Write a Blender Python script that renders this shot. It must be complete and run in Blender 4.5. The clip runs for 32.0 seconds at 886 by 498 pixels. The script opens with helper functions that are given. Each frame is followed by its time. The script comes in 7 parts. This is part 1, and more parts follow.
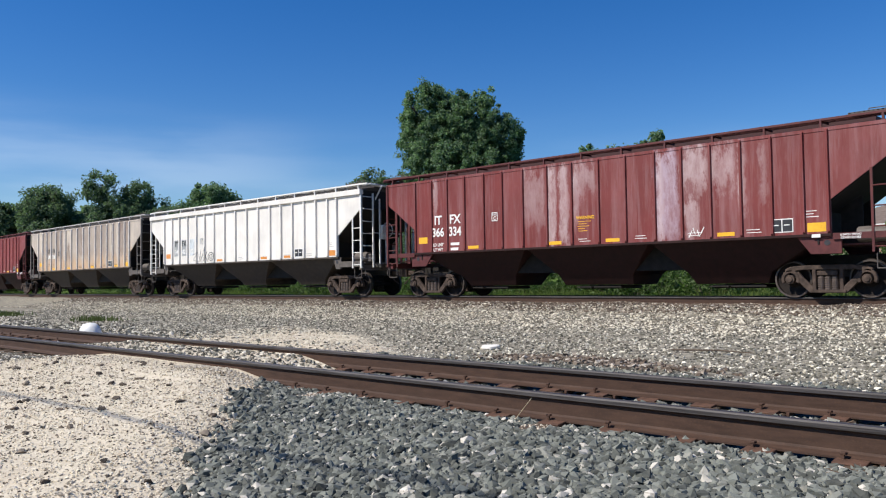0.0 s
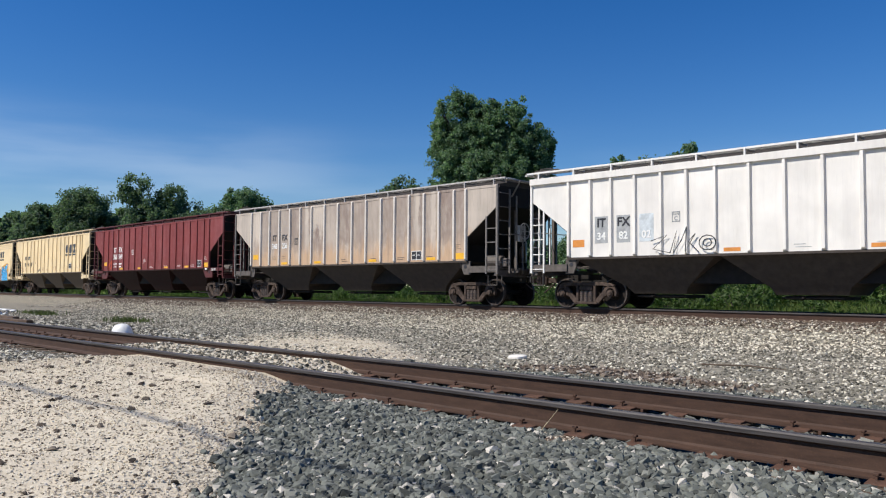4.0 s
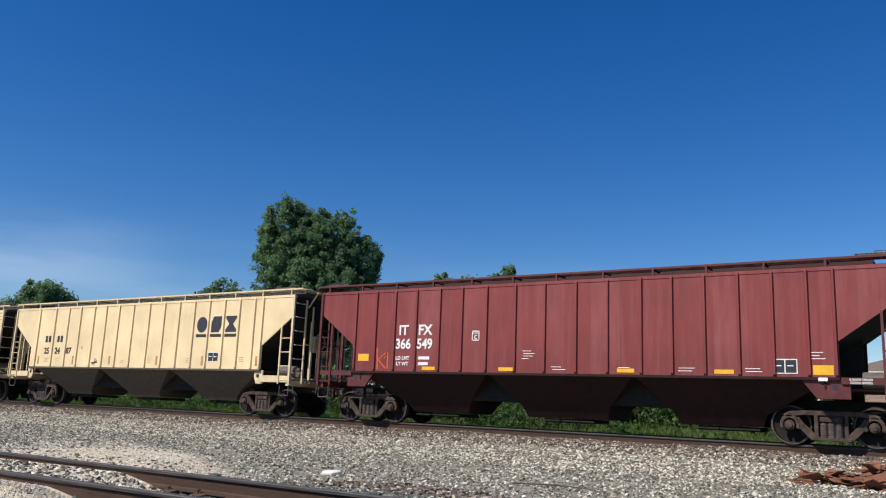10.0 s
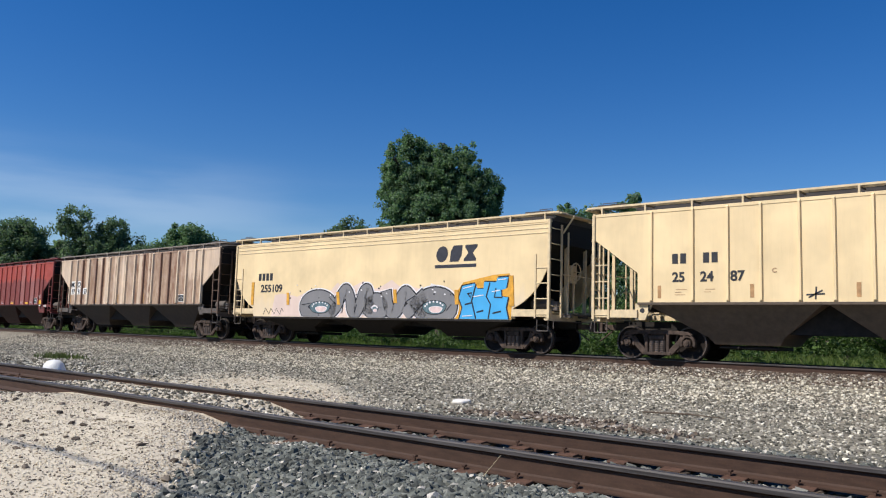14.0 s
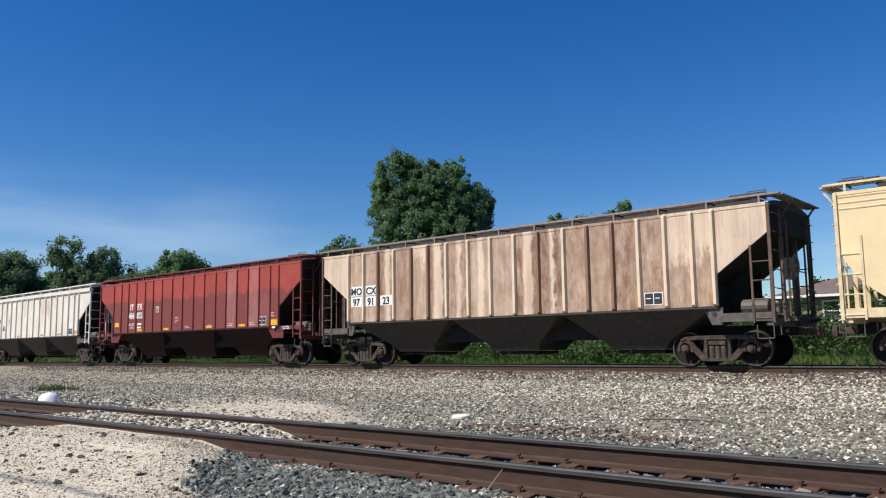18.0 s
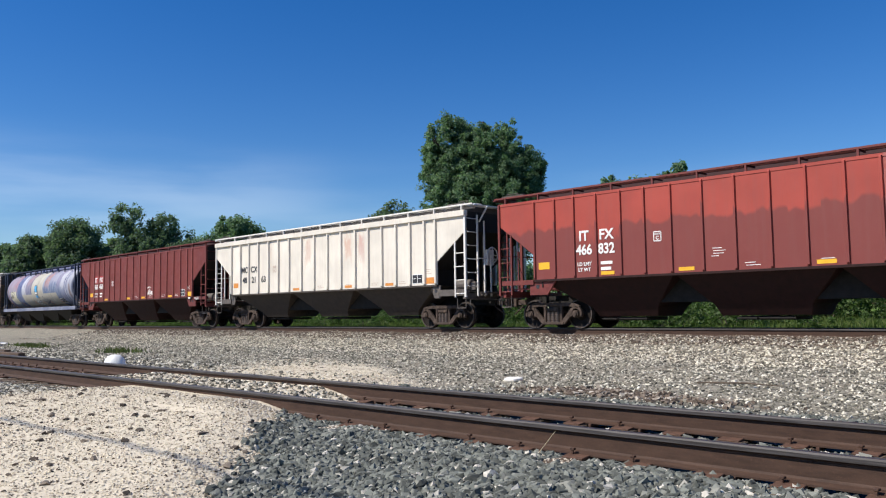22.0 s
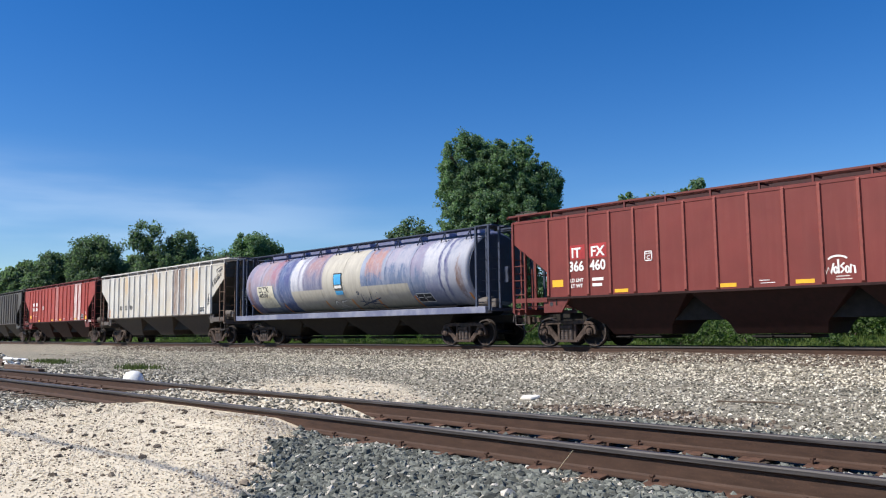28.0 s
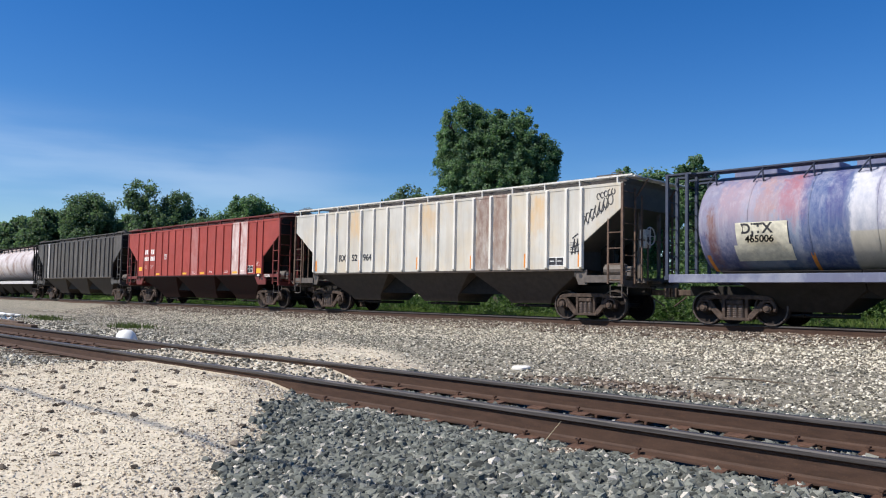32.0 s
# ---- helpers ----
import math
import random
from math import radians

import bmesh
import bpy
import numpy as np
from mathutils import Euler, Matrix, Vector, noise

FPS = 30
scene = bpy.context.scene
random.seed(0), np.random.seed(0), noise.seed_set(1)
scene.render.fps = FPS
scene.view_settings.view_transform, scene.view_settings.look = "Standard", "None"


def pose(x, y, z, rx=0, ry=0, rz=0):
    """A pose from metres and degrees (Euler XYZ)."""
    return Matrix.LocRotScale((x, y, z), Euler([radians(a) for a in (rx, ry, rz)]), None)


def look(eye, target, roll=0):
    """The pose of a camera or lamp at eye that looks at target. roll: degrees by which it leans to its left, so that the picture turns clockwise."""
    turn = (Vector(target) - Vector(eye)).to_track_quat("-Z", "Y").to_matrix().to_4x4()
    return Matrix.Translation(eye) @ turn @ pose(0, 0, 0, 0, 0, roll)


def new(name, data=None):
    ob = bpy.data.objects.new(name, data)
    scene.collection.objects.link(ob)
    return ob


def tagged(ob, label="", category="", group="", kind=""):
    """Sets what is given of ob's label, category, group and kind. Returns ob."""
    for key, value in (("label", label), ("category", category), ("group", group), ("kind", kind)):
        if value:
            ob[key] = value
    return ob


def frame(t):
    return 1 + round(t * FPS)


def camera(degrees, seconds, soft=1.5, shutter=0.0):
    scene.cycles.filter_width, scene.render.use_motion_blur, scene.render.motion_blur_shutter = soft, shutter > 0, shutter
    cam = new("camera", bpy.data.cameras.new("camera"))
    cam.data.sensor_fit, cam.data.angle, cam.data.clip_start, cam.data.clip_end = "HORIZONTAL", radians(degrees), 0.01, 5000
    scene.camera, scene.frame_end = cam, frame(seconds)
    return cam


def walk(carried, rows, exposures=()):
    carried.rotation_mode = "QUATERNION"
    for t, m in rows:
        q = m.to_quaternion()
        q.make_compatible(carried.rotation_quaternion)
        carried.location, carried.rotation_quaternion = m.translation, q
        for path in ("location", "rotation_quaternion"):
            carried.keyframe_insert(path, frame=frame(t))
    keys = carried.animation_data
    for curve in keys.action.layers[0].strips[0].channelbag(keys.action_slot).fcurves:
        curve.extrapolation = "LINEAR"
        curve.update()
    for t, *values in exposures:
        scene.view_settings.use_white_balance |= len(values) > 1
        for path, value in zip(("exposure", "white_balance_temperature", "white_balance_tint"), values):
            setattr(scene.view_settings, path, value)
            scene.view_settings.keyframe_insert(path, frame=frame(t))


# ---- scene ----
CZ = 1.4            # height of the lens over the datum
SIDE = 20.2         # distance of the wagons' near side
RAIL = CZ - 0.555   # top of the main line's rails
SIDING = CZ - 0.91  # top of the near siding's rails
TRK = SIDE + 1.6    # centre of the main line
U0, RAD = -25.0, 900.0

cam = camera(57.8, 32.0, soft=1.15)
VIEW = [(0.0, 43.06, 2.25, 0.81), (0.5, 45.75, 2.18, -0.40), (1.0, 48.19, 1.90, -0.32), (1.5, 49.08, 2.05, -0.78), (2.0, 49.64, 1.63, -1.09), (2.5, 49.61, 1.11, -1.29), (3.0, 48.92, 2.05, -1.72), (3.5, 47.64, 2.80, -1.22), (4.0, 45.06, 2.86, -0.39), (4.5, 42.78, 2.97, 0.14), (6.5, 42.63, 3.84, -3.43), (7.0, 41.76, 5.36, -2.04), (7.5, 38.49, 6.32, -1.04), (8.0, 34.83, 6.74, -1.81), (8.5, 34.21, 8.21, -1.93), (9.0, 33.34, 10.83, -2.12), (9.5, 32.49, 11.58, -2.48), (10.0, 32.28, 11.09, -2.30), (10.5, 33.53, 9.83, -1.64), (11.0, 34.15, 9.26, -1.37), (11.5, 34.93, 8.31, -1.45), (12.0, 35.54, 7.34, -1.62), (12.5, 37.02, 6.38, -1.08), (13.0, 39.12, 6.30, -0.87), (13.5, 40.21, 6.28, -1.77), (14.0, 41.19, 5.97, -1.68), (14.5, 42.40, 6.37, -1.65), (15.0, 43.46, 5.86, -0.55), (15.5, 43.11, 5.00, 0.02), (17.5, 42.76, 4.91, 0.34), (18.0, 40.94, 7.07, 0.75), (18.5, 38.91, 7.37, 0.93), (19.0, 38.52, 9.06, 0.21), (19.5, 38.38, 10.32, -0.69), (20.0, 38.76, 7.45, -0.91), (20.5, 38.88, 5.36, -1.24), (21.0, 39.77, 4.33, 0.57), (21.5, 41.54, 3.97, 0.95), (22.0, 44.64, 4.53, 0.84), (22.5, 50.04, 5.82, 0.97), (23.0, 50.35, 6.06, 1.40), (23.5, 48.68, 5.73, 1.52), (24.0, 47.87, 5.27, 1.63), (24.5, 46.99, 5.02, 1.53), (25.0, 46.18, 4.39, 1.40), (25.5, 45.67, 4.09, 1.18), (27.5, 45.40, 4.05, 1.44), (28.0, 45.84, 5.77, 0.69), (28.5, 45.89, 7.11, 0.21), (29.0, 46.20, 7.78, -0.11), (29.5, 46.09, 7.45, -0.53), (30.0, 45.82, 6.50, -0.77), (30.5, 45.31, 5.90, -0.23), (31.0, 45.31, 4.68, 0.15), (31.5, 45.22, 3.87, -0.14), (32.0, 45.36, 3.55, -1.07)]
STOPS = [(0.0, 0.14), (1.0, 0.06), (2.0, -0.03), (4.0, -0.03), (4.5, 0.0), (7.0, 0.17), (9.0, 0.1), (11.0, -0.08), (12.0, -0.1), (14.0, -0.03), (15.0, -0.08), (15.5, -0.06), (18.0, 0.06), (19.0, 0.16), (20.0, 0.05), (22.0, 0.16), (23.0, 0.02), (25.0, 0.08), (28.0, 0.27), (30.0, 0.25), (32.0, 0.18)]
walk(cam, [(t, pose(0, 0, CZ, 90 + p, r, y)) for t, y, p, r in VIEW], STOPS)

# ---- daylight ----
SUN_EL, SUN_AZ = 46.0, 210.0   # degrees; azimuth clockwise from +y
world = bpy.data.worlds.new("world")
world.use_nodes = True
scene.world = world
wn = world.node_tree
sky = wn.nodes.new("ShaderNodeTexSky")
sky.sky_type, sky.sun_disc = "NISHITA", False
sky.sun_elevation, sky.sun_rotation = radians(SUN_EL), radians(SUN_AZ)
sky.air_density, sky.dust_density, sky.ozone_density = 1.0, 0.1, 5.0
wn.nodes["Background"].inputs[1].default_value = 0.105
vivid = wn.nodes.new("ShaderNodeHueSaturation")
vivid.inputs["Saturation"].default_value, vivid.inputs["Hue"].default_value = 1.33, 0.511
wn.links.new(sky.outputs[0], vivid.inputs["Color"])
# a thin wisp of cirrus low over the wood, and a faint veil along the horizon
ray = wn.nodes.new("ShaderNodeTexCoord")
stretch = wn.nodes.new("ShaderNodeMapping")
stretch.inputs["Scale"].default_value = (1.2, 1.2, 9.0)
wisp = wn.nodes.new("ShaderNodeTexNoise")
wisp.inputs["Scale"].default_value, wisp.inputs["Detail"].default_value = 2.6, 6.0
height = wn.nodes.new("ShaderNodeSeparateXYZ")
facing = wn.nodes.new("ShaderNodeVectorMath")
facing.operation = "DOT_PRODUCT"
facing.inputs[1].default_value = (-0.914, 0.378, 0.146)


def world_range(v, a, b, c=0.0, d=1.0):
    node = wn.nodes.new("ShaderNodeMapRange")
    node.interpolation_type = "SMOOTHSTEP"
    for k, q in enumerate((a, b, c, d)):
        node.inputs[k + 1].default_value = q
    wn.links.new(v, node.inputs[0])
    return node.outputs[0]


def world_math(op, a, b):
    node = wn.nodes.new("ShaderNodeMath")
    node.operation = op
    wn.links.new(a, node.inputs[0])
    wn.links.new(b, node.inputs[1])
    return node.outputs[0]


wn.links.new(ray.outputs["Generated"], stretch.inputs["Vector"])
wn.links.new(stretch.outputs[0], wisp.inputs["Vector"])
wn.links.new(ray.outputs["Generated"], height.inputs[0])
wn.links.new(ray.outputs["Generated"], facing.inputs[0])
streak = world_math("MULTIPLY", world_range(facing.outputs["Value"], 0.955, 0.998), world_math("MULTIPLY", world_range(height.outputs[2], 0.08, 0.14), world_range(height.outputs[2], 0.14, 0.23, 1.0, 0.0)))
streak = world_math("MULTIPLY", streak, world_range(wisp.outputs[0], 0.3, 0.7, 0.02, 0.15))
faint = world_math("MULTIPLY", world_range(height.outputs[2], 0.06, 0.22, 0.1, 0.0), world_range(wisp.outputs[0], 0.4, 0.7))
veil = wn.nodes.new("ShaderNodeMix")
veil.data_type = "RGBA"
veil.inputs[7].default_value = (8.5, 9.5, 10.5, 1)
wn.links.new(world_math("ADD", streak, faint), veil.inputs[0])
wn.links.new(vivid.outputs[0], veil.inputs[6])
wn.links.new(veil.outputs[2], wn.nodes["Background"].inputs[0])
sun = new("sun", bpy.data.lights.new("sun", "SUN"))
sun.data.energy, sun.data.angle, sun.data.color = 5.5, radians(0.55), (1.0, 0.95, 0.87)
sun_way = Vector((math.sin(radians(SUN_AZ)) * math.cos(radians(SUN_EL)), math.cos(radians(SUN_AZ)) * math.cos(radians(SUN_EL)), math.sin(radians(SUN_EL))))
sun.matrix_world = look(sun_way * 60, (0, 0, 0))
scene.view_settings.exposure = 0.0


# ---- materials ----
class Shade:
    """A small builder of node materials."""

    def __init__(self, name, rough=0.6, metal=0.0, spec=0.4, onto=None):
        self.m = onto or bpy.data.materials.new(name)
        self.m.use_nodes = True
        self.t = self.m.node_tree
        self.b = self.t.nodes["Principled BSDF"]
        self.b.inputs["Roughness"].default_value = rough
        self.b.inputs["Metallic"].default_value = metal
        self.b.inputs["Specular IOR Level"].default_value = spec

    def put(self, socket, value):
        if hasattr(value, "is_linked"):
            self.t.links.new(value, socket)
        elif isinstance(value, (tuple, list)) and len(value) == 3 and socket.type == "RGBA":
            socket.default_value = (*value, 1)
        else:
            socket.default_value = value

    def n(self, kind, ins, out=0):
        node = self.t.nodes.new("ShaderNode" + kind)
        for k, v in ins.items():
            self.put(node.inputs[k], v)
        return node.outputs[out]

    def pos(self, scale=(1, 1, 1), kind="Object"):
        co = self.t.nodes.new("ShaderNodeTexCoord").outputs[kind]
        return self.n("Mapping", {"Vector": co, "Scale": scale})

    def noise(self, scale, vec=None, detail=4.0, rough=0.6):
        return self.n("TexNoise", {"Vector": vec if vec else self.pos(), "Scale": scale, "Detail": detail, "Roughness": rough})

    def range(self, v, a, b, c=0.0, d=1.0):
        return self.n("MapRange", {0: v, 1: a, 2: b, 3: c, 4: d})

    def math(self, op, a, b=0.0):
        node = self.t.nodes.new("ShaderNodeMath")
        node.operation = op
        self.put(node.inputs[0], a)
        self.put(node.inputs[1], b)
        return node.outputs[0]

    def mix(self, f, a, b, blend="MIX"):
        node = self.t.nodes.new("ShaderNodeMix")
        node.data_type, node.blend_type = "RGBA", blend
        self.put(node.inputs[0], f)
        self.put(node.inputs[6], a)
        self.put(node.inputs[7], b)
        return node.outputs[2]

    def axes(self, vec):
        node = self.t.nodes.new("ShaderNodeSeparateXYZ")
        self.put(node.inputs[0], vec)
        return node.outputs

    def island(self):
        return self.t.nodes.new("ShaderNodeNewGeometry").outputs["Random Per Island"]

    def each(self):
        return self.t.nodes.new("ShaderNodeObjectInfo").outputs["Random"]

    def bump(self, h, strength=0.3, dist=0.02):
        node = self.t.nodes.new("ShaderNodeBump")
        node.inputs["Strength"].default_value, node.inputs["Distance"].default_value = strength, dist
        self.put(node.inputs["Height"], h)
        self.put(self.b.inputs["Normal"], node.outputs[0])

    def done(self, colour, rough=None):
        self.put(self.b.inputs["Base Color"], colour)
        if rough is not None:
            self.put(self.b.inputs["Roughness"], rough)
        return self.m


def plain(name, colour, rough=0.6, metal=0.0, vary=0.25, scale=6.0):
    """Paint, steel or wood of one hue with grain and dirt."""
    s = Shade(name, rough, metal)
    a = s.noise(scale, detail=6)
    b = s.noise(scale * 7, detail=3)
    dark = tuple(c * (1 - vary) for c in colour)
    light = tuple(min(1, c * (1 + vary)) for c in colour)
    c = s.mix(s.range(a, 0.3, 0.7), dark, light)
    c = s.mix(s.range(b, 0.55, 0.8, 0, 0.35), c, tuple(x * 0.5 for x in colour))
    s.bump(b, 0.15, 0.01)
    return s.done(c, s.range(a, 0.2, 0.8, rough - 0.1, rough + 0.12))


RIB_PAINT = {}


def paint(name, base, panels=(0.0, (1, 1, 1)), streaks=(0.3, (0.1, 0.07, 0.05)), stain=(0.0, (0.3, 0.15, 0.06), 1.6, 2.6), blotch=(0.0, (1, 1, 1)), pitch=0.8, rough=0.5, fields=(), step=0.0, rib=False):
    """Weathered wagon paint: faded panels, vertical streaks, stains with soft, ragged edges, and single fields (x0, x1, z0, z1, colour, amount)."""
    if not rib and (panels[0] or streaks[0] > 0.1):
        RIB_PAINT[name] = paint(name + "_rib", base, (0.0, base), streaks, stain, blotch, pitch, rough, rib=True)
    s = Shade(name, rough, 0.0, 0.35)
    shift = s.n("CombineXYZ", {0: s.math("MULTIPLY", s.each(), 37.0 if rib else 0.0)})

    def at(*k):
        node = s.t.nodes.new("ShaderNodeVectorMath")
        s.t.links.new(s.t.nodes.new("ShaderNodeTexCoord").outputs["Object"], node.inputs[0])
        s.t.links.new(shift, node.inputs[1])
        return s.n("Mapping", {"Vector": node.outputs[0], "Scale": k or (1, 1, 1)})

    co = at()
    x, y, z = s.axes(co)
    cell = s.math("FLOOR", s.math("DIVIDE", s.math("ADD", x, 40 * pitch + 6.95), pitch))
    white = s.t.nodes.new("ShaderNodeTexWhiteNoise")
    white.noise_dimensions = "1D"
    s.put(white.inputs["W"], cell)
    c = s.mix(s.range(s.noise(0.7, co, 3), 0.3, 0.7), tuple(v * 0.86 for v in base), tuple(min(1, v * 1.1) for v in base))
    if panels[0]:
        f = s.math("MULTIPLY", s.range(white.outputs[0], 0.35, 0.85), s.range(s.noise(2.2, at(1.6, 1, 0.35), 5), 0.3, 0.65))
        c = s.mix(s.math("MULTIPLY", f, panels[0]), c, panels[1])
    if blotch[0]:
        f = s.range(s.noise(0.8, at(1, 1, 0.7), 5, 0.7), 0.48, 0.62)
        c = s.mix(s.math("MULTIPLY", f, blotch[0]), c, blotch[1])
    if stain[0]:
        edge = s.math("ADD", z, s.range(s.noise(1.3, at(2.0, 1, 0.3), 1 if step else 5), 0.2, 0.8, -0.7 + step, 0.7 - step))
        if step:
            edge = s.math("ADD", edge, s.math("MULTIPLY", white.outputs[0], 0.22))
        f = s.range(edge, stain[2], stain[3], 1.0, 0.0)
        c = s.mix(s.math("MULTIPLY", f, stain[0]), c, stain[1])
    rag = s.noise(2.4, at(1.5, 1, 0.6), 6, 0.75)
    xr = s.math("ADD", x, s.range(rag, 0.3, 0.7, -0.1, 0.1))
    zr = s.math("ADD", z, s.range(rag, 0.3, 0.7, 0.5, -0.5))
    patchy = s.range(rag, 0.32, 0.6, 0.35, 1.0)
    for x0, x1, z0, z1, col, amount in fields:
        f = s.math("MULTIPLY", s.range(xr, x0 - 0.05, x0 + 0.05), s.range(xr, x1 - 0.05, x1 + 0.05, 1, 0))
        if z0 > 1.4:
            f = s.math("MULTIPLY", f, s.range(zr, z0 - 0.2, z0 + 0.2))
        if z1 < 4.25:
            f = s.math("MULTIPLY", f, s.range(zr, z1 - 0.2, z1 + 0.2, 1, 0))
        c = s.mix(s.math("MULTIPLY", s.math("MULTIPLY", f, patchy), amount), c, col)
    if streaks[0]:
        f = s.range(s.noise(3.2, at(2.2, 2.2, 0.14), 6, 0.7), 0.48, 0.8)
        c = s.mix(s.math("MULTIPLY", f, streaks[0]), c, streaks[1])
        f2 = s.range(s.noise(9.0, at(2.4, 2.4, 0.2), 4, 0.7), 0.56, 0.8)
        c = s.mix(s.math("MULTIPLY", f2, streaks[0] * 0.7), c, tuple(v * 0.6 for v in streaks[1]))
    g = s.noise(40, co, 3)
    c = s.mix(s.range(g, 0.6, 0.8, 0, 0.25), c, tuple(v * 0.55 for v in base))
    s.bump(s.noise(3.5, co, 3), 0.10, 0.03)
    return s.done(c, s.range(s.noise(2.5, co, 5), 0.3, 0.7, rough - 0.08, rough + 0.18))


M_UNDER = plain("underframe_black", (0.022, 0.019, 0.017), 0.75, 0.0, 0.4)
M_TRUCK = plain("bogie_rusty_brown", (0.070, 0.050, 0.040), 0.8, 0.0, 0.55, 7)
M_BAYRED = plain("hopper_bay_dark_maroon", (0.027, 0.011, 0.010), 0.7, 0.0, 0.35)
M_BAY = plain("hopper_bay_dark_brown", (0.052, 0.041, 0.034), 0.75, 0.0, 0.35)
M_WHEEL = plain("wheel_steel", (0.024, 0.019, 0.017), 0.65, 0.1, 0.4)
M_TREAD = plain("worn_tread", (0.085, 0.066, 0.056), 0.5, 0.3, 0.35)
M_SPRING = plain("coil_spring_steel", (0.12, 0.09, 0.075), 0.6, 0.2, 0.3)
M_WHITE = plain("lettering_white", (0.78, 0.77, 0.74), 0.5, 0.0, 0.08)
M_BLACK = plain("lettering_black", (0.03, 0.03, 0.035), 0.5, 0.0, 0.2)
M_YELLOW = plain("reflector_yellow", (0.78, 0.42, 0.03), 0.35, 0.0, 0.12)
M_ORANGE = plain("reflector_orange", (0.62, 0.24, 0.05), 0.4, 0.0, 0.15)
M_DULL = plain("reflector_faded_brown", (0.42, 0.24, 0.11), 0.6, 0.0, 0.25)
M_PRINT = plain("faded_print_brown", (0.42, 0.26, 0.15), 0.6, 0.0, 0.2)
M_GREYAIR = plain("brake_gear_grey", (0.11, 0.092, 0.08), 0.6, 0.0, 0.3)


for m, k in ((M_WHEEL, 0.1), (M_UNDER, 0.2), (M_TRUCK, 0.2), (M_BAYRED, 0.2)):
    m.node_tree.nodes["Principled BSDF"].inputs["Specular IOR Level"].default_value = k


# ---- geometry helpers ----
class Geo:
    """Collects boxes, prisms and tubes into one mesh."""

    def __init__(self):
        self.v, self.f = [], []

    def add(self, verts, faces):
        k = len(self.v)
        self.v += [tuple(p) for p in verts]
        self.f += [tuple(i + k for i in f) for f in faces]
        return self

    def box(self, x0, x1, y0, y1, z0, z1, m=None):
        p = [(x, y, z) for x in (x0, x1) for y in (y0, y1) for z in (z0, z1)]
        if m is not None:
            p = [m @ Vector(q) for q in p]
        return self.add(p, [(0, 1, 3, 2), (4, 6, 7, 5), (0, 4, 5, 1), (2, 3, 7, 6), (0, 2, 6, 4), (1, 5, 7, 3)])

    def prism(self, poly, y0, y1, axis="y"):
        """A polygon in (x, z) drawn out along y, or in (y, z) along x."""
        n = len(poly)
        if axis == "y":
            p = [(a, y, b) for y in (y0, y1) for a, b in poly]
        elif axis == "x":
            p = [(x, a, b) for x in (y0, y1) for a, b in poly]
        else:
            p = [(a, b, z) for z in (y0, y1) for a, b in poly]
        return self.add(p, [tuple(range(n))[::-1], tuple(range(n, 2 * n))] + [(i, (i + 1) % n, n + (i + 1) % n, n + i) for i in range(n)])

    def tube(self, p, q, r, n=10, r2=None):
        p, q = Vector(p), Vector(q)
        d = (q - p).normalized()
        a = d.orthogonal().normalized()
        b = d.cross(a)
        r2 = r if r2 is None else r2
        ring = [(a * math.cos(2 * math.pi * i / n) + b * math.sin(2 * math.pi * i / n)) for i in range(n)]
        return self.add([p + w * r for w in ring] + [q + w * r2 for w in ring],
                        [tuple(range(n))[::-1], tuple(range(n, 2 * n))] + [(i, (i + 1) % n, n + (i + 1) % n, n + i) for i in range(n)])

    def loft(self, rings, caps=True):
        n = len(rings[0])
        f = [(k * n + i, k * n + (i + 1) % n, (k + 1) * n + (i + 1) % n, (k + 1) * n + i) for k in range(len(rings) - 1) for i in range(n)]
        if caps:
            f += [tuple(range(n))[::-1], tuple(range((len(rings) - 1) * n, len(rings) * n))]
        return self.add([p for r in rings for p in r], f)

    def mesh(self, name, bevel=0.0, smooth=False):
        bm = bmesh.new()
        vs = [bm.verts.new(p) for p in self.v]
        for f in self.f:
            if len(set(f)) > 2:
                try:
                    bm.faces.new([vs[i] for i in f])
                except ValueError:
                    pass
        bmesh.ops.recalc_face_normals(bm, faces=bm.faces)
        if bevel:
            edges = [e for e in bm.edges if len(e.link_faces) == 2 and e.calc_face_angle(0) > 0.5]
            bmesh.ops.bevel(bm, geom=edges, offset=bevel, segments=1, affect="EDGES", clamp_overlap=True)
        me = bpy.data.meshes.new(name)
        bm.to_mesh(me)
        bm.free()
        if smooth:
            me.shade_smooth()
        return me


def part(name, me, material, parent, label="", at=None):
    """One mesh object under a thing or under a part; the material sits on the object, so that alike parts share a mesh."""
    ob = new(name, me)
    if not me.materials:
        me.materials.append(None)
    ob.material_slots[0].link = "OBJECT"
    ob.material_slots[0].material = material
    ob.parent = parent
    if at is not None:
        ob.matrix_local = at
    if label:
        ob["label"] = label
    return ob


def thing(name, me, material, label, category, group="", kind="", at=None):
    ob = part(name, me, material, None, "", at)
    return tagged(ob, label, category, group, kind)


def base(name, label, category, group="", kind="", at=None):
    ob = new(name)
    ob.empty_display_size = 0.3
    if at is not None:
        ob.matrix_world = at
    return tagged(ob, label, category, group, kind)


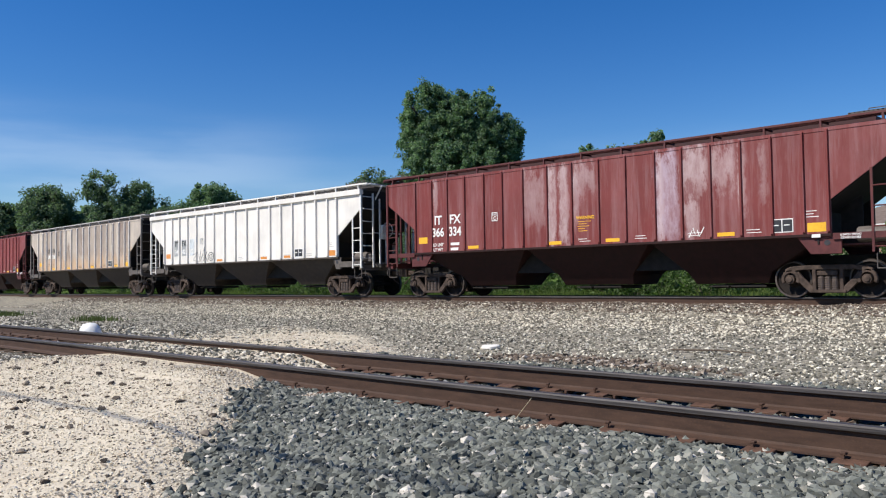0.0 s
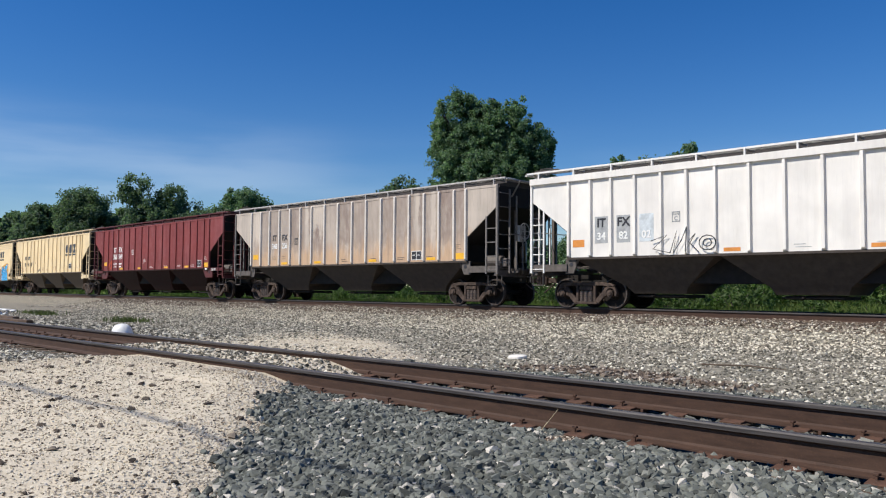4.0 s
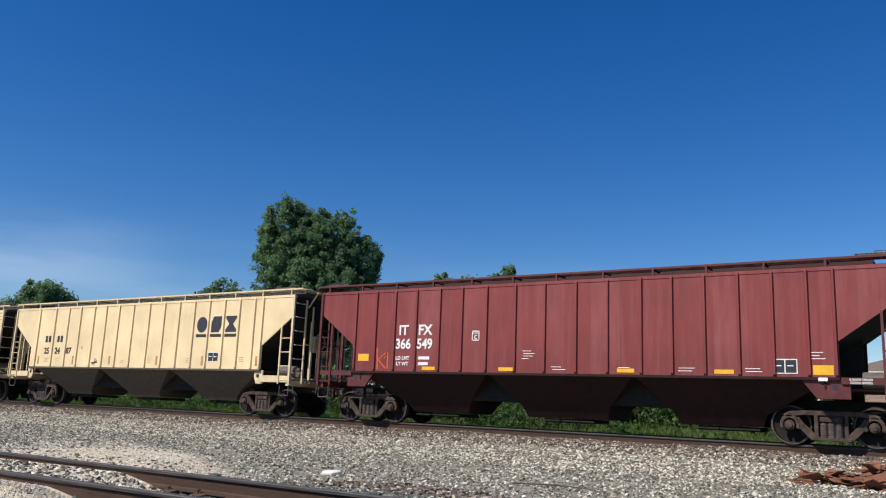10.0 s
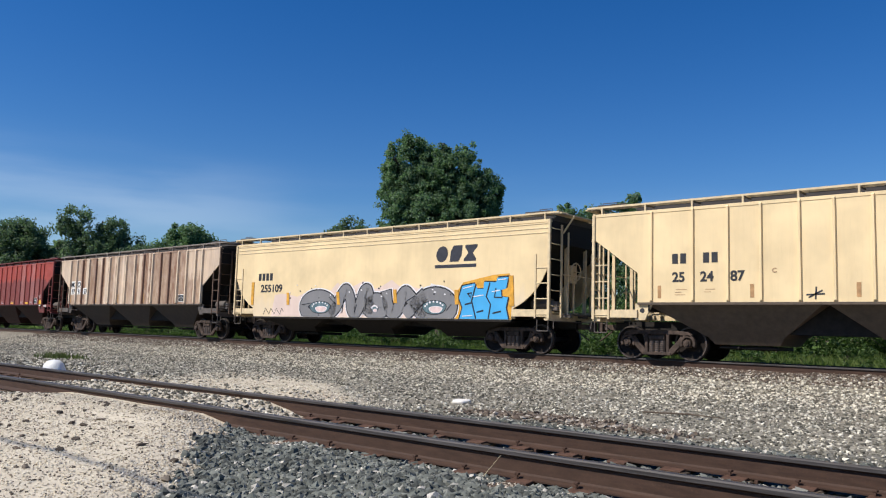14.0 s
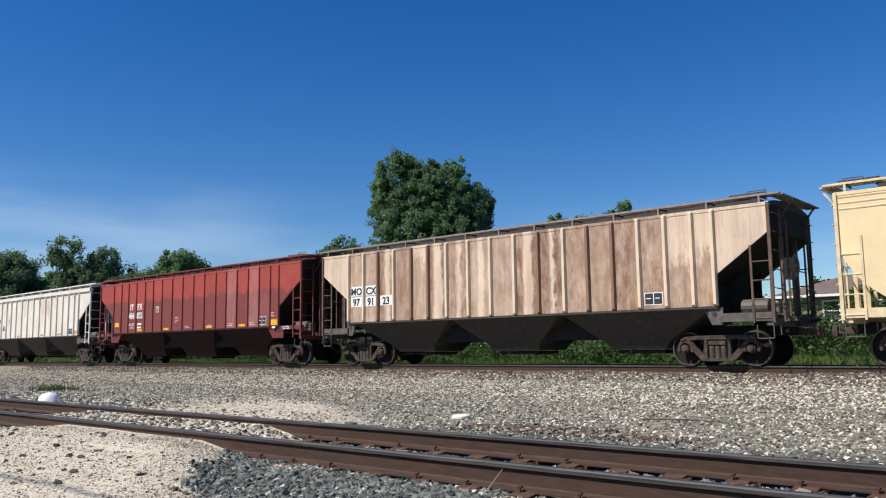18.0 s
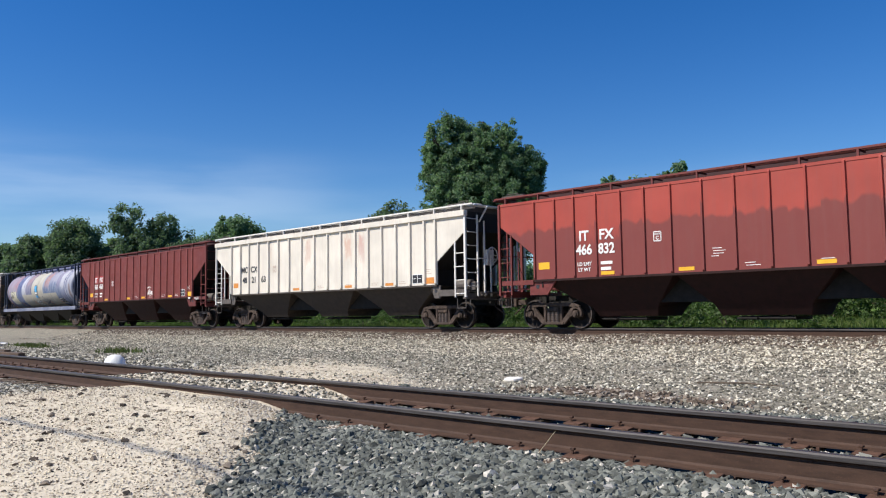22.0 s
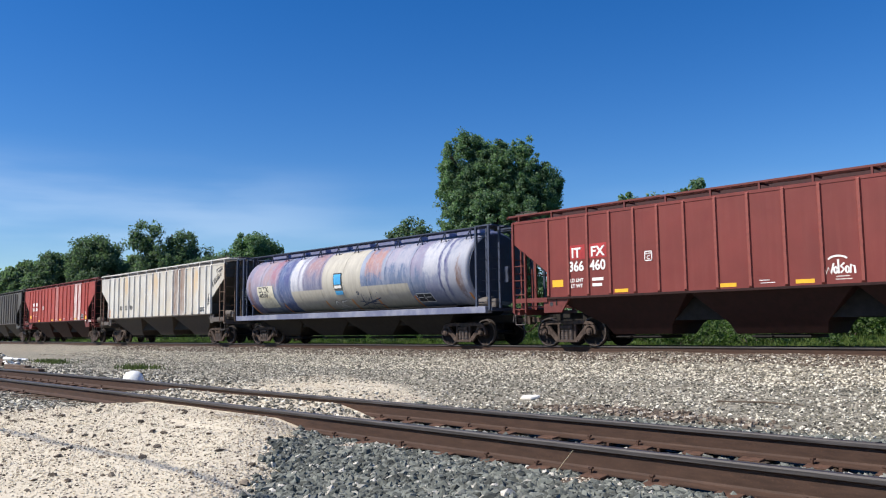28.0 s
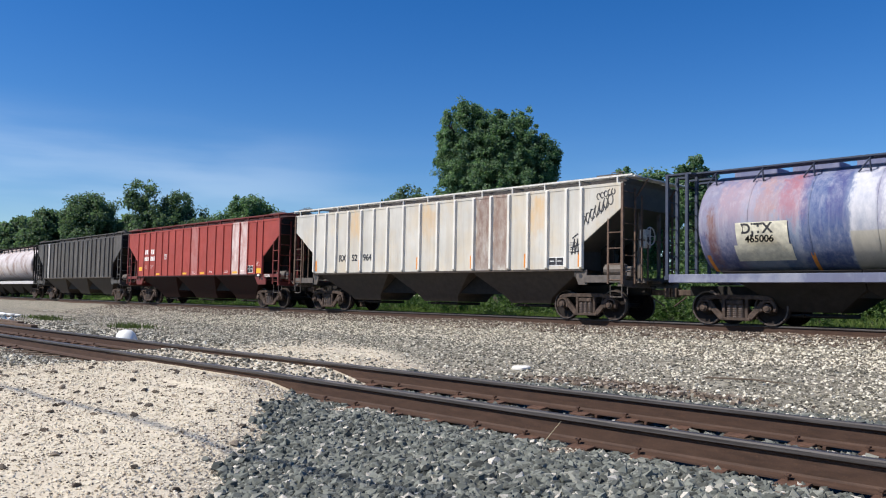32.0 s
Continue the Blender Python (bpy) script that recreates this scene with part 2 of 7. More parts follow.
def bulk(name, verts, faces_per, material, label, category, kind="stuff", parent=None, smooth=False):
    """One large mesh of many alike pieces from arrays: verts (n, k, 3) and the faces of one piece."""
    n, k, _ = verts.shape
    fs = np.array(faces_per)
    idx = (fs[None] + (np.arange(n) * k)[:, None, None]).reshape(-1)
    me = bpy.data.meshes.new(name)
    me.vertices.add(n * k)
    me.vertices.foreach_set("co", verts.reshape(-1).astype(np.float32))
    w = fs.shape[1]
    me.loops.add(len(idx))
    me.loops.foreach_set("vertex_index", idx.astype(np.int32))
    me.polygons.add(len(idx) // w)
    me.polygons.foreach_set("loop_start", np.arange(0, len(idx), w, dtype=np.int32))
    me.update(calc_edges=True)
    me.validate()
    me.shade_flat()
    ob = part(name, me, material, parent)
    if parent is None:
        tagged(ob, label, category, "", kind)
    else:
        tagged(ob, label, "", "", kind)
    return ob


def bend(u):
    """The main line: straight, then a long curve away from the lens. Place and heading at u metres along it."""
    if u >= U0:
        return u, 0.0, 0.0
    th = (U0 - u) / RAD
    return U0 - RAD * math.sin(th), RAD * (1 - math.cos(th)), -th


# ---- ground ----
NEAR_RAIL, FAR_RAIL = 5.28, 6.785   # the siding's rails, along x


def off(x):
    th = np.clip((U0 - np.asarray(x, float)) / RAD, 0, 1.2)
    return RAD * (1 - np.cos(th))


def sand_edge(y):
    """How far the sandy crossing reaches to the right at y."""
    return np.interp(y, [-8, 0, 2.1, 3.5, 5.0, 7.8, 9.0, 10.8, 12.2, 14], [-1.4, -2.4, -4.15, -5.6, -7.1, -8.6, -9.6, -12.2, -15.0, -28])


def sand_at(x, y):
    """1 on the sandy crossing, 0 off it."""
    left = np.interp(y, [-8, 2, 3, 4, 5.1, 6.0, 8, 12], [-30, -19, -15.5, -14.0, -13.2, -15.5, -15.5, -16.5])
    return np.clip((sand_edge(y) - x) / 1.0, 0, 1) * np.clip((x - left) / 2.0, 0, 1)


def gz(x, y):
    x, y = np.asarray(x, float), np.asarray(y, float)
    yy = y - off(x) * np.clip((y - 9) / 8, 0, 1)
    z = np.interp(yy, [-300, -6, 0, 1.5, 3.6, 4.7, 5.0, 5.34, 5.5, 6.5, 6.68, 7.05, 7.5, 12, 17.2, 19.6, 20.1, 23.6, 24.9, 27, 36, 48, 80, 3000],
                  [0.0, -0.05, 0.05, 0.10, 0.20, 0.262, 0.25, 0.24, 0.25, 0.25, 0.245, 0.245, 0.25, 0.26, 0.30, 0.62, RAIL - 0.2, RAIL - 0.2, 0.45, 0.36, 0.7, 1.5, 1.6, 1.6])
    lift = np.interp(y, [0, 2.5, 4.6, 7.4, 9.5, 12], [0.0, 0.06, 0.16, 0.16, 0.07, 0])
    return z + sand_at(x, y) * lift


def rough_ground(x, y):
    """Small unevenness, none under the rails."""
    n = 0.03 * np.sin(1.3 * x + 0.7 * y) * np.sin(0.9 * y - 0.4 * x) + 0.012 * np.sin(5.1 * x + 1.0) * np.sin(4.3 * y)
    keep = np.where((y > 4.4) & (y < 7.6), 0.25, 1.0)
    return n * keep


def steps(*runs):
    out = [np.arange(a, b, s) for a, b, s in runs]
    return np.unique(np.round(np.concatenate(out), 3))


def ground_material():
    s = Shade("ground", 0.95, 0.0, 0.15)
    co = s.pos()
    x, y, z = s.axes(co)
    wob = s.noise(0.9, co, 6, 0.65)
    fine = s.noise(14, co, 6, 0.7)
    grit = s.noise(55, co, 4, 0.7)
    vor = s.t.nodes.new("ShaderNodeTexVoronoi")
    vor.inputs["Scale"].default_value = 16
    s.put(vor.inputs["Vector"], co)
    cell = s.axes(vor.outputs["Color"])[0]
    # pale limestone sand of the crossing
    sand = s.mix(s.range(fine, 0.3, 0.7), (0.52, 0.445, 0.335), (0.69, 0.615, 0.485))
    sand = s.mix(s.range(grit, 0.56, 0.75, 0, 0.6), sand, (0.34, 0.27, 0.20))
    sand = s.mix(s.range(wob, 0.52, 0.72, 0, 0.4), sand, (0.46, 0.36, 0.26))
    # grey fresh stone
    grey = s.mix(cell, (0.035, 0.037, 0.033), (0.12, 0.125, 0.113))
    grey = s.mix(s.range(grit, 0.6, 0.75, 0, 0.5), grey, (0.40, 0.38, 0.34))
    # old mixed gravel between the tracks
    old = s.mix(cell, (0.10, 0.093, 0.074), (0.36, 0.33, 0.26))
    old = s.mix(s.range(fine, 0.5, 0.7, 0, 0.5), old, (0.21, 0.185, 0.145))
    old = s.mix(s.range(wob, 0.45, 0.65, 0, 0.5), old, (0.28, 0.24, 0.185))
    # soil and turf behind the line
    turf = s.mix(s.range(fine, 0.35, 0.65), (0.05, 0.10, 0.020), (0.12, 0.18, 0.04))
    turf = s.mix(s.range(wob, 0.55, 0.75, 0, 0.6), turf, (0.15, 0.14, 0.06))
    jig = s.range(wob, 0.25, 0.75, -0.3, 0.3)
    edge = s.n("FloatCurve", {1: s.range(y, -8, 14, 0, 1)})
    curve = edge.node.mapping.curves[0]
    ys = [-8, 0, 2.1, 3.5, 5.0, 7.8, 9.0, 10.8, 12.2, 14]
    for yy in ys[1:-1]:
        curve.points.new((yy + 8) / 22, (float(sand_edge(yy)) + 30) / 30)
    curve.points[0].location = (0, (float(sand_edge(-8)) + 30) / 30)
    curve.points[len(curve.points) - 1].location = (1, (float(sand_edge(14)) + 30) / 30)
    for p in curve.points:
        p.handle_type = "VECTOR"
    edge.node.mapping.update()
    reach = s.math("ADD", s.range(edge, 0, 1, -30, 0), jig)
    is_sand = s.math("MULTIPLY", s.range(s.math("SUBTRACT", s.math("ADD", reach, s.range(fine, 0.3, 0.7, -0.35, 0.35)), x), -0.25, 0.4), s.range(s.math("SUBTRACT", s.math("ADD", x, s.math("MULTIPLY", jig, 1.5)), s.math("MULTIPLY", s.range(y, 1.5, 5.0, -4.0, 2.6), s.range(y, 5.2, 6.2, 1, 0))), -17.2, -14.8))
    fresh = s.math("MULTIPLY", s.range(s.math("ADD", y, jig), 8.2, 9.6, 1, 0), s.range(s.math("ADD", x, jig), -15, -11))
    c = s.mix(fresh, old, grey)
    c = s.mix(is_sand, c, sand)
    far = s.math("ADD", y, s.range(s.noise(0.5, co, 4), 0.3, 0.7, -0.5, 0.5))
    bow = s.math("MULTIPLY", s.math("POWER", s.math("MAXIMUM", s.math("SUBTRACT", U0, x), 0.0), 2.0), 0.5 / RAD)
    c = s.mix(s.range(s.math("SUBTRACT", far, bow), 24.4, 25.2), c, turf)
    s.bump(s.mix(0.5, fine, grit), 0.6, 0.03)
    return s.done(c)


def build_ground():
    xs = steps((-2600, -400, 200), (-400, -60, 8), (-60, -24, 1.0), (-24, -14, 0.3), (-14, 4, 0.14), (4, 12, 0.6), (12, 60, 4), (60, 400, 30), (400, 2601, 200))
    ys = steps((-600, -40, 80), (-40, -4, 4), (-4, 0.6, 0.6), (0.6, 9, 0.12), (9, 21, 0.3), (21, 60, 1.0), (60, 200, 10), (200, 3000, 200))
    X, Y = np.meshgrid(xs, ys, indexing="ij")
    Z = gz(X, Y) + rough_ground(X, Y)
    nx, ny = X.shape
    v = np.stack([X, Y, Z], -1).reshape(-1, 3)
    i = np.arange(nx - 1)[:, None] * ny + np.arange(ny - 1)[None]
    quads = np.stack([i, i + ny, i + ny + 1, i + 1], -1).reshape(-1, 4)
    me = bpy.data.meshes.new("ground")
    me.vertices.add(len(v))
    me.vertices.foreach_set("co", v.reshape(-1).astype(np.float32))
    me.loops.add(quads.size)
    me.loops.foreach_set("vertex_index", quads.reshape(-1).astype(np.int32))
    me.polygons.add(len(quads))
    me.polygons.foreach_set("loop_start", np.arange(0, quads.size, 4, dtype=np.int32))
    me.update(calc_edges=True)
    me.shade_smooth()
    thing("ground", me, ground_material(), "gravel yard with a sandy crossing and turf behind", "ground", kind="structure")


build_ground()


# ---- tracks ----
def rail_profile(foot):
    """Half profile of a heavy flat-bottomed rail, 0.2 m high, as points (y, z) with the head on top."""
    h = 0.203
    half = [(0.0, 0.0), (0.07, 0.0), (0.07, 0.012), (0.02, 0.03), (0.0085, 0.045), (0.0085, h - 0.05), (0.034, h - 0.036), (0.036, h - 0.008), (0.028, h)]
    pts = half[1:] + [(-a, b) for a, b in half[:0:-1]]
    return [(a, b + foot) for a, b in pts]


def rail_mesh(us, y0, top, path):
    g = Geo()
    rings = []
    for u in us:
        x, y, th = path(u)
        nrm = Vector((-math.sin(th), math.cos(th), 0))
        rings.append([Vector((x, y, 0)) + nrm * (y0 + a) + Vector((0, 0, b)) for a, b in rail_profile(top - 0.203)])
    g.loft(rings)
    return g.mesh("rail")


def rail_material():
    s = Shade("rusty_rail", 0.75, 0.0, 0.3)
    co = s.pos()
    z = s.axes(co)[2]
    n = s.noise(9, s.pos((0.5, 3, 3)), 6)
    c = s.mix(s.range(n, 0.3, 0.7), (0.038, 0.020, 0.013), (0.070, 0.038, 0.025))
    c = s.mix(s.range(s.noise(60, co, 3), 0.55, 0.75, 0, 0.35), c, (0.12, 0.062, 0.038))
    s.bump(s.noise(70, co, 3), 0.25, 0.004)
    return s.done(c)


M_RUST = rail_material()


def head_material():
    """Worn running surface: dull steel with rust in long streaks."""
    s = Shade("rail_running_surface", 0.5, 0.15, 0.4)
    n = s.noise(5, s.pos((0.4, 12, 12)), 6)
    return s.done(s.mix(s.range(n, 0.35, 0.65), (0.028, 0.023, 0.021), (0.075, 0.066, 0.064)), s.range(n, 0.3, 0.7, 0.42, 0.62))


M_HEAD = head_material()


def straight(u):
    return u, 0.0, 0.0


def mainline(u):
    return bend(u)


def head_strip(us, y0, top, path):
    g = Geo()
    rings = []
    for u in us:
        x, y, th = path(u)
        nrm = Vector((-math.sin(th), math.cos(th), 0))
        rings.append([Vector((x, y, 0)) + nrm * (y0 + a) + Vector((0, 0, top + b)) for a, b in ((-0.0385, -0.034), (-0.0385, -0.008), (-0.029, 0.003), (0.029, 0.003), (0.0385, -0.008), (0.0385, -0.034))])
    g.loft(rings)
    return g.mesh("running_surface")


def tie_material(name, dark, light):
    s = Shade(name, 0.9, 0.0, 0.2)
    n = s.noise(8, s.pos((6, 1, 6)), 6, 0.7)
    c = s.mix(s.range(n, 0.3, 0.7), dark, light)
    c = s.mix(s.math("MULTIPLY", s.each(), 0.5), c, tuple(v * 1.6 for v in light))
    s.bump(n, 0.5, 0.02)
    return s.done(c)


M_TIE = tie_material("weathered_tie", (0.05, 0.035, 0.025), (0.14, 0.10, 0.07))
M_PLATE = plain("tie_plate_rust", (0.09, 0.045, 0.028), 0.8, 0.0, 0.4, 20)
M_SPIKE = plain("spike_rust", (0.07, 0.035, 0.022), 0.8, 0.0, 0.3, 30)


TIE_X = []


def build_siding():
    t = base("siding_track", "rusty siding of two rails on weathered timber ties", "railway track", kind="structure")
    us = list(np.arange(-90, 30.1, 2.0))
    for y in (NEAR_RAIL, FAR_RAIL):
        r = part("rail", rail_mesh(us, y, SIDING, straight), M_RUST, t, "brown rusty steel rail")
        part("running_surface", head_strip(us, y, SIDING, straight), M_HEAD, r, "worn dark steel running surface")
    tie = Geo().box(-0.115, 0.115, -1.3, 1.3, -0.18, 0.0).mesh("tie", 0.012)
    plate = Geo().prism([(-0.18, 0), (0.18, 0), (0.18, 0.012), (0.09, 0.022), (-0.09, 0.022), (-0.18, 0.012)], -0.095, 0.095, "x").mesh("tie_plate", 0.003)
    spike = Geo().box(-0.009, 0.009, -0.009, 0.009, -0.02, 0.035).box(-0.017, 0.017, -0.026, 0.012, 0.035, 0.052).mesh("spike", 0.003)
    anchor = Geo().box(-0.014, 0.014, -0.09, 0.09, 0.0, 0.03).box(-0.014, 0.014, 0.06, 0.095, 0.0, 0.06).mesh("rail_anchor", 0.003)
    foot = SIDING - 0.203
    mid = (NEAR_RAIL + FAR_RAIL) / 2
    rnd = random.Random(3)
    x = -42.0
    while x < 5:
        TIE_X.append(x)
        part("tie", tie, M_TIE, t, at=pose(x, mid + rnd.uniform(-0.08, 0.08), foot - 0.012, 0, 0, rnd.uniform(-1.5, 1.5)))
        if x > -9.5 or x < -17:
            for y in (NEAR_RAIL, FAR_RAIL):
                part("tie_plate", plate, M_PLATE, t, at=pose(x, y, foot - 0.012))
                for dx, dy, turn in ((-0.05, -0.095, 180), (0.05, 0.095, 0)):
                    if rnd.random() < 0.25:
                        continue
                    part("spike", spike, M_SPIKE, t, at=pose(x + dx, y + dy, foot - 0.005 + rnd.uniform(0, 0.012), 0, 0, turn + rnd.uniform(-12, 12)))
        if x > -9.5 and rnd.random() < 0.35:
            for y in (NEAR_RAIL, FAR_RAIL):
                part("rail_anchor", anchor, M_SPIKE, t, at=pose(x + 0.16, y, foot - 0.03))
        x += 0.54 + rnd.uniform(-0.03, 0.03)


build_siding()


def build_mainline():
    t = base("main_track", "main line of two steel rails on ballasted timber ties", "railway track", kind="structure")
    us = [-240 + 5 * i for i in range(58)]
    for y in (TRK - 0.7525, TRK + 0.7525):
        r = part("rail", rail_mesh(us, y, RAIL, mainline), M_RUST, t, "brown rusty steel rail")
        part("running_surface", head_strip(us, y, RAIL, mainline), M_HEAD, r, "polished steel running surface")
    tie = Geo().box(-0.115, 0.115, -1.3, 1.3, -0.18, 0.0).mesh("main_tie", 0.012)
    rnd = random.Random(4)
    u = -100.0
    while u < 12:
        x, y, th = bend(u)
        part("tie", tie, M_TIE, t, at=pose(x - math.sin(th) * TRK, y + math.cos(th) * TRK, RAIL - 0.185, 0, 0, math.degrees(th) + rnd.uniform(-1, 1)))
        u += 0.53


build_mainline()


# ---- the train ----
# near black: the shade under the end slope is put into this colour
M_ENDS = plain("end_sheet_shade_black", (0.014, 0.011, 0.010), 0.8, 0.0, 0.4, 3)
HL, W = 8.42, 1.6            # half length and half width of a wagon body
CX = HL - 1.42               # where the side sheet is cut away for the end
ZT = 4.07                    # top of the side above the rail
MESH = {}
# one dark grey for roof sheet, coaming and hatch covers
M_ROOF = plain("roof_dark_grey", (0.05, 0.042, 0.038), 0.75, 0.0, 0.35, 3)
M_ROOFRED = plain("roof_dark_maroon", (0.045, 0.013, 0.012), 0.7, 0.0, 0.35, 3)
# grey darkened for the shaded wagon end; steps and gratings share it
M_FRAME = plain("end_frame_shade_grey", (0.10, 0.085, 0.075), 0.75, 0.0, 0.4, 5)


def sized(half):
    """Build the next wagons with another half length."""
    global HL, CX
    HL, CX = half, half - 1.42
    MESH.clear()


def blocks(x, z, n, size, material, car):
    """A company's letters as plain upright blocks."""
    for k in range(n):
        a = x + k * size * 0.85
        patch("lettering_block", a, a + size * 0.6, z, z + size, material, car)


def cached(key, make):
    if key not in MESH:
        MESH[key] = make()
    return MESH[key]


def side_sheet(zs, y, curved):
    if curved:
        cut = [(CX + (HL - CX) * math.sin(a) ** 1.5, zs + 0.35 + (ZT - 0.95 - zs - 0.35) * (1 - math.cos(a))) for a in np.linspace(0.15, math.pi / 2, 9)]
        low = [(CX + 0.0, zs)]
    else:
        cut = [(CX, 2.36), (HL, ZT - 0.68)]
        low = [(CX, zs)]
    right = low + cut + [(HL, ZT)]
    poly = [(-a, b) for a, b in right[::-1]][::-1]
    poly = right + [(-a, b) for a, b in right[::-1]]
    return Geo().prism(poly, y - 0.02, y + 0.02).mesh("side_sheet")


def end_slope(sign):
    g = Geo()
    a, b = (HL - 0.02, ZT - 0.68), (CX - 0.3, 2.14)
    n = Vector((-(b[1] - a[1]), b[0] - a[0])).normalized() * 0.03
    poly = [a, b, (b[0] + n[0], b[1] + n[1]), (a[0] + n[0], a[1] + n[1])]
    g.prism([(sign * p, q) for p, q in poly], -W + 0.03, W - 0.03)
    return g.mesh("end_slope_sheet")


def end_plate(name, x0, x1, z0, z1):
    return Geo().box(*sorted((x0, x1)), -W + 0.03, W - 0.03, z0, z1).mesh(name)


def roof_mesh():
    g = Geo()
    prof = [(-W, ZT - 0.02), (-W, ZT + 0.02), (-1.2, ZT + 0.10), (-0.6, ZT + 0.16), (0, ZT + 0.18), (0.6, ZT + 0.16), (1.2, ZT + 0.10), (W, ZT + 0.02), (W, ZT - 0.02)]
    g.prism(prof, -HL, HL, "x")
    return g.mesh("roof_sheet")


def board_mesh(y):
    g = Geo()
    s = 1 if y > 0 else -1
    for k in range(4):
        a = y - s * (0.02 + k * 0.13)
        g.box(-HL - 0.25, HL + 0.25, min(a, a - s * 0.10), max(a, a - s * 0.10), ZT + 0.225, ZT + 0.245)
    g.box(-HL - 0.25, HL + 0.25, y - 0.01, y + 0.01, ZT + 0.205, ZT + 0.255)
    return g.mesh("running_board")


def bracket_mesh(y):
    s = 1 if y > 0 else -1
    return Geo().box(-0.025, 0.025, y - 0.03, y + 0.03, ZT + 0.0, ZT + 0.215).box(-0.02, 0.02, min(y, y - s * 0.55), max(y, y - s * 0.55), ZT + 0.175, ZT + 0.212).mesh("bracket")


def end_walk_mesh(sign):
    g = Geo()
    for k in range(4):
        x = sign * (HL + 0.02 + 0.09 * k)
        g.box(x - 0.035, x + 0.035, -1.5, 1.5, ZT + 0.17, ZT + 0.205)
    return g.mesh("end_walkway")


def hatch_mesh():
    return Geo().box(-0.62, 0.62, -0.36, 0.36, ZT + 0.36, ZT + 0.43).box(-0.5, 0.5, -0.26, 0.26, ZT + 0.43, ZT + 0.46).mesh("hatch_cover", 0.015)


def rib_mesh(w, d, zs, sign):
    y = sign * W
    a, b = sorted((y, y + sign * d))
    g = Geo()
    t = 0.55 * w
    out, inn = (y + sign * d, y)
    g.add([(-w / 2, inn, zs), (-t / 2, out, zs + 0.05), (t / 2, out, zs + 0.05), (w / 2, inn, zs), (-w / 2, inn, ZT), (-t / 2, out, ZT - 0.05), (t / 2, out, ZT - 0.05), (w / 2, inn, ZT)],
          [(0, 1, 5, 4), (1, 2, 6, 5), (2, 3, 7, 6), (0, 3, 2, 1), (4, 5, 6, 7), (0, 4, 7, 3)])
    return g.mesh("rib")


def ladder_mesh(sign, side):
    """Side ladder under the end slope, with the tall corner post as one stile."""
    g = Geo()
    y = side * (W + 0.004)
    x1, x0 = sign * (HL - 0.03), sign * (HL - 0.52)
    g.box(x1 - 0.04, x1 + 0.04, y - 0.035, y + 0.035, 1.08, ZT)
    g.box(x0 - 0.028, x0 + 0.028, y - 0.02, y + 0.02, 1.08, 3.03)
    for k in range(4):
        z = 1.2 + 0.47 * k
        g.tube((x0 - sign * 0.01, y, z), (x1 + sign * 0.01, y, z), 0.018, 6)
    return g.mesh("side_ladder")


def stirrup_mesh(sign, side):
    """Bent step below the corner."""
    g = Geo()
    y = side * (W - 0.03)
    x1, x0 = sign * (HL - 0.06), sign * (HL - 0.46)
    for x in (x0, x1):
        g.tube((x, y, 1.05), (x, y, 0.7), 0.014, 6)
    return g.tube((x0, y, 0.7), (x1, y, 0.7), 0.016, 6).mesh("stirrup_step")


def end_ladder_mesh(sign, side):
    g = Geo()
    x = sign * (HL + 0.07)
    ys = (side * 1.55, side * 1.08)
    g.box(x - 0.025, x + 0.025, ys[1] - 0.028, ys[1] + 0.028, 1.1, ZT - 0.12)
    for k in range(6):
        z = 1.45 + 0.47 * k
        g.tube((x, ys[0], z), (x, ys[1], z), 0.016, 6)
        g.tube((x, ys[0], z), (x - sign * 0.1, ys[0], z + 0.04), 0.014, 6)
    return g.mesh("end_ladder")


def grab_rail_mesh(sign):
    """Upright hand rails before the end, a cross bar between them, and the bent holds at the roof's edge."""
    g = Geo()
    x = sign * (HL + 0.12)
    for y, z0, z1 in ((-0.78, 1.1, 3.75), (-0.45, 1.1, 2.6), (0.6, 1.1, 3.2)):
        g.box(x - 0.02, x + 0.02, y - 0.024, y + 0.024, z0, z1)
    g.tube((x + sign * 0.03, -1.1, 2.42), (x + sign * 0.03, 0.58, 2.42), 0.017, 6)
    g.tube((x + sign * 0.03, 0.5, 1.95), (x + sign * 0.03, 1.3, 1.95), 0.017, 6)
    for y in (-0.9, 0.9):
        g.tube((sign * HL, y, ZT - 0.35), (sign * (HL + 0.4), y, ZT + 0.16), 0.03, 6)
    return g.mesh("grab_rail")


def crossover_mesh(sign):
    """Slatted step across the end sill, and the rod that uncouples."""
    g = Geo()
    for k in range(4):
        a = sign * (HL + 0.04 + 0.085 * k)
        g.box(a - 0.03, a + 0.03, -0.95, 0.95, 1.2, 1.235)
    for y in (-0.9, 0.0, 0.9):
        a, b = sorted((sign * (HL - 0.05), sign * (HL + 0.34)))
        g.box(a, b, y - 0.025, y + 0.025, 1.13, 1.2)
    g.tube((sign * (HL + 0.08), -1.5, 1.0), (sign * (HL + 0.14), -0.5, 1.0), 0.014, 6)
    g.tube((sign * (HL + 0.14), -0.5, 1.0), (sign * (HL + 0.5), -0.12, 0.98), 0.014, 6)
    g.tube((sign * (HL + 0.08), -1.5, 1.0), (sign * (HL + 0.1), -1.52, 0.78), 0.014, 6)
    return g.mesh("crossover_step")


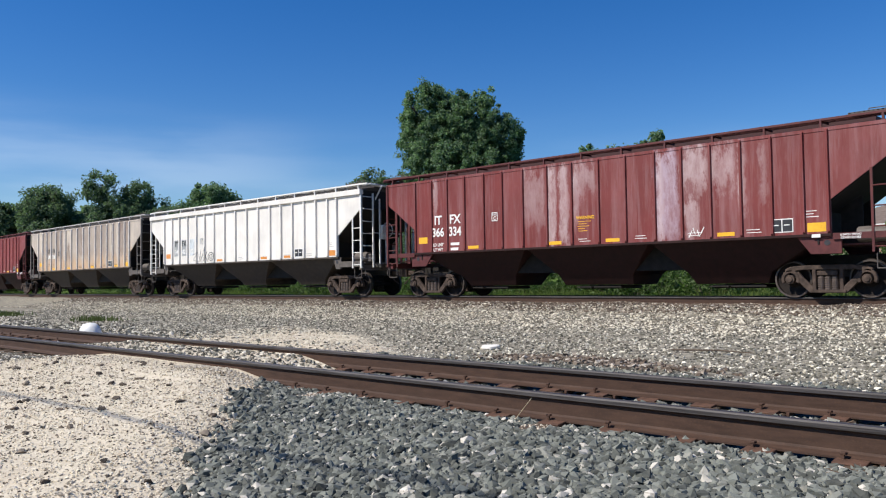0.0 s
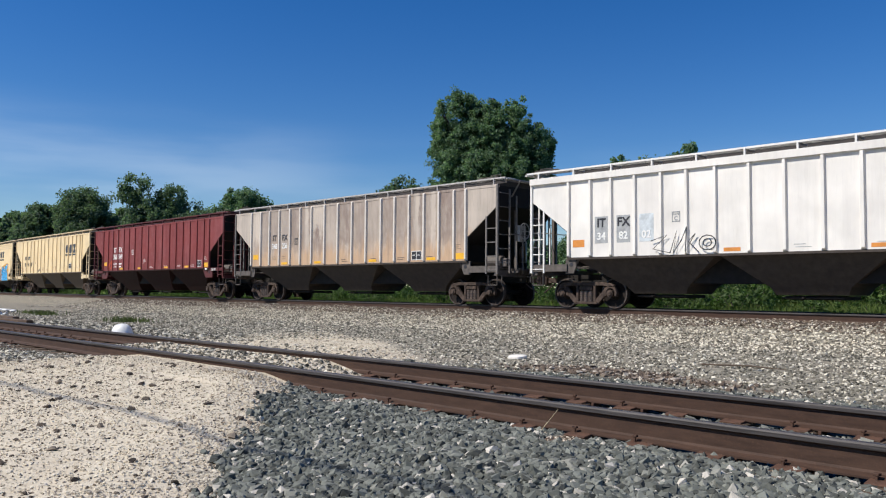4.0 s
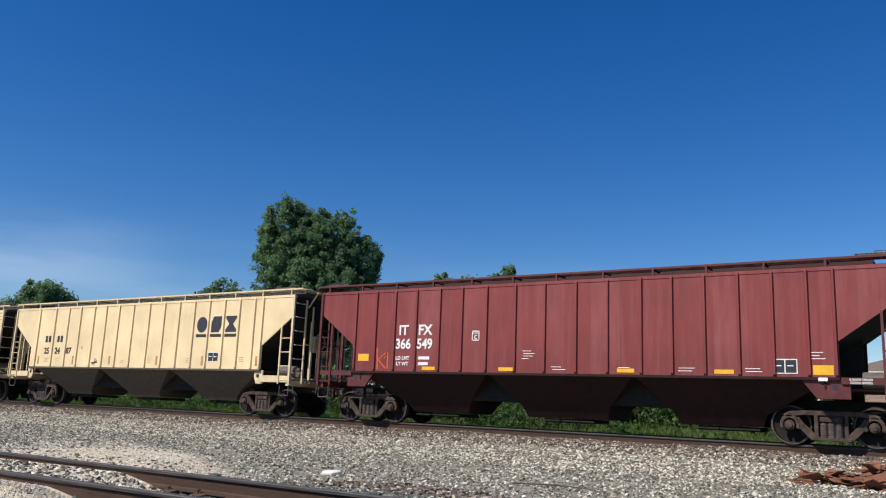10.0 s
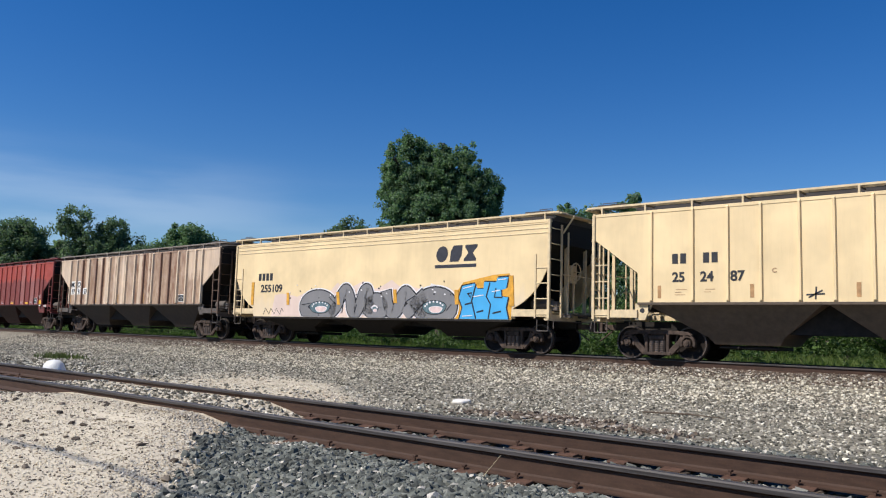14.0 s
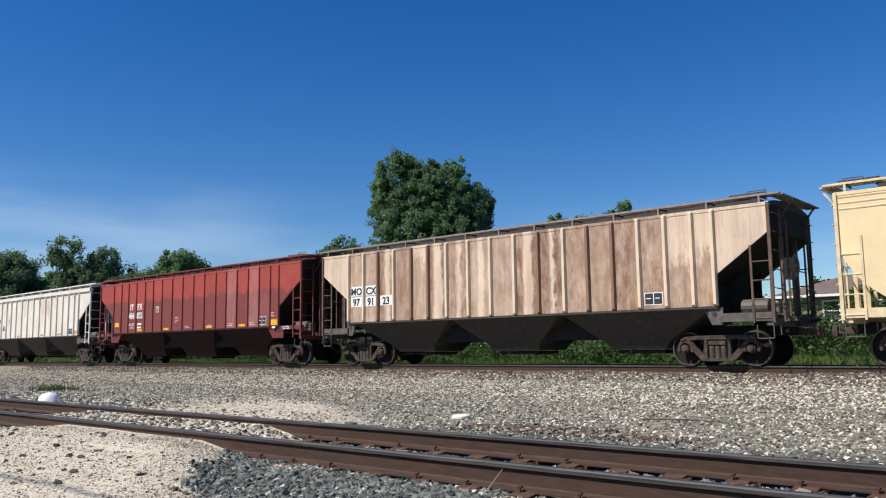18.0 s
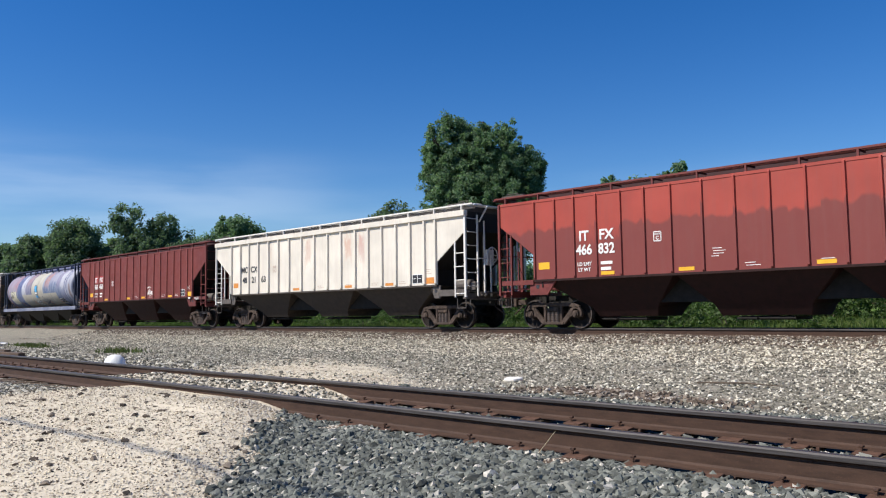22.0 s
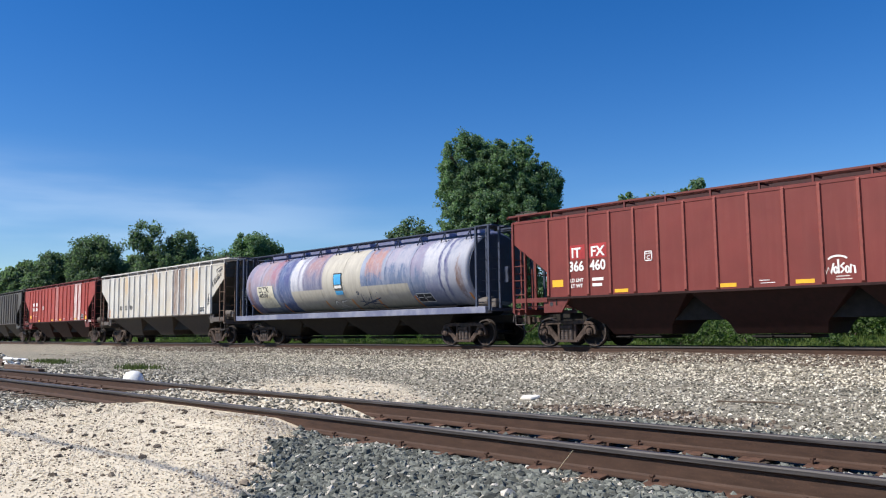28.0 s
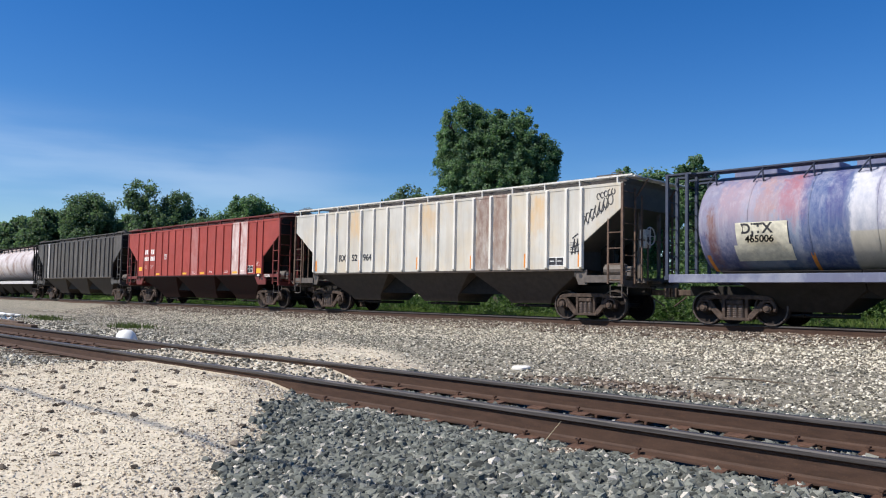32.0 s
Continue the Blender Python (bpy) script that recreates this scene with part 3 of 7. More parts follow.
def roof_grating_mesh(sign):
    """Slatted landing at the roof's corner with a hand hold."""
    g = Geo()
    for k in range(9):
        a = sign * (HL - 0.95 + 0.1 * k)
        g.box(a - 0.02, a + 0.02, -1.52, -0.95, ZT + 0.27, ZT + 0.295)
    for y in (-1.5, -0.97):
        a, b = sorted((sign * (HL - 1.0), sign * (HL - 0.1)))
        g.box(a, b, y - 0.02, y + 0.02, ZT + 0.24, ZT + 0.3)
    a, b = sign * (HL - 0.6), sign * (HL - 0.15)
    for u, v in (((a, -1.3, ZT + 0.29), (a, -1.3, ZT + 0.38)), ((a, -1.3, ZT + 0.38), (b, -1.3, ZT + 0.38)), ((b, -1.3, ZT + 0.38), (b, -1.3, ZT + 0.29))):
        g.tube(u, v, 0.012, 6)
    return g.mesh("roof_grating")


def end_frame_mesh(sign, band):
    """End sill, side sill stubs, posts and the floor slats under the slope."""
    g = Geo()
    a, b = sorted((sign * (HL - 0.22), sign * (HL + 0.02)))
    g.box(a, b, -W + 0.05, W - 0.05, 1.02, 1.2)
    for y in (-1, 1):
        p, q = sorted((sign * (CX + 0.02), sign * (HL + 0.02)))
        r, s = sorted((y * (W - 0.1), y * (W - 0.002)))
        g.box(p, q, r, s, *band)
    for y in (-0.55, 0.55):
        p = sign * (HL - 0.1)
        g.box(p - 0.05, p + 0.05, y - 0.035, y + 0.035, 1.2, ZT - 0.6)
    p, q = sorted((sign * (CX - 0.3), sign * (HL - 0.1)))
    for k in range(6):
        y = -1.35 + 0.5 * k
        g.box(p, q, y, y + 0.14, 1.27, 1.30)
    return g.mesh("end_frame")


def bulkhead_mesh(sign, y):
    """A shear plate under the end slope."""
    return Geo().prism([(sign * (CX - 0.1), 1.3), (sign * (CX + 0.4), 1.3), (sign * (CX + 0.4), 2.5), (sign * (CX - 0.1), 2.2)], y - 0.02, y + 0.02).mesh("end_bulkhead")


def bolster_plate_mesh(sign, side, wide):
    y = side * (W - 0.08)
    a = (CX - 0.85, CX - 0.5) if wide else (CX - 0.42, CX - 0.2)
    b = CX + (0.2 if wide else 0.1)
    return Geo().prism([(sign * a[0], 1.52), (sign * b, 1.52), (sign * b, 1.06), (sign * a[1], 1.06)], y - 0.03, y + 0.03).mesh("bolster_plate", 0.008)


def bay_mesh(poly, zs):
    """A discharge hopper: wide at the sill, narrow at the outlet."""
    g = Geo()
    depth = [1.5 - (zs - z) / (zs - 0.33) * 0.82 for _, z in poly]
    n = len(poly)
    v = [(x, -d, z) for (x, z), d in zip(poly, depth)] + [(x, d, z) for (x, z), d in zip(poly, depth)]
    g.add(v, [tuple(range(n)), tuple(range(n, 2 * n))[::-1]] + [(i, n + i, n + (i + 1) % n, (i + 1) % n) for i in range(n)])
    return g.mesh("hopper", 0.012)


def gate_mesh(x):
    g = Geo().box(x - 0.72, x + 0.72, -0.62, 0.62, 0.24, 0.34)
    g.box(x - 0.78, x + 0.78, -0.70, -0.62, 0.27, 0.31).tube((x - 0.2, -0.85, 0.29), (x - 0.2, 0.85, 0.29), 0.03, 8)
    return g.mesh("outlet_gate", 0.006)


def centre_sill_mesh():
    g = Geo().box(-HL - 0.05, HL + 0.05, -0.16, 0.16, 0.78, 1.06)
    return g.mesh("centre_sill", 0.01)


def coupler_mesh(sign):
    g = Geo()
    a, b = sorted((sign * (HL + 0.02), sign * (HL + 0.5)))
    g.box(a, b, -0.08, 0.08, 0.78, 0.95)
    k = sign * (HL + 0.5)
    g.prism([(k, -0.16), (k + sign * 0.17, -0.14), (k + sign * 0.17, -0.02), (k + sign * 0.08, 0.04), (k + sign * 0.12, 0.16), (k, 0.15)], 0.72, 1.0, "z")
    g.tube((sign * (HL + 0.1), -0.25, 0.75), (sign * (HL + 0.55), -0.2, 0.45), 0.025, 8)
    return g.mesh("coupler", 0.01)


def brake_wheel_mesh(sign):
    g = Geo()
    c = Vector((sign * (HL + 0.2), -0.45, 2.55))
    n = 16
    pts = [c + Vector((0, 0.27 * math.cos(2 * math.pi * i / n), 0.27 * math.sin(2 * math.pi * i / n))) for i in range(n)]
    for i in range(n):
        g.tube(pts[i], pts[(i + 1) % n], 0.02, 6)
    for i in range(0, n, 4):
        g.tube(c, pts[i], 0.014, 6)
    g.tube(c - Vector((sign * 0.2, 0, 0)), c, 0.03, 8)
    g.box(c.x - 0.26, c.x - 0.08, -0.62, -0.28, 2.2, 2.75)
    return g.mesh("brake_wheel")


def reservoir_mesh(sign):
    g = Geo()
    x = sign * (CX + 0.75)
    g.tube((x - 0.35, -0.95, 1.52), (x + 0.35, -0.95, 1.52), 0.19, 14)
    g.box(x + 0.4, x + 0.62, -1.1, -0.85, 1.32, 1.62)
    return g.mesh("air_reservoir", 0.02)


def side_frame_mesh(side):
    """Cast truss: arched top chord, pedestal jaws about the bearings, diagonals, columns and spring seat."""
    g = Geo()
    y0, y1 = sorted((side * 0.93, side * 1.05))
    g.prism([(-0.98, 0.63), (-0.62, 0.69), (0.62, 0.69), (0.98, 0.63), (1.03, 0.70), (0.90, 0.77), (0.5, 0.81), (-0.5, 0.81), (-0.90, 0.77), (-1.03, 0.70)], y0, y1)
    for s in (-1, 1):
        jaw = [(0.89 + r * math.cos(radians(a)), 0.457 + r * math.sin(radians(a)) * 1.1) for r, run in ((0.225, range(-25, 206, 23)), (0.145, range(205, -26, -23))) for a in run]
        g.prism([(s * a, b) for a, b in jaw], y0, y1)
        g.prism([(s * a, b) for a, b in ((0.70, 0.66), (0.78, 0.52), (0.72, 0.42), (0.44, 0.13), (0.30, 0.13), (0.34, 0.26), (0.60, 0.52))], y0 + 0.012, y1 - 0.012)
        a, b = sorted((s * 0.27, s * 0.36))
        g.box(a, b, y0, y1, 0.18, 0.72)
    g.box(-0.42, 0.42, y0 - 0.02, y1 + 0.02, 0.12, 0.20)
    g.box(-0.24, 0.24, y0 - 0.03, y1 + 0.03, 0.55, 0.66)
    return g.mesh("side_frame", 0.012)


def spring_mesh(x, y):
    g = Geo()
    for k in range(6):
        z = 0.205 + k * 0.054
        g.tube((x, y, z), (x, y, z + 0.036), 0.085, 10)
    g.tube((x, y, 0.2), (x, y, 0.53), 0.066, 8)
    return g.mesh("coil_spring")


def axle_box_mesh(x, side):
    return Geo().tube((x, side * 0.86, 0.457), (x, side * 1.09, 0.457), 0.115, 12).tube((x, side * 1.09, 0.457), (x, side * 1.12, 0.457), 0.075, 8).mesh("axle_bearing", 0.008)


def wheelset_mesh():
    """Two wheels pressed on an axle, round the origin, axle along y."""
    g = Geo()
    for s in (-1, 1):
        rings = []
        for r, y in ((0.07, 0.62), (0.14, 0.62), (0.19, 0.70), (0.38, 0.72), (0.41, 0.69), (0.483, 0.69), (0.483, 0.715), (0.457, 0.73), (0.452, 0.83), (0.41, 0.83), (0.385, 0.79), (0.20, 0.76), (0.15, 0.82), (0.07, 0.83)):
            rings.append([(r * math.cos(2 * math.pi * i / 28), s * y, r * math.sin(2 * math.pi * i / 28)) for i in range(28)])
        g.loft(rings)
        for k in range(3):
            a = 2 * math.pi * k / 3
            g.tube((0.28 * math.cos(a), s * 0.745, 0.28 * math.sin(a)), (0.28 * math.cos(a), s * 0.775, 0.28 * math.sin(a)), 0.03, 8)
    g.tube((0, -0.9, 0), (0, 0.9, 0), 0.075, 12)
    return g.mesh("wheelset")


def tread_mesh(s):
    """The worn running face of a wheel, round the axle's middle."""
    g = Geo()
    g.loft([[(r * math.cos(2 * math.pi * i / 36), s * y, r * math.sin(2 * math.pi * i / 36)) for i in range(36)] for r, y in ((0.4585, 0.735), (0.4560, 0.834), (0.415, 0.834), (0.415, 0.831), (0.4530, 0.831), (0.4530, 0.735), (0.4585, 0.735))], False)
    return g.mesh("wheel_tread")


WHEELS = []


def bogie(car, x):
    t = part("bogie", cached("bolster", lambda: Geo().box(-0.2, 0.2, -1.0, 1.0, 0.5, 0.74).box(-0.35, 0.35, -0.35, 0.35, 0.74, 0.80).mesh("bolster", 0.015)), M_TRUCK, car, "rusty brown cast steel freight bogie", pose(x, 0, 0))
    for s in (-1, 1):
        part("side_frame", cached(("sf", s), lambda: side_frame_mesh(s)), M_TRUCK, t)
        for k in (-0.16, 0.0, 0.16):
            part("coil_spring", cached(("cs", k, s), lambda: spring_mesh(k, s * 0.99)), M_SPRING, t)
        for k in (-0.89, 0.89):
            part("axle_bearing", cached(("ab", k, s), lambda: axle_box_mesh(k, s)), M_TRUCK, t)
    for k in (-0.89, 0.89):
        w = part("wheelset", cached("ws", wheelset_mesh), M_WHEEL, t, "steel wheelset with a worn bright rim", pose(k, 0, 0.457))
        WHEELS.append((w, k))
        for s in (-1, 1):
            part("wheel_tread", cached(("tread", s), lambda: tread_mesh(s)), M_TREAD, t, "worn wheel tread", pose(k, 0, 0.457))
    return t


def words(body, size, x, z, material, car, y=-W - 0.006, name="lettering", squeeze=1.0, lean=0.0, label=""):
    """Letters on the near side, drawn from Blender's own font and turned into a thin mesh."""
    key = ("text", body, size, squeeze, lean)
    if key not in MESH:
        cu = bpy.data.curves.new("lettering", "FONT")
        cu.body, cu.size, cu.align_x, cu.extrude, cu.shear = body, size, "CENTER", 0.002, lean
        cu.bevel_depth, cu.bevel_resolution, cu.offset = 0.012 * size, 0, 0.018 * size
        ob = bpy.data.objects.new("lettering", cu)
        scene.collection.objects.link(ob)
        dg = bpy.context.evaluated_depsgraph_get()
        me = bpy.data.meshes.new_from_object(ob.evaluated_get(dg))
        bpy.data.objects.remove(ob)
        me.transform(pose(0, 0, 0, 90) @ Matrix.Diagonal((squeeze, 1, 1, 1)))
        me.materials.clear()
        MESH[key] = me
    return part(name, MESH[key], material, car, label, pose(x, y, z))


def patch(name, x0, x1, z0, z1, material, car, label="", y=-W, d=0.006):
    me = Geo().box(x0, x1, y - d, y + 0.002, z0, z1).mesh(name)
    return part(name, me, material, car, label)


def bars(x, z, w, rows, material, car, name="small_print", pitch=0.07, y=-W):
    """Writing too small to read: thin bars of its size and colour, a row each."""
    rnd = random.Random(int(abs(x * 91 + z * 37)))
    for k in range(rows):
        a = x - w / 2 * rnd.uniform(0.7, 0.95)
        me = Geo().box(a, a + w * rnd.uniform(0.4, 0.75), y - 0.005, y, z - k * pitch, z - k * pitch + 0.016).mesh(name)
        part(name, me, material, car)


def tag_box(x, z, car, frame_m, ink, w=0.54, h=0.34, y=-W):
    """The consolidated stencil: two dark fields with a thin pale frame."""
    b = patch("stencil_panel", x - w / 2, x + w / 2, z, z + h, frame_m, car, "framed stencil panel", y)
    for k in (0, 1):
        x0 = x - w / 2 + 0.022 + k * (w / 2 - 0.008)
        part("stencil_field", Geo().box(x0, x0 + w / 2 - 0.036, y - 0.010, y - 0.004, z + 0.022, z + h - 0.022).mesh("stencil_field"), ink, b)
        part("stencil_print", Geo().box(x0 + 0.04, x0 + w / 2 - 0.1, y - 0.013, y - 0.008, z + h * 0.5, z + h * 0.5 + 0.025).mesh("stencil_print"), frame_m, b)
    return b


def scrawl(strokes, r, material, car, name="graffiti_tag", label="", y=-W, floor=0.0):
    """Spray-can lines: each stroke one flat ribbon through points (x, z)."""
    last = None
    for st in strokes:
        p = [Vector(q) for q in st]
        n = len(p)
        rings = []
        for i in range(n):
            d = (p[min(i + 1, n - 1)] - p[max(i - 1, 0)])
            d = d.normalized() if d.length > 1e-6 else Vector((1, 0))
            e = d * (r * 0.6 if i == n - 1 else -r * 0.6 if i == 0 else 0)
            w = Vector((-d.y, d.x)) * r
            a, b = p[i] + e + w, p[i] + e - w
            a.y, b.y = max(a.y, floor), max(b.y, floor)
            rings.append([(a.x, y, a.y), (a.x, y - 0.007, a.y), (b.x, y - 0.007, b.y), (b.x, y, b.y)])
        last = part(name, Geo().loft(rings).mesh(name), material, car, label)
    return last


def arc(cx, cz, rx, rz, a0, a1, n=12):
    return [(cx + rx * math.cos(radians(a0 + (a1 - a0) * i / n)), cz + rz * math.sin(radians(a0 + (a1 - a0) * i / n))) for i in range(n + 1)]


def underside(car, zs, bays, m_bay, low=0.36):
    """Centre sill, hoppers with their gates, couplers, bogies."""
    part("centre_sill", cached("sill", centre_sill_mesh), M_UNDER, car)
    # ridge painted near black to give the shadow in the gaps between hoppers
    part("cross_ridge", cached(("ridge", zs), lambda: Geo().prism([(-5.2, zs - 0.01), (5.2, zs - 0.01), (4.6, 0.76), (-4.6, 0.76)], -0.95, 0.95).mesh("cross_ridge")), M_UNDER, car, "dark ridge sheets between the hoppers, black for shadow")
    if bays == 3:
        k = 0.3 if low < 0.4 else 0.0
        polys = [[(-2.15, zs), (2.15, zs), (1.0 + k, 0.66), (0.9 + k, low), (-0.9 - k, low), (-1.0 - k, 0.66)],
                 [(2.17, zs), (CX - 0.15, zs), (5.3, 0.66), (5.15, low), (3.45 - k, low), (3.32 - k, 0.66)]]
        xs = (-4.3, 0.0, 4.3)
    else:
        polys = [[(-3.35, zs), (0.0, zs), (0.0, 0.95), (-0.95, 0.38), (-2.4, 0.38), (-3.35, 0.95)],
                 [(0.02, zs), (3.35, zs), (3.35, 0.95), (2.4, 0.38), (0.95, 0.38), (0.02, 0.95)],
                 [(3.37, zs), (CX - 0.1, zs), (5.4, 0.38), (4.1, 0.38), (3.37, 0.95)]]
        xs = (-4.8, -1.65, 1.65, 4.8)
    polys.append([(-a, b) for a, b in polys[-1]])
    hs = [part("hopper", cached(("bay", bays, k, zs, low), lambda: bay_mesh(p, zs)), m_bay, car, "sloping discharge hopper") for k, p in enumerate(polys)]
    for x in xs:
        best = min(hs, key=lambda h: abs(sum(v.co.x for v in h.data.vertices) / len(h.data.vertices) - x))
        part("outlet_gate", cached(("gate", x), lambda: gate_mesh(x)), M_UNDER, best, at=pose(0, 0, low - 0.36))
    for s in (-1, 1):
        part("coupler", cached(("cpl", s), lambda: coupler_mesh(s)), M_TRUCK, car, "rusty knuckle coupler")
        bogie(car, s * (HL - 1.72))


def ends(car, m_paint, m_light, m_dark, m_frame, m_plate, m_ladder, wide):
    band = (1.40, 1.55) if wide else (1.13, 1.35)
    for s in (-1, 1):
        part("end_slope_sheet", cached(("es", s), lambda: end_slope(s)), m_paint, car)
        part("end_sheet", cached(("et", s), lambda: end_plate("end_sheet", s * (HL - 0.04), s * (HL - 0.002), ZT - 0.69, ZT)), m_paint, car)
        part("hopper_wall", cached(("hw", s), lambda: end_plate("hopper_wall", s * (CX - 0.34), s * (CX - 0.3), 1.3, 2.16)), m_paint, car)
        part("end_frame", cached(("ef", s, wide), lambda: end_frame_mesh(s, band)), m_frame, car)
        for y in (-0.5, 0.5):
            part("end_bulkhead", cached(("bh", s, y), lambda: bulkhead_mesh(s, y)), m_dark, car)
        part("end_walkway", cached(("ew", s), lambda: end_walk_mesh(s)), m_light, car)
        part("grab_rail", cached(("gr", s), lambda: grab_rail_mesh(s)), m_ladder, car)
        part("crossover_step", cached(("co", s), lambda: crossover_mesh(s)), M_FRAME, car, "slatted crossover step")
        part("roof_grating", cached(("rg", s), lambda: roof_grating_mesh(s)), M_FRAME, car, "slatted roof landing")
        for d in (-1, 1):
            part("side_ladder", cached(("sl", s, d), lambda: ladder_mesh(s, d)), m_ladder, car)
            part("stirrup_step", cached(("st", s, d), lambda: stirrup_mesh(s, d)), M_FRAME, car)
            part("end_ladder", cached(("el", s, d), lambda: end_ladder_mesh(s, d)), m_ladder, car)
            plate = part("bolster_plate", cached(("bp", s, d, wide), lambda: bolster_plate_mesh(s, d, wide)), m_plate, car)
            part("jacking_hole", cached(("jh", s, d), lambda: Geo().tube((s * (CX - 0.12), d * (W - 0.06), 1.33), (s * (CX - 0.12), d * (W - 0.044), 1.33), 0.07, 12).mesh("jacking_hole")), M_BLACK, plate)
    part("brake_wheel", cached("bw", lambda: brake_wheel_mesh(1)), m_light, car, "round hand brake wheel")
    part("air_reservoir", cached("ar", lambda: reservoir_mesh(1)), M_GREYAIR, car)


def top_gear(car, m_roof, m_light, nbr):
    part("roof_sheet", cached("roof", roof_mesh), m_roof, car)
    part("hatch_coaming", cached("coam", lambda: Geo().box(-HL + 0.7, HL - 0.7, -0.33, 0.33, ZT + 0.12, ZT + 0.37).mesh("hatch_coaming", 0.01)), m_roof, car)
    for k in range(10):
        part("hatch_cover", cached("hatch", hatch_mesh), m_roof, car, at=pose(-6.9 + 13.8 * k / 9, 0, 0))
    for d in (-1, 1):
        part("running_board", cached(("rb", d), lambda: board_mesh(d * 1.52)), m_light, car, "slatted roof walkway")
        for k in range(nbr):
            part("bracket", cached(("br", d), lambda: bracket_mesh(d * 1.52)), m_light, car, at=pose(-HL + 0.25 + (2 * HL - 0.5) * k / (nbr - 1), 0, 0))


RIBS = (-6.93, -6.13, -5.40, -4.60, -3.76, -2.98, -2.15, -1.22, -0.31, 0.62, 1.51, 2.42, 3.22, 4.03, 4.84, 5.62, 6.38, 6.95)
RIBS_D = (-6.58, -5.40, -4.46, -3.62, -2.69, -1.90, -1.06, -0.16, 0.83, 1.72, 2.58, 3.42, 4.23, 5.03, 5.80, 6.55, 6.95)


def hopper_car(label, m_paint, m_light, m_bay, ribs=RIBS, rib_w=0.09, rib_d=0.05, zs=1.55, m_rib=None, curved=False, m_roof=None, m_dark=None, m_frame=None, m_ladder=None, chord=0.09):
    car = base("hopper_wagon", label, "hopper wagon", "freight train")
    for d in (-1, 1):
        part("side_sheet", cached(("side", zs, d, curved), lambda: side_sheet(zs, d * (W - 0.02), curved)), m_paint, car)
        for k, rx in enumerate(ribs):
            m_this = m_rib[k % len(m_rib)] if isinstance(m_rib, tuple) else m_rib
            part("rib", cached(("rib", rib_w, rib_d, zs, d), lambda: rib_mesh(rib_w, rib_d, zs, d)), m_this or RIB_PAINT.get(m_paint.name, m_paint), car, at=pose(rx, 0, 0))
        a, b = sorted((d * (W - 0.1), d * (W + 0.015)))
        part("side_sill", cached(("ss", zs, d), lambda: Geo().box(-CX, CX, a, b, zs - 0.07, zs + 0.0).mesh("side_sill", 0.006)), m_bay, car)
        part("top_chord", cached(("tc", d, chord), lambda: Geo().box(-HL, HL, a - (rib_d + 0.004 if chord > 0.1 and d < 0 else 0), b + (rib_d + 0.004 if chord > 0.1 and d > 0 else 0.012 if d > 0 else 0), ZT + 0.02 - chord, ZT + 0.02).mesh("top_chord", 0.006)), m_paint, car)
    # end sheets and shear plates get dark colours that stand in for shade
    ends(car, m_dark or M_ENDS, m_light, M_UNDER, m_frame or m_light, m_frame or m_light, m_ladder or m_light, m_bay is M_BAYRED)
    top_gear(car, m_roof or (M_ROOFRED if m_bay is M_BAYRED else M_ROOF), m_light, 13)
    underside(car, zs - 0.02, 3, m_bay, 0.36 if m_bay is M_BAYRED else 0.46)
    return car


def reflectors(car, material, xs, z=1.6, w=0.46, h=0.1, tall=0.0):
    for x in xs:
        if tall:
            patch("reflector", x - 0.05, x + 0.05, z, z + tall, material, car, "retro-reflective strip")
        else:
            patch("reflector", x - w / 2, x + w / 2, z, z + h, material, car, "retro-reflective strip")


def itfx(car, top, low, ink, x=-5.84, z=2.15, size=0.42):
    words(top[0], size, x, z + 0.42, ink, car)
    words(top[1], size, x + 0.79, z + 0.42, ink, car)
    words(low[0], size, x, z, ink, car, squeeze=0.9)
    words(low[1], size, x + 0.79, z, ink, car, squeeze=0.9)
    for k, line in enumerate(("LD LMT", "LT WT")):
        words(line, 0.15, x, z - 0.34 - 0.17 * k, ink, car, name="small_print")
        patch("small_print", x + 0.58, x + 0.98 - 0.05 * k, z - 0.33 - 0.17 * k, z - 0.24 - 0.17 * k, ink, car)


def grimy_panels(seed, colour, low, high, z0=1.3, z1=4.3):
    """Dirt that fills the panels between the ribs unevenly, as fields for paint()."""
    rnd = random.Random(seed)
    out = []
    for a, b in zip(RIBS, RIBS[1:]):
        k = rnd.uniform(low, high)
        w = b - a
        if rnd.random() < 0.5:
            out.append((a, b, z0, z1 if rnd.random() < 0.6 else rnd.uniform(2.6, 3.8), colour, k))
        else:
            out.append((a, a + w * rnd.uniform(0.25, 0.5), z0, z1, colour, k))
            out.append((b - w * rnd.uniform(0.2, 0.4), b, z0, z1, tuple(v * 0.8 for v in colour), k))
    return tuple(out)


def small_prints(car, ink, xs):
    for k, x in enumerate(xs):
        bars(x, 1.72, 0.55, 2, ink, car)


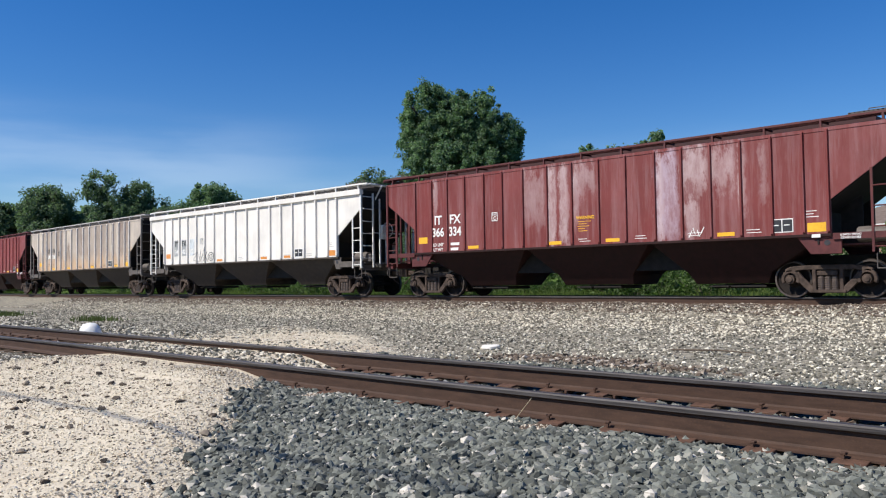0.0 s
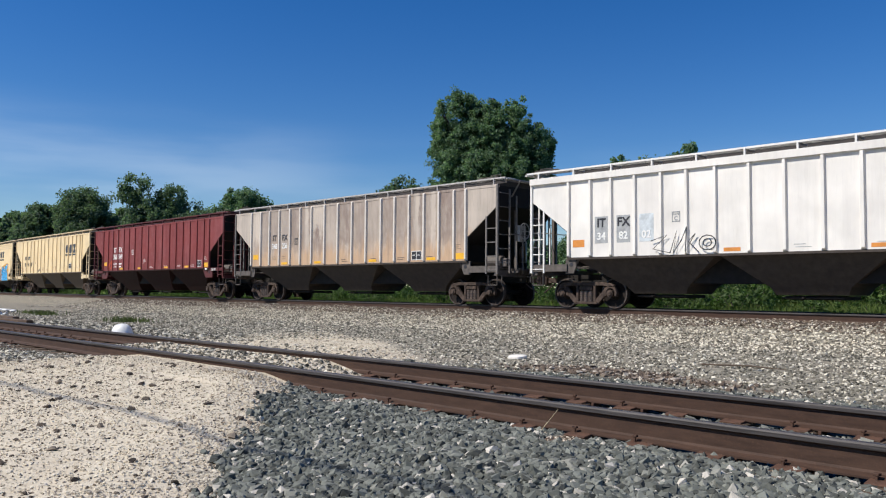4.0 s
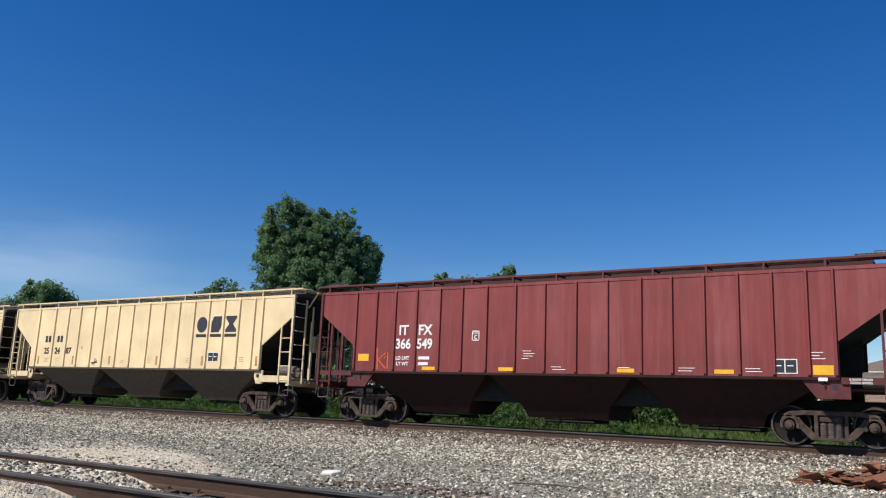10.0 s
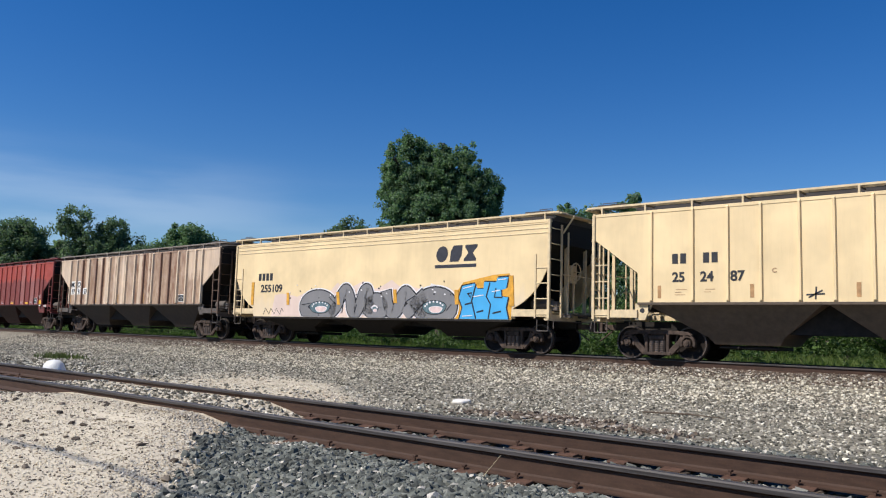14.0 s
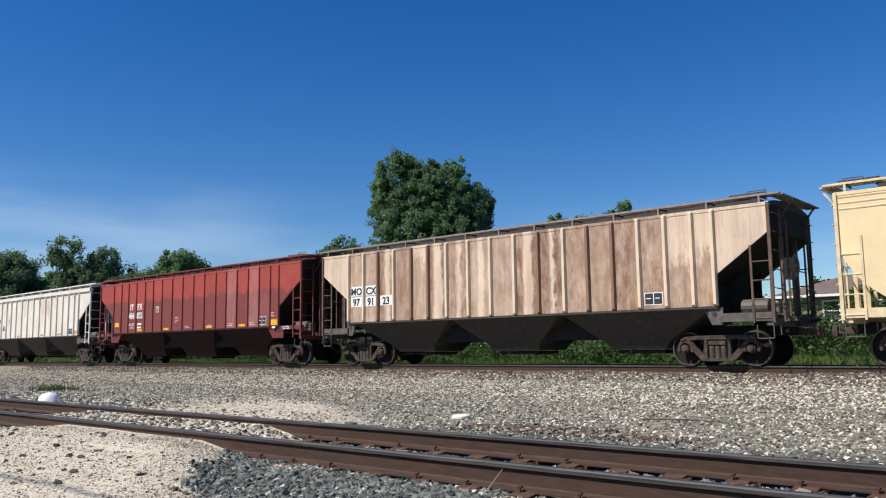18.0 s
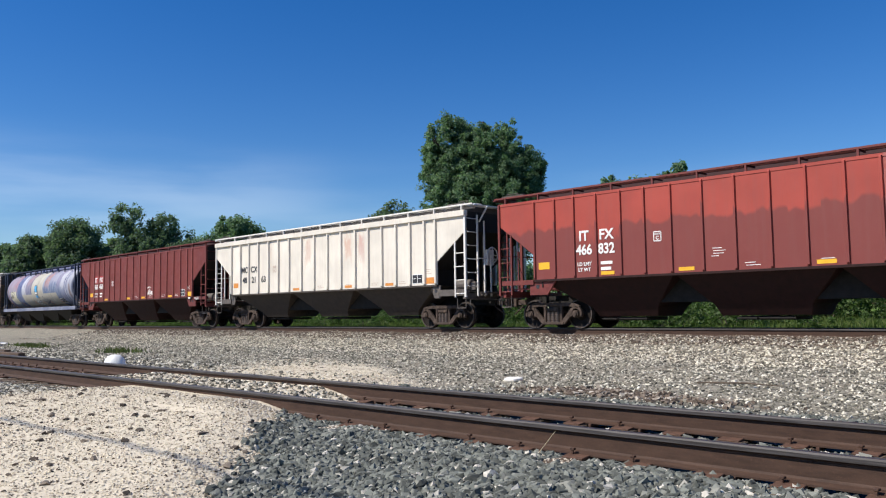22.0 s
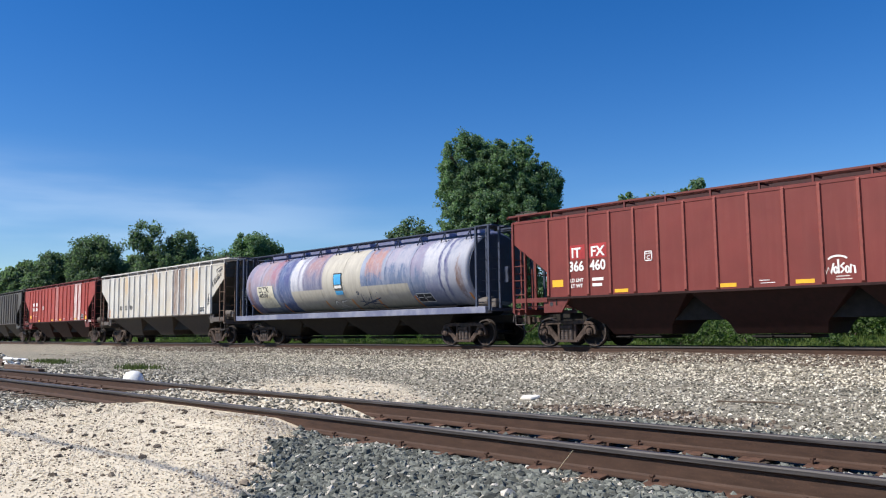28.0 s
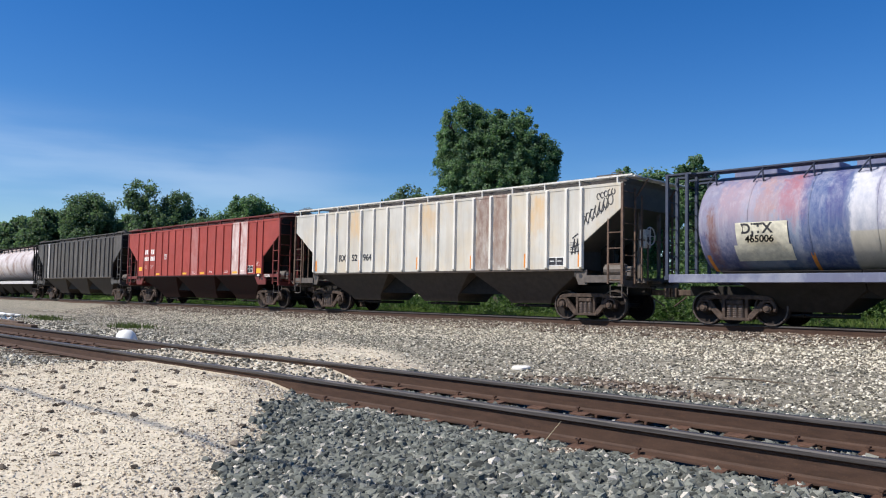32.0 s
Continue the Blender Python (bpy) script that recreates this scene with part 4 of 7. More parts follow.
def pan_details(car, ink, refl, tagx=5.85, refl_xs=(-4.24, -0.94, 1.06, 4.42), cx=-3.305):
    reflectors(car, refl, refl_xs)
    patch("reflector", -6.78, -6.36, 1.86, 2.08, refl, car, "retro-reflective plate")
    patch("reflector", 6.45, 6.88, 1.6, 1.82, refl, car, "retro-reflective plate")
    tag_box(tagx, 1.62, car, M_WHITE, M_BLACK)
    bars(6.6, 2.1, 0.5, 3, ink, car)
    if ink is M_WHITE:
        words("8 INCH TREAD", 0.07, 7.42, 1.48, ink, car, name="small_print")
        words("COND SHOES", 0.07, 7.42, 1.41, ink, car, name="small_print")
        patch("inspection_patch", 6.55, 6.75, 1.46, 1.54, ink, car, "white inspection patch", y=-W - 0.016)
    small_prints(car, ink, (0.15, 2.0, 3.6, 5.2))
    for a, b, c, d in ((-0.125, 0.125, 2.72, 2.75), (-0.125, 0.125, 2.46, 2.49), (-0.125, -0.1, 2.46, 2.75), (0.1, 0.125, 2.46, 2.75)):
        patch("plate_c", cx + a, cx + b, c, d, ink, car)
    words("C", 0.15, cx, 2.51, ink, car)
    words("PLATE", 0.07, cx, 2.65, ink, car, name="small_print")


TRAIN = []   # wagon and the place of its middle along the line at the start


def enlist(car, mid):
    TRAIN.append((car, mid * SIDE))
    return car


M_RUSTY = plain("ladder_rusty_brown", (0.11, 0.07, 0.05), 0.8, 0.0, 0.4)


def build_train():
    # faded maroon wagon with chalky white panels
    chalk, lilac = (0.56, 0.45, 0.45), (0.52, 0.44, 0.52)
    p = paint("paint_maroon_chalky", (0.165, 0.030, 0.027), panels=(0.3, (0.36, 0.18, 0.18)), streaks=(0.24, (0.5, 0.38, 0.39)), fields=((-6.05, -5.85, 2.9, 4.0, chalk, 0.5), (-2.15, -1.3, 2.4, 3.9, chalk, 0.35), (-1.2, -0.9, 1.5, 3.95, chalk, 0.7), (-0.75, -0.45, 1.6, 3.9, chalk, 0.6), (-0.3, 0.5, 3.2, 3.95, chalk, 0.4), (-0.3, -0.05, 2.2, 3.6, chalk, 0.4), (2.42, 3.1, 1.7, 3.9, lilac, 0.62), (2.5, 2.65, 1.5, 3.9, chalk, 0.6), (3.22, 3.95, 2.9, 3.95, chalk, 0.6), (3.3, 3.7, 1.6, 2.6, chalk, 0.55), (4.0, 4.7, 2.9, 3.95, chalk, 0.5), (4.78, 4.95, 2.2, 3.9, chalk, 0.5), (5.35, 5.5, 2.4, 3.9, chalk, 0.3)))
    l = plain("trim_maroon_chalky", (0.09, 0.02, 0.019), 0.55)
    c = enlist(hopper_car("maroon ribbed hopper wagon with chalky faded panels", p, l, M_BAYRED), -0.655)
    itfx(c, ("IT", "FX"), ("366", "334"), M_WHITE, z=2.08)
    pan_details(c, M_WHITE, M_YELLOW)
    words("WARNING", 0.13, 0.15, 2.32, M_YELLOW, c)
    bars(0.15, 2.24, 0.6, 5, M_YELLOW, c)
    scrawl([[(3.4 + 0.06 * k, 1.62 + 0.12 * ((k * 7) % 5) / 2) for k in range(8)]], 0.012, M_WHITE, c)
    # clean white wagon
    p = paint("paint_white", (0.77, 0.735, 0.68), panels=(0.25, (0.55, 0.52, 0.50)), streaks=(0.18, (0.36, 0.32, 0.28)))
    l = plain("trim_white", (0.72, 0.70, 0.66), 0.5, vary=0.1)
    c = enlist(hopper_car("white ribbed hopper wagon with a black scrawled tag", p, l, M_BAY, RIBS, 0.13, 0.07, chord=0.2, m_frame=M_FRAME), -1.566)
    g = plain("patch_grey", (0.34, 0.35, 0.35), 0.6)
    g2 = plain("patch_pale_grey", (0.52, 0.56, 0.58), 0.6)
    for x0, m in ((-5.98, g), (-5.22, g), (-4.46, g2)):
        patch("grey_patch", x0, x0 + 0.46, 1.95, 2.75, m, c, "grey overpainted patch", d=0.003)
    words("IT", 0.36, -5.75, 2.44, M_BLACK, c)
    words("FX", 0.36, -4.99, 2.44, M_BLACK, c)
    for b, x in (("34", -5.75), ("82", -4.99), ("02", -4.23)):
        words(b, 0.30, x, 2.06, M_WHITE, c)
    pan_details(c, g, M_ORANGE, 4.43, (-1.7, 1.9, 3.62))
    scrawl([[(-4.05, 1.95), (-3.55, 2.1), (-3.98, 1.72), (-3.45, 1.6), (-3.25, 2.2), (-3.35, 1.6), (-3.1, 1.95), (-2.95, 2.3), (-3.0, 1.62), (-2.7, 2.1), (-2.9, 1.9), (-2.6, 1.6)], arc(-2.35, 1.85, 0.24, 0.2, 0, 380), arc(-2.35, 1.85, 0.12, 0.1, 0, 360)], 0.014, M_BLACK, c, label="black spray-can scrawl", y=-W - 0.075)
    # dirty grey wagon
    p = paint("paint_dirty_grey", (0.535, 0.46, 0.385), panels=(0.25, (0.20, 0.17, 0.155)), streaks=(0.5, (0.14, 0.11, 0.10)), stain=(0.8, (0.52, 0.33, 0.19), 1.9, 2.6), fields=grimy_panels(7, (0.23, 0.165, 0.135), 0.3, 0.95, 2.2))
    l = plain("trim_dirty_grey", (0.42, 0.40, 0.38), 0.6)
    rb = plain("rib_dirty_grey", (0.66, 0.61, 0.545), 0.6, vary=0.15, scale=2)
    c = enlist(hopper_car("dirty grey ribbed hopper wagon with brown lower stains", p, l, M_BAY, RIBS, 0.13, 0.07, m_rib=rb, m_frame=M_FRAME, m_ladder=plain("ladder_dark_grey", (0.16, 0.145, 0.135), 0.7)), -2.474)
    words("IT", 0.36, -5.02, 2.68, M_BLACK, c)
    words("FX", 0.36, -4.2, 2.68, M_BLACK, c)
    words("348", 0.32, -5.0, 2.32, M_WHITE, c, squeeze=0.9)
    words("206", 0.32, -4.2, 2.32, M_WHITE, c, squeeze=0.9)
    bars(-5.0, 1.95, 0.5, 2, M_BLACK, c, pitch=0.1)
    bars(-4.2, 1.95, 0.5, 2, M_BLACK, c, pitch=0.1)
    pan_details(c, M_BLACK, M_YELLOW, 4.43, (-4.2, -1.72, 1.9, 5.2))
    # plain maroon wagon
    p = paint("paint_maroon", (0.205, 0.036, 0.033), panels=(0.4, (0.34, 0.12, 0.12)), streaks=(0.25, (0.36, 0.16, 0.16)), stain=(0.35, (0.14, 0.03, 0.028), 1.7, 2.6))
    l = plain("trim_maroon", (0.10, 0.022, 0.021), 0.55)
    c = enlist(hopper_car("maroon ribbed hopper wagon with white lettering", p, l, M_BAYRED), -3.380)
    itfx(c, ("IT", "FX"), ("366", "549"), M_WHITE, x=-5.06, z=2.24)
    pan_details(c, M_WHITE, M_YELLOW, refl_xs=(-4.1, -1.5, 2.0, 4.47), cx=-2.5)
    scrawl([[(-6.04, 2.25), (-6.0, 1.62)], [(-5.72, 2.1), (-5.98, 1.9), (-5.7, 1.64)], [(-5.62, 1.64), (-5.62, 2.18), (-5.74, 1.95)]], 0.022, plain("spray_orange_red", (0.62, 0.10, 0.03), 0.5), c, label="orange spray-can scrawl")
    bars(-0.77, 2.15, 0.5, 4, M_WHITE, c)
    # cream wagon, ribbed
    CREAM = (0.80, 0.62, 0.36)
    p = paint("paint_cream", CREAM, panels=(0.12, (0.70, 0.52, 0.32)), streaks=(0.14, (0.40, 0.28, 0.15)))
    l = plain("trim_cream", (0.66, 0.52, 0.32), 0.55, vary=0.15)
    bay = plain("bay_brown", (0.10, 0.075, 0.055), 0.7)
    c = enlist(hopper_car("cream ribbed hopper wagon with dark block emblem", p, l, bay, RIBS_D, 0.09, 0.05), -4.2786)
    navy = plain("emblem_navy", (0.035, 0.035, 0.045), 0.5)
    emblem(c, 4.64, 2.86, 0.58, navy, wide=0.76)
    for b, x in (("25", -5.8), ("24", -5.02), ("87", -4.22)):
        words(b, 0.36, x, 2.1, M_BLACK, c)
    blocks(-5.98, 2.58, 2, 0.27, M_BLACK, c)
    blocks(-5.12, 2.58, 2, 0.27, M_BLACK, c)
    reflectors(c, M_DULL, (-6.35, -3.85, -1.4, 1.5, 4.05, 6.8), 1.66, tall=0.34)
    for x, z, w, n in ((-5.72, 1.88, 0.4, 3), (-4.92, 1.88, 0.4, 2), (-0.55, 1.8, 0.4, 2), (1.1, 1.95, 0.3, 4), (3.3, 1.9, 0.3, 3), (6.1, 1.95, 0.4, 3)):
        bars(x, z, w, n, M_PRINT, c)
    words("C", 0.16, -3.3, 2.28, M_PRINT, c)
    scrawl([[(-2.55, 1.72), (-2.15, 1.74)], [(-2.35, 1.62), (-2.33, 1.9)], [(-2.5, 1.66), (-2.2, 1.82)]], 0.018, M_BLACK, c)
    tag_box(4.62, 1.8, c, M_WHITE, M_BLACK)
    sized(8.12)
    # cream wagon, smooth sides, painted over with large graffiti
    c = enlist(hopper_car("cream smooth-sided hopper wagon with grey and blue graffiti", paint("paint_cream_smooth", CREAM, streaks=(0.14, (0.5, 0.36, 0.2)), stain=(0.35, (0.62, 0.52, 0.45), 1.3, 1.9)), l, M_UNDER, (), zs=1.02, curved=True), -5.1723)
    for z in (3.68, 3.82, 3.96):
        part("corrugation", Geo().tube((-HL + 0.1, -W + 0.004, z), (HL - 0.1, -W + 0.004, z), 0.022, 6).mesh("corrugation"), l, c)
    emblem(c, 4.4, 2.92, 0.54, navy, wide=0.62, lean=0.12, one_bar=True)
    words("255109", 0.42, -5.55, 2.03, M_BLACK, c, squeeze=1.15)
    blocks(-6.45, 2.5, 4, 0.3, M_BLACK, c)
    mural(c)
    sized(8.42)
    # rust-streaked white wagon
    p = paint("paint_rusty_white", (0.68, 0.52, 0.38), panels=(0.25, (0.17, 0.085, 0.055)), streaks=(0.5, (0.14, 0.07, 0.05)), blotch=(0.4, (0.66, 0.55, 0.45)), fields=grimy_panels(4, (0.19, 0.085, 0.045), 0.5, 1.0))
    l = plain("trim_rusty_white", (0.24, 0.20, 0.17), 0.6)
    rd = paint("rib_rusty_brown", (0.26, 0.15, 0.10), streaks=(0.5, (0.12, 0.06, 0.04)))
    rb = paint("rib_rusty_white", (0.72, 0.58, 0.42), streaks=(0.45, (0.34, 0.18, 0.1)))
    c = enlist(hopper_car("rust-streaked off-white ribbed hopper wagon", p, l, M_BAY, RIBS, 0.15, 0.08, m_rib=(rb, rb, rd, rb, rd, rd, rb, rb), m_frame=M_FRAME, m_ladder=M_RUSTY), -6.0655)
    for b, x, z in (("MO", -6.53, 2.54), ("CX", -5.77, 2.54), ("97", -6.53, 2.15), ("91", -5.77, 2.15), ("23", -5.0, 2.15)):
        patch("white_patch", x - 0.29, x + 0.29, z - 0.04, z + 0.31, M_WHITE, c, "white stencil patch", d=0.003)
        words(b, 0.36, x, z, M_BLACK, c)
    reflectors(c, M_DULL, (-6.8, -3.65, -1.1, 1.62, 4.72, 6.82), 1.62, tall=0.45)
    tag_box(5.23, 1.65, c, M_WHITE, M_BLACK)
    # bright red wagon, darker below
    p = paint("paint_two_reds", (0.35, 0.056, 0.039), panels=(0.0, (1, 1, 1)), streaks=(0.3, (0.20, 0.08, 0.07)), stain=(0.85, (0.165, 0.040, 0.035), 3.1, 3.2), step=0.55, fields=((-5.40, -3.76, 2.65, 4.3, (0.35, 0.056, 0.039), 0.95), (3.25, 4.0, 1.4, 4.3, (0.42, 0.19, 0.17), 0.55), (4.9, 5.6, 1.4, 4.3, (0.44, 0.22, 0.20), 0.5), (5.65, 6.35, 1.4, 3.0, (0.30, 0.10, 0.09), 0.6)))
    l = plain("trim_red", (0.15, 0.03, 0.025), 0.55)
    c = enlist(hopper_car("bright red ribbed hopper wagon, darker red below", p, l, M_BAYRED), -6.9695)
    itfx(c, ("IT", "FX"), ("466", "832"), M_WHITE, x=-5.05, z=2.24)
    pan_details(c, M_WHITE, M_YELLOW, refl_xs=(-4.24, -1.73, 1.92, 4.42), cx=-2.58)
    bars(-0.77, 2.15, 0.5, 4, M_WHITE, c)
    # off-white wagon with pink patches
    p = paint("paint_offwhite", (0.72, 0.665, 0.575), panels=(0.2, (0.58, 0.50, 0.44)), streaks=(0.25, (0.42, 0.28, 0.2)), fields=((-1.05, -0.6, 2.75, 3.65, (0.56, 0.36, 0.28), 0.7), (1.75, 2.15, 2.75, 3.6, (0.58, 0.36, 0.27), 0.8), (2.6, 2.95, 2.8, 3.6, (0.55, 0.33, 0.28), 0.8), (-3.9, -3.5, 2.9, 3.5, (0.6, 0.45, 0.36), 0.5)))
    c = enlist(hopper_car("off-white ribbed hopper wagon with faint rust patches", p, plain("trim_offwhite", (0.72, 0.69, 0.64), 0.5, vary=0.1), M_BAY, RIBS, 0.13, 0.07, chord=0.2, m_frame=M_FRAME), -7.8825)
    for b, x, z in (("MO", -5.78, 2.54), ("CX", -5.0, 2.54), ("48", -5.78, 2.06), ("21", -5.0, 2.06), ("63", -4.2, 2.06)):
        words(b, 0.38, x, z, M_BLACK, c)
    pan_details(c, plain("print_grey", (0.5, 0.38, 0.3), 0.6), M_ORANGE, 5.98, (-1.65, 1.95, 4.42))
    # brick-red wagon
    p = paint("paint_brick_red", (0.165, 0.031, 0.025), panels=(0.35, (0.12, 0.026, 0.022)), streaks=(0.22, (0.26, 0.08, 0.065)))
    l = plain("trim_brick_red", (0.13, 0.027, 0.022), 0.55)
    c = enlist(hopper_car("brick-red ribbed hopper wagon with a white tag", p, l, M_BAYRED, rib_w=0.12, m_rib=plain("rib_brick_red", (0.225, 0.055, 0.042), 0.55)), -8.7820)
    for x in (-5.84, -5.05):
        patch("red_patch", x - 0.33, x + 0.33, 2.68, 3.12, plain("patch_bright_red", (0.34, 0.03, 0.03), 0.5), c, "bright red paint patch", d=0.003)
    itfx(c, ("IT", "FX"), ("366", "460"), M_WHITE, z=2.32)
    pan_details(c, M_WHITE, M_YELLOW)
    wolf = [[(2.0, 1.95), (2.1, 1.72), (2.2, 1.9), (2.3, 1.72), (2.42, 2.0)], arc(2.5, 1.82, 0.07, 0.09, 0, 360, 8), [(2.62, 2.1), (2.62, 1.73)], [(2.85, 2.0), (2.72, 1.92), (2.85, 1.83), (2.72, 1.74)], arc(2.98, 1.82, 0.07, 0.09, 0, 360, 8), [(3.1, 1.73), (3.14, 1.95), (3.28, 1.9), (3.3, 1.72)], arc(2.6, 2.1, 0.4, 0.12, 20, 160, 8)]
    wolf = [[(1.85 + (a - 2.6) * 0.55, 1.95 + (b - 1.9) * 0.85) for a, b in st] for st in wolf]
    scrawl(wolf, 0.022, M_WHITE, c, label="white spray-can tag")
    # graffiti-covered cylindrical wagon
    c = enlist(round_car("cylindrical hopper wagon sprayed purple, blue and white", mural_paint(), paint("trim_pale_blue", (0.13, 0.14, 0.215), streaks=(0.12, (0.4, 0.4, 0.44)), blotch=(0.6, (0.30, 0.31, 0.36))), plain("trim_navy", (0.035, 0.045, 0.075), 0.6)), -9.6795)
    pale = plain("patch_cream_white", (0.62, 0.58, 0.46), 0.6)
    patch("name_patch", -6.4, -5.05, 2.1, 2.68, pale, c, "cream stencil patch", y=-W - 0.05)
    patch("name_patch", -6.5, -5.0, 1.7, 2.1, pale, c, "cream stencil patch", y=-W - 0.04)
    words("DJTX", 0.36, -5.85, 2.4, M_BLACK, c, y=-W - 0.062)
    words("465006", 0.25, -5.75, 2.16, M_BLACK, c, y=-W - 0.062)
    sign_b = plain("sign_blue", (0.06, 0.33, 0.62), 0.5)
    patch("sign", -0.35, 0.22, 2.3, 2.98, M_BLACK, c, "framed blue and white sign", y=-W - 0.05)
    patch("sign", -0.3, 0.17, 2.5, 2.93, sign_b, c, "", y=-W - 0.06)
    patch("sign", -0.3, 0.17, 2.34, 2.46, M_WHITE, c, "", y=-W - 0.06)
    patch("sign", -0.32, 0.19, 2.08, 2.24, sign_b, c, "", y=-W - 0.05)
    osu = [arc(-0.58, 1.62, 0.15, 0.19, 90, 450, 16), [(-0.02, 1.79), (-0.12, 1.82), (-0.26, 1.76), (-0.26, 1.66), (-0.08, 1.6), (-0.06, 1.5), (-0.16, 1.43), (-0.3, 1.46)], [(0.1, 1.84), (0.09, 1.55), (0.16, 1.46), (0.28, 1.45), (0.35, 1.53), (0.37, 1.84)]]
    scrawl(osu, 0.055, M_BLACK, c, "graffiti_outline", y=-1.615)
    scrawl(osu, 0.032, M_WHITE, c, "graffiti_letter", "white sprayed letters with black outlines", y=-1.619)
    teal = plain("spray_navy", (0.05, 0.07, 0.13), 0.5)
    tag = [[(1.0, 1.95), (1.1, 1.5), (1.22, 1.8), (1.3, 1.48), (1.42, 2.0)], [(1.5, 1.9), (1.42, 1.5), (1.62, 1.62), (1.5, 1.75), (1.66, 1.86)], [(1.72, 1.5), (1.86, 2.0), (1.98, 1.52)], [(1.75, 1.72), (2.0, 1.74)], [(2.05, 1.48), (2.1, 1.92), (2.3, 1.55), (2.3, 2.08)], [(0.95, 1.6), (2.4, 1.86)], [(1.0, 1.78), (2.3, 1.6)], [(1.3, 2.05), (1.2, 1.42)], [(1.9, 2.08), (1.62, 1.4)], arc(1.12, 2.1, 0.06, 0.06, 0, 360, 8)]
    scrawl(tag, 0.02, teal, c, label="dark spray-can tag", y=-1.618)
    tag_box(4.95, 1.62, c, M_WHITE, M_BLACK, 0.85, 0.32, y=-W - 0.03)
    reflectors(c, M_ORANGE, (-7.3, -4.55, -1.3, 0.55, 2.2, 4.42, 7.35), 1.45, tall=0.42)
    for ob in list(c.children):
        if ob.name.split(".")[0] in ("name_patch", "lettering", "sign", "graffiti_outline", "graffiti_letter", "graffiti_tag", "reflector", "stencil_panel"):
            for q in [ob] + list(ob.children):
                lay_on_shell(q)
    # pale grey wagon with rusty panels
    p = paint("paint_pale_grey", (0.53, 0.51, 0.465), panels=(0.5, (0.46, 0.39, 0.29)), streaks=(0.4, (0.30, 0.24, 0.19)), blotch=(0.3, (0.58, 0.44, 0.25)), fields=((2.48, 3.16, 1.5, 4.2, (0.19, 0.11, 0.085), 0.95), (3.28, 3.97, 1.5, 4.2, (0.21, 0.125, 0.095), 0.9), (-4.5, -3.8, 2.9, 3.9, (0.62, 0.38, 0.15), 0.6), (-0.2, 0.5, 2.9, 3.9, (0.60, 0.38, 0.17), 0.55), (4.9, 5.5, 2.8, 3.9, (0.62, 0.38, 0.15), 0.6)))
    rb = paint("rib_pale_grey", (0.68, 0.66, 0.61), streaks=(0.35, (0.5, 0.33, 0.16)))
    c = enlist(hopper_car("pale grey ribbed hopper wagon with a rusty panel", p, plain("trim_pale_grey", (0.58, 0.56, 0.52), 0.55), M_BAY, RIBS, 0.15, 0.08, m_rib=rb, m_dark=plain("end_dark_grey", (0.06, 0.055, 0.05), 0.7), m_frame=M_FRAME, m_ladder=M_RUSTY), -10.5845)
    for b, x in (("RX", -4.98), ("52", -4.18), ("964", -3.37)):
        words(b, 0.36, x, 2.02, M_BLACK, c)
    loops = [arc(7.02 + 0.16 * k, 3.0 + 0.1 * k, 0.08, 0.15, 40 * k, 40 * k + 250, 9) for k in range(7)] + [[(7.0 + 0.16 * k, 2.8 + 0.1 * k), (7.12 + 0.16 * k, 3.25 + 0.1 * k)] for k in range(6)] + [arc(7.55 + 0.13 * k, 3.72 + 0.03 * k, 0.06, 0.09, 30 * k, 30 * k + 280, 8) for k in range(5)]
    scrawl(loops, 0.016, M_BLACK, c, label="black spray-can tag")
    scrawl([[(6.58 + 0.03 * k, 2.0 + 0.16 * ((k * 5) % 4)) for k in range(9)], [(6.55, 2.2), (6.85, 2.3)], [(6.55, 2.05), (6.85, 2.1)], [(6.6, 2.5), (6.8, 2.62)]], 0.02, M_BLACK, c)
    reflectors(c, M_ORANGE, (-6.8, -3.87, -0.45, 2.3, 4.72, 6.85), 1.62, tall=0.45)
    tag_box(5.98, 1.65, c, M_WHITE, M_BLACK, 0.6, 0.28)
    bars(6.66, 2.35, 0.4, 5, M_BLACK, c)
    # red wagon with white streaks
    p = paint("paint_red_streaked", (0.33, 0.055, 0.042), panels=(0.25, (0.22, 0.05, 0.04)), streaks=(0.3, (0.16, 0.05, 0.045)), fields=((4.08, 4.78, 1.4, 4.2, (0.68, 0.58, 0.55), 0.95), (4.9, 5.55, 1.4, 4.2, (0.66, 0.56, 0.53), 0.85), (-0.2, 0.5, 1.4, 4.2, (0.5, 0.3, 0.28), 0.5)))
    l = plain("trim_dull_red", (0.15, 0.03, 0.025), 0.55)
    c = enlist(hopper_car("red ribbed hopper wagon with white washed panels", p, l, M_BAYRED), -11.4925)
    for x in (-5.8, -5.0):
        blocks(x - 0.2, 2.8, 2, 0.26, M_WHITE, c)
        blocks(x - 0.26, 2.42, 3, 0.24, M_WHITE, c)
        bars(x, 2.12, 0.5, 2, M_WHITE, c, pitch=0.12)
    pan_details(c, M_WHITE, M_YELLOW)
    # dark grey wagon
    p = paint("paint_charcoal", (0.058, 0.052, 0.047), panels=(0.5, (0.17, 0.15, 0.135)), streaks=(0.5, (0.28, 0.25, 0.225)), fields=((-6.0, -5.45, 1.5, 4.2, (0.5, 0.48, 0.45), 0.9),))
    l = plain("trim_charcoal", (0.07, 0.065, 0.06), 0.6)
    c = enlist(hopper_car("charcoal grey ribbed hopper wagon, one pale panel", p, l, M_BAY, RIBS, 0.13, 0.07), -12.3995)
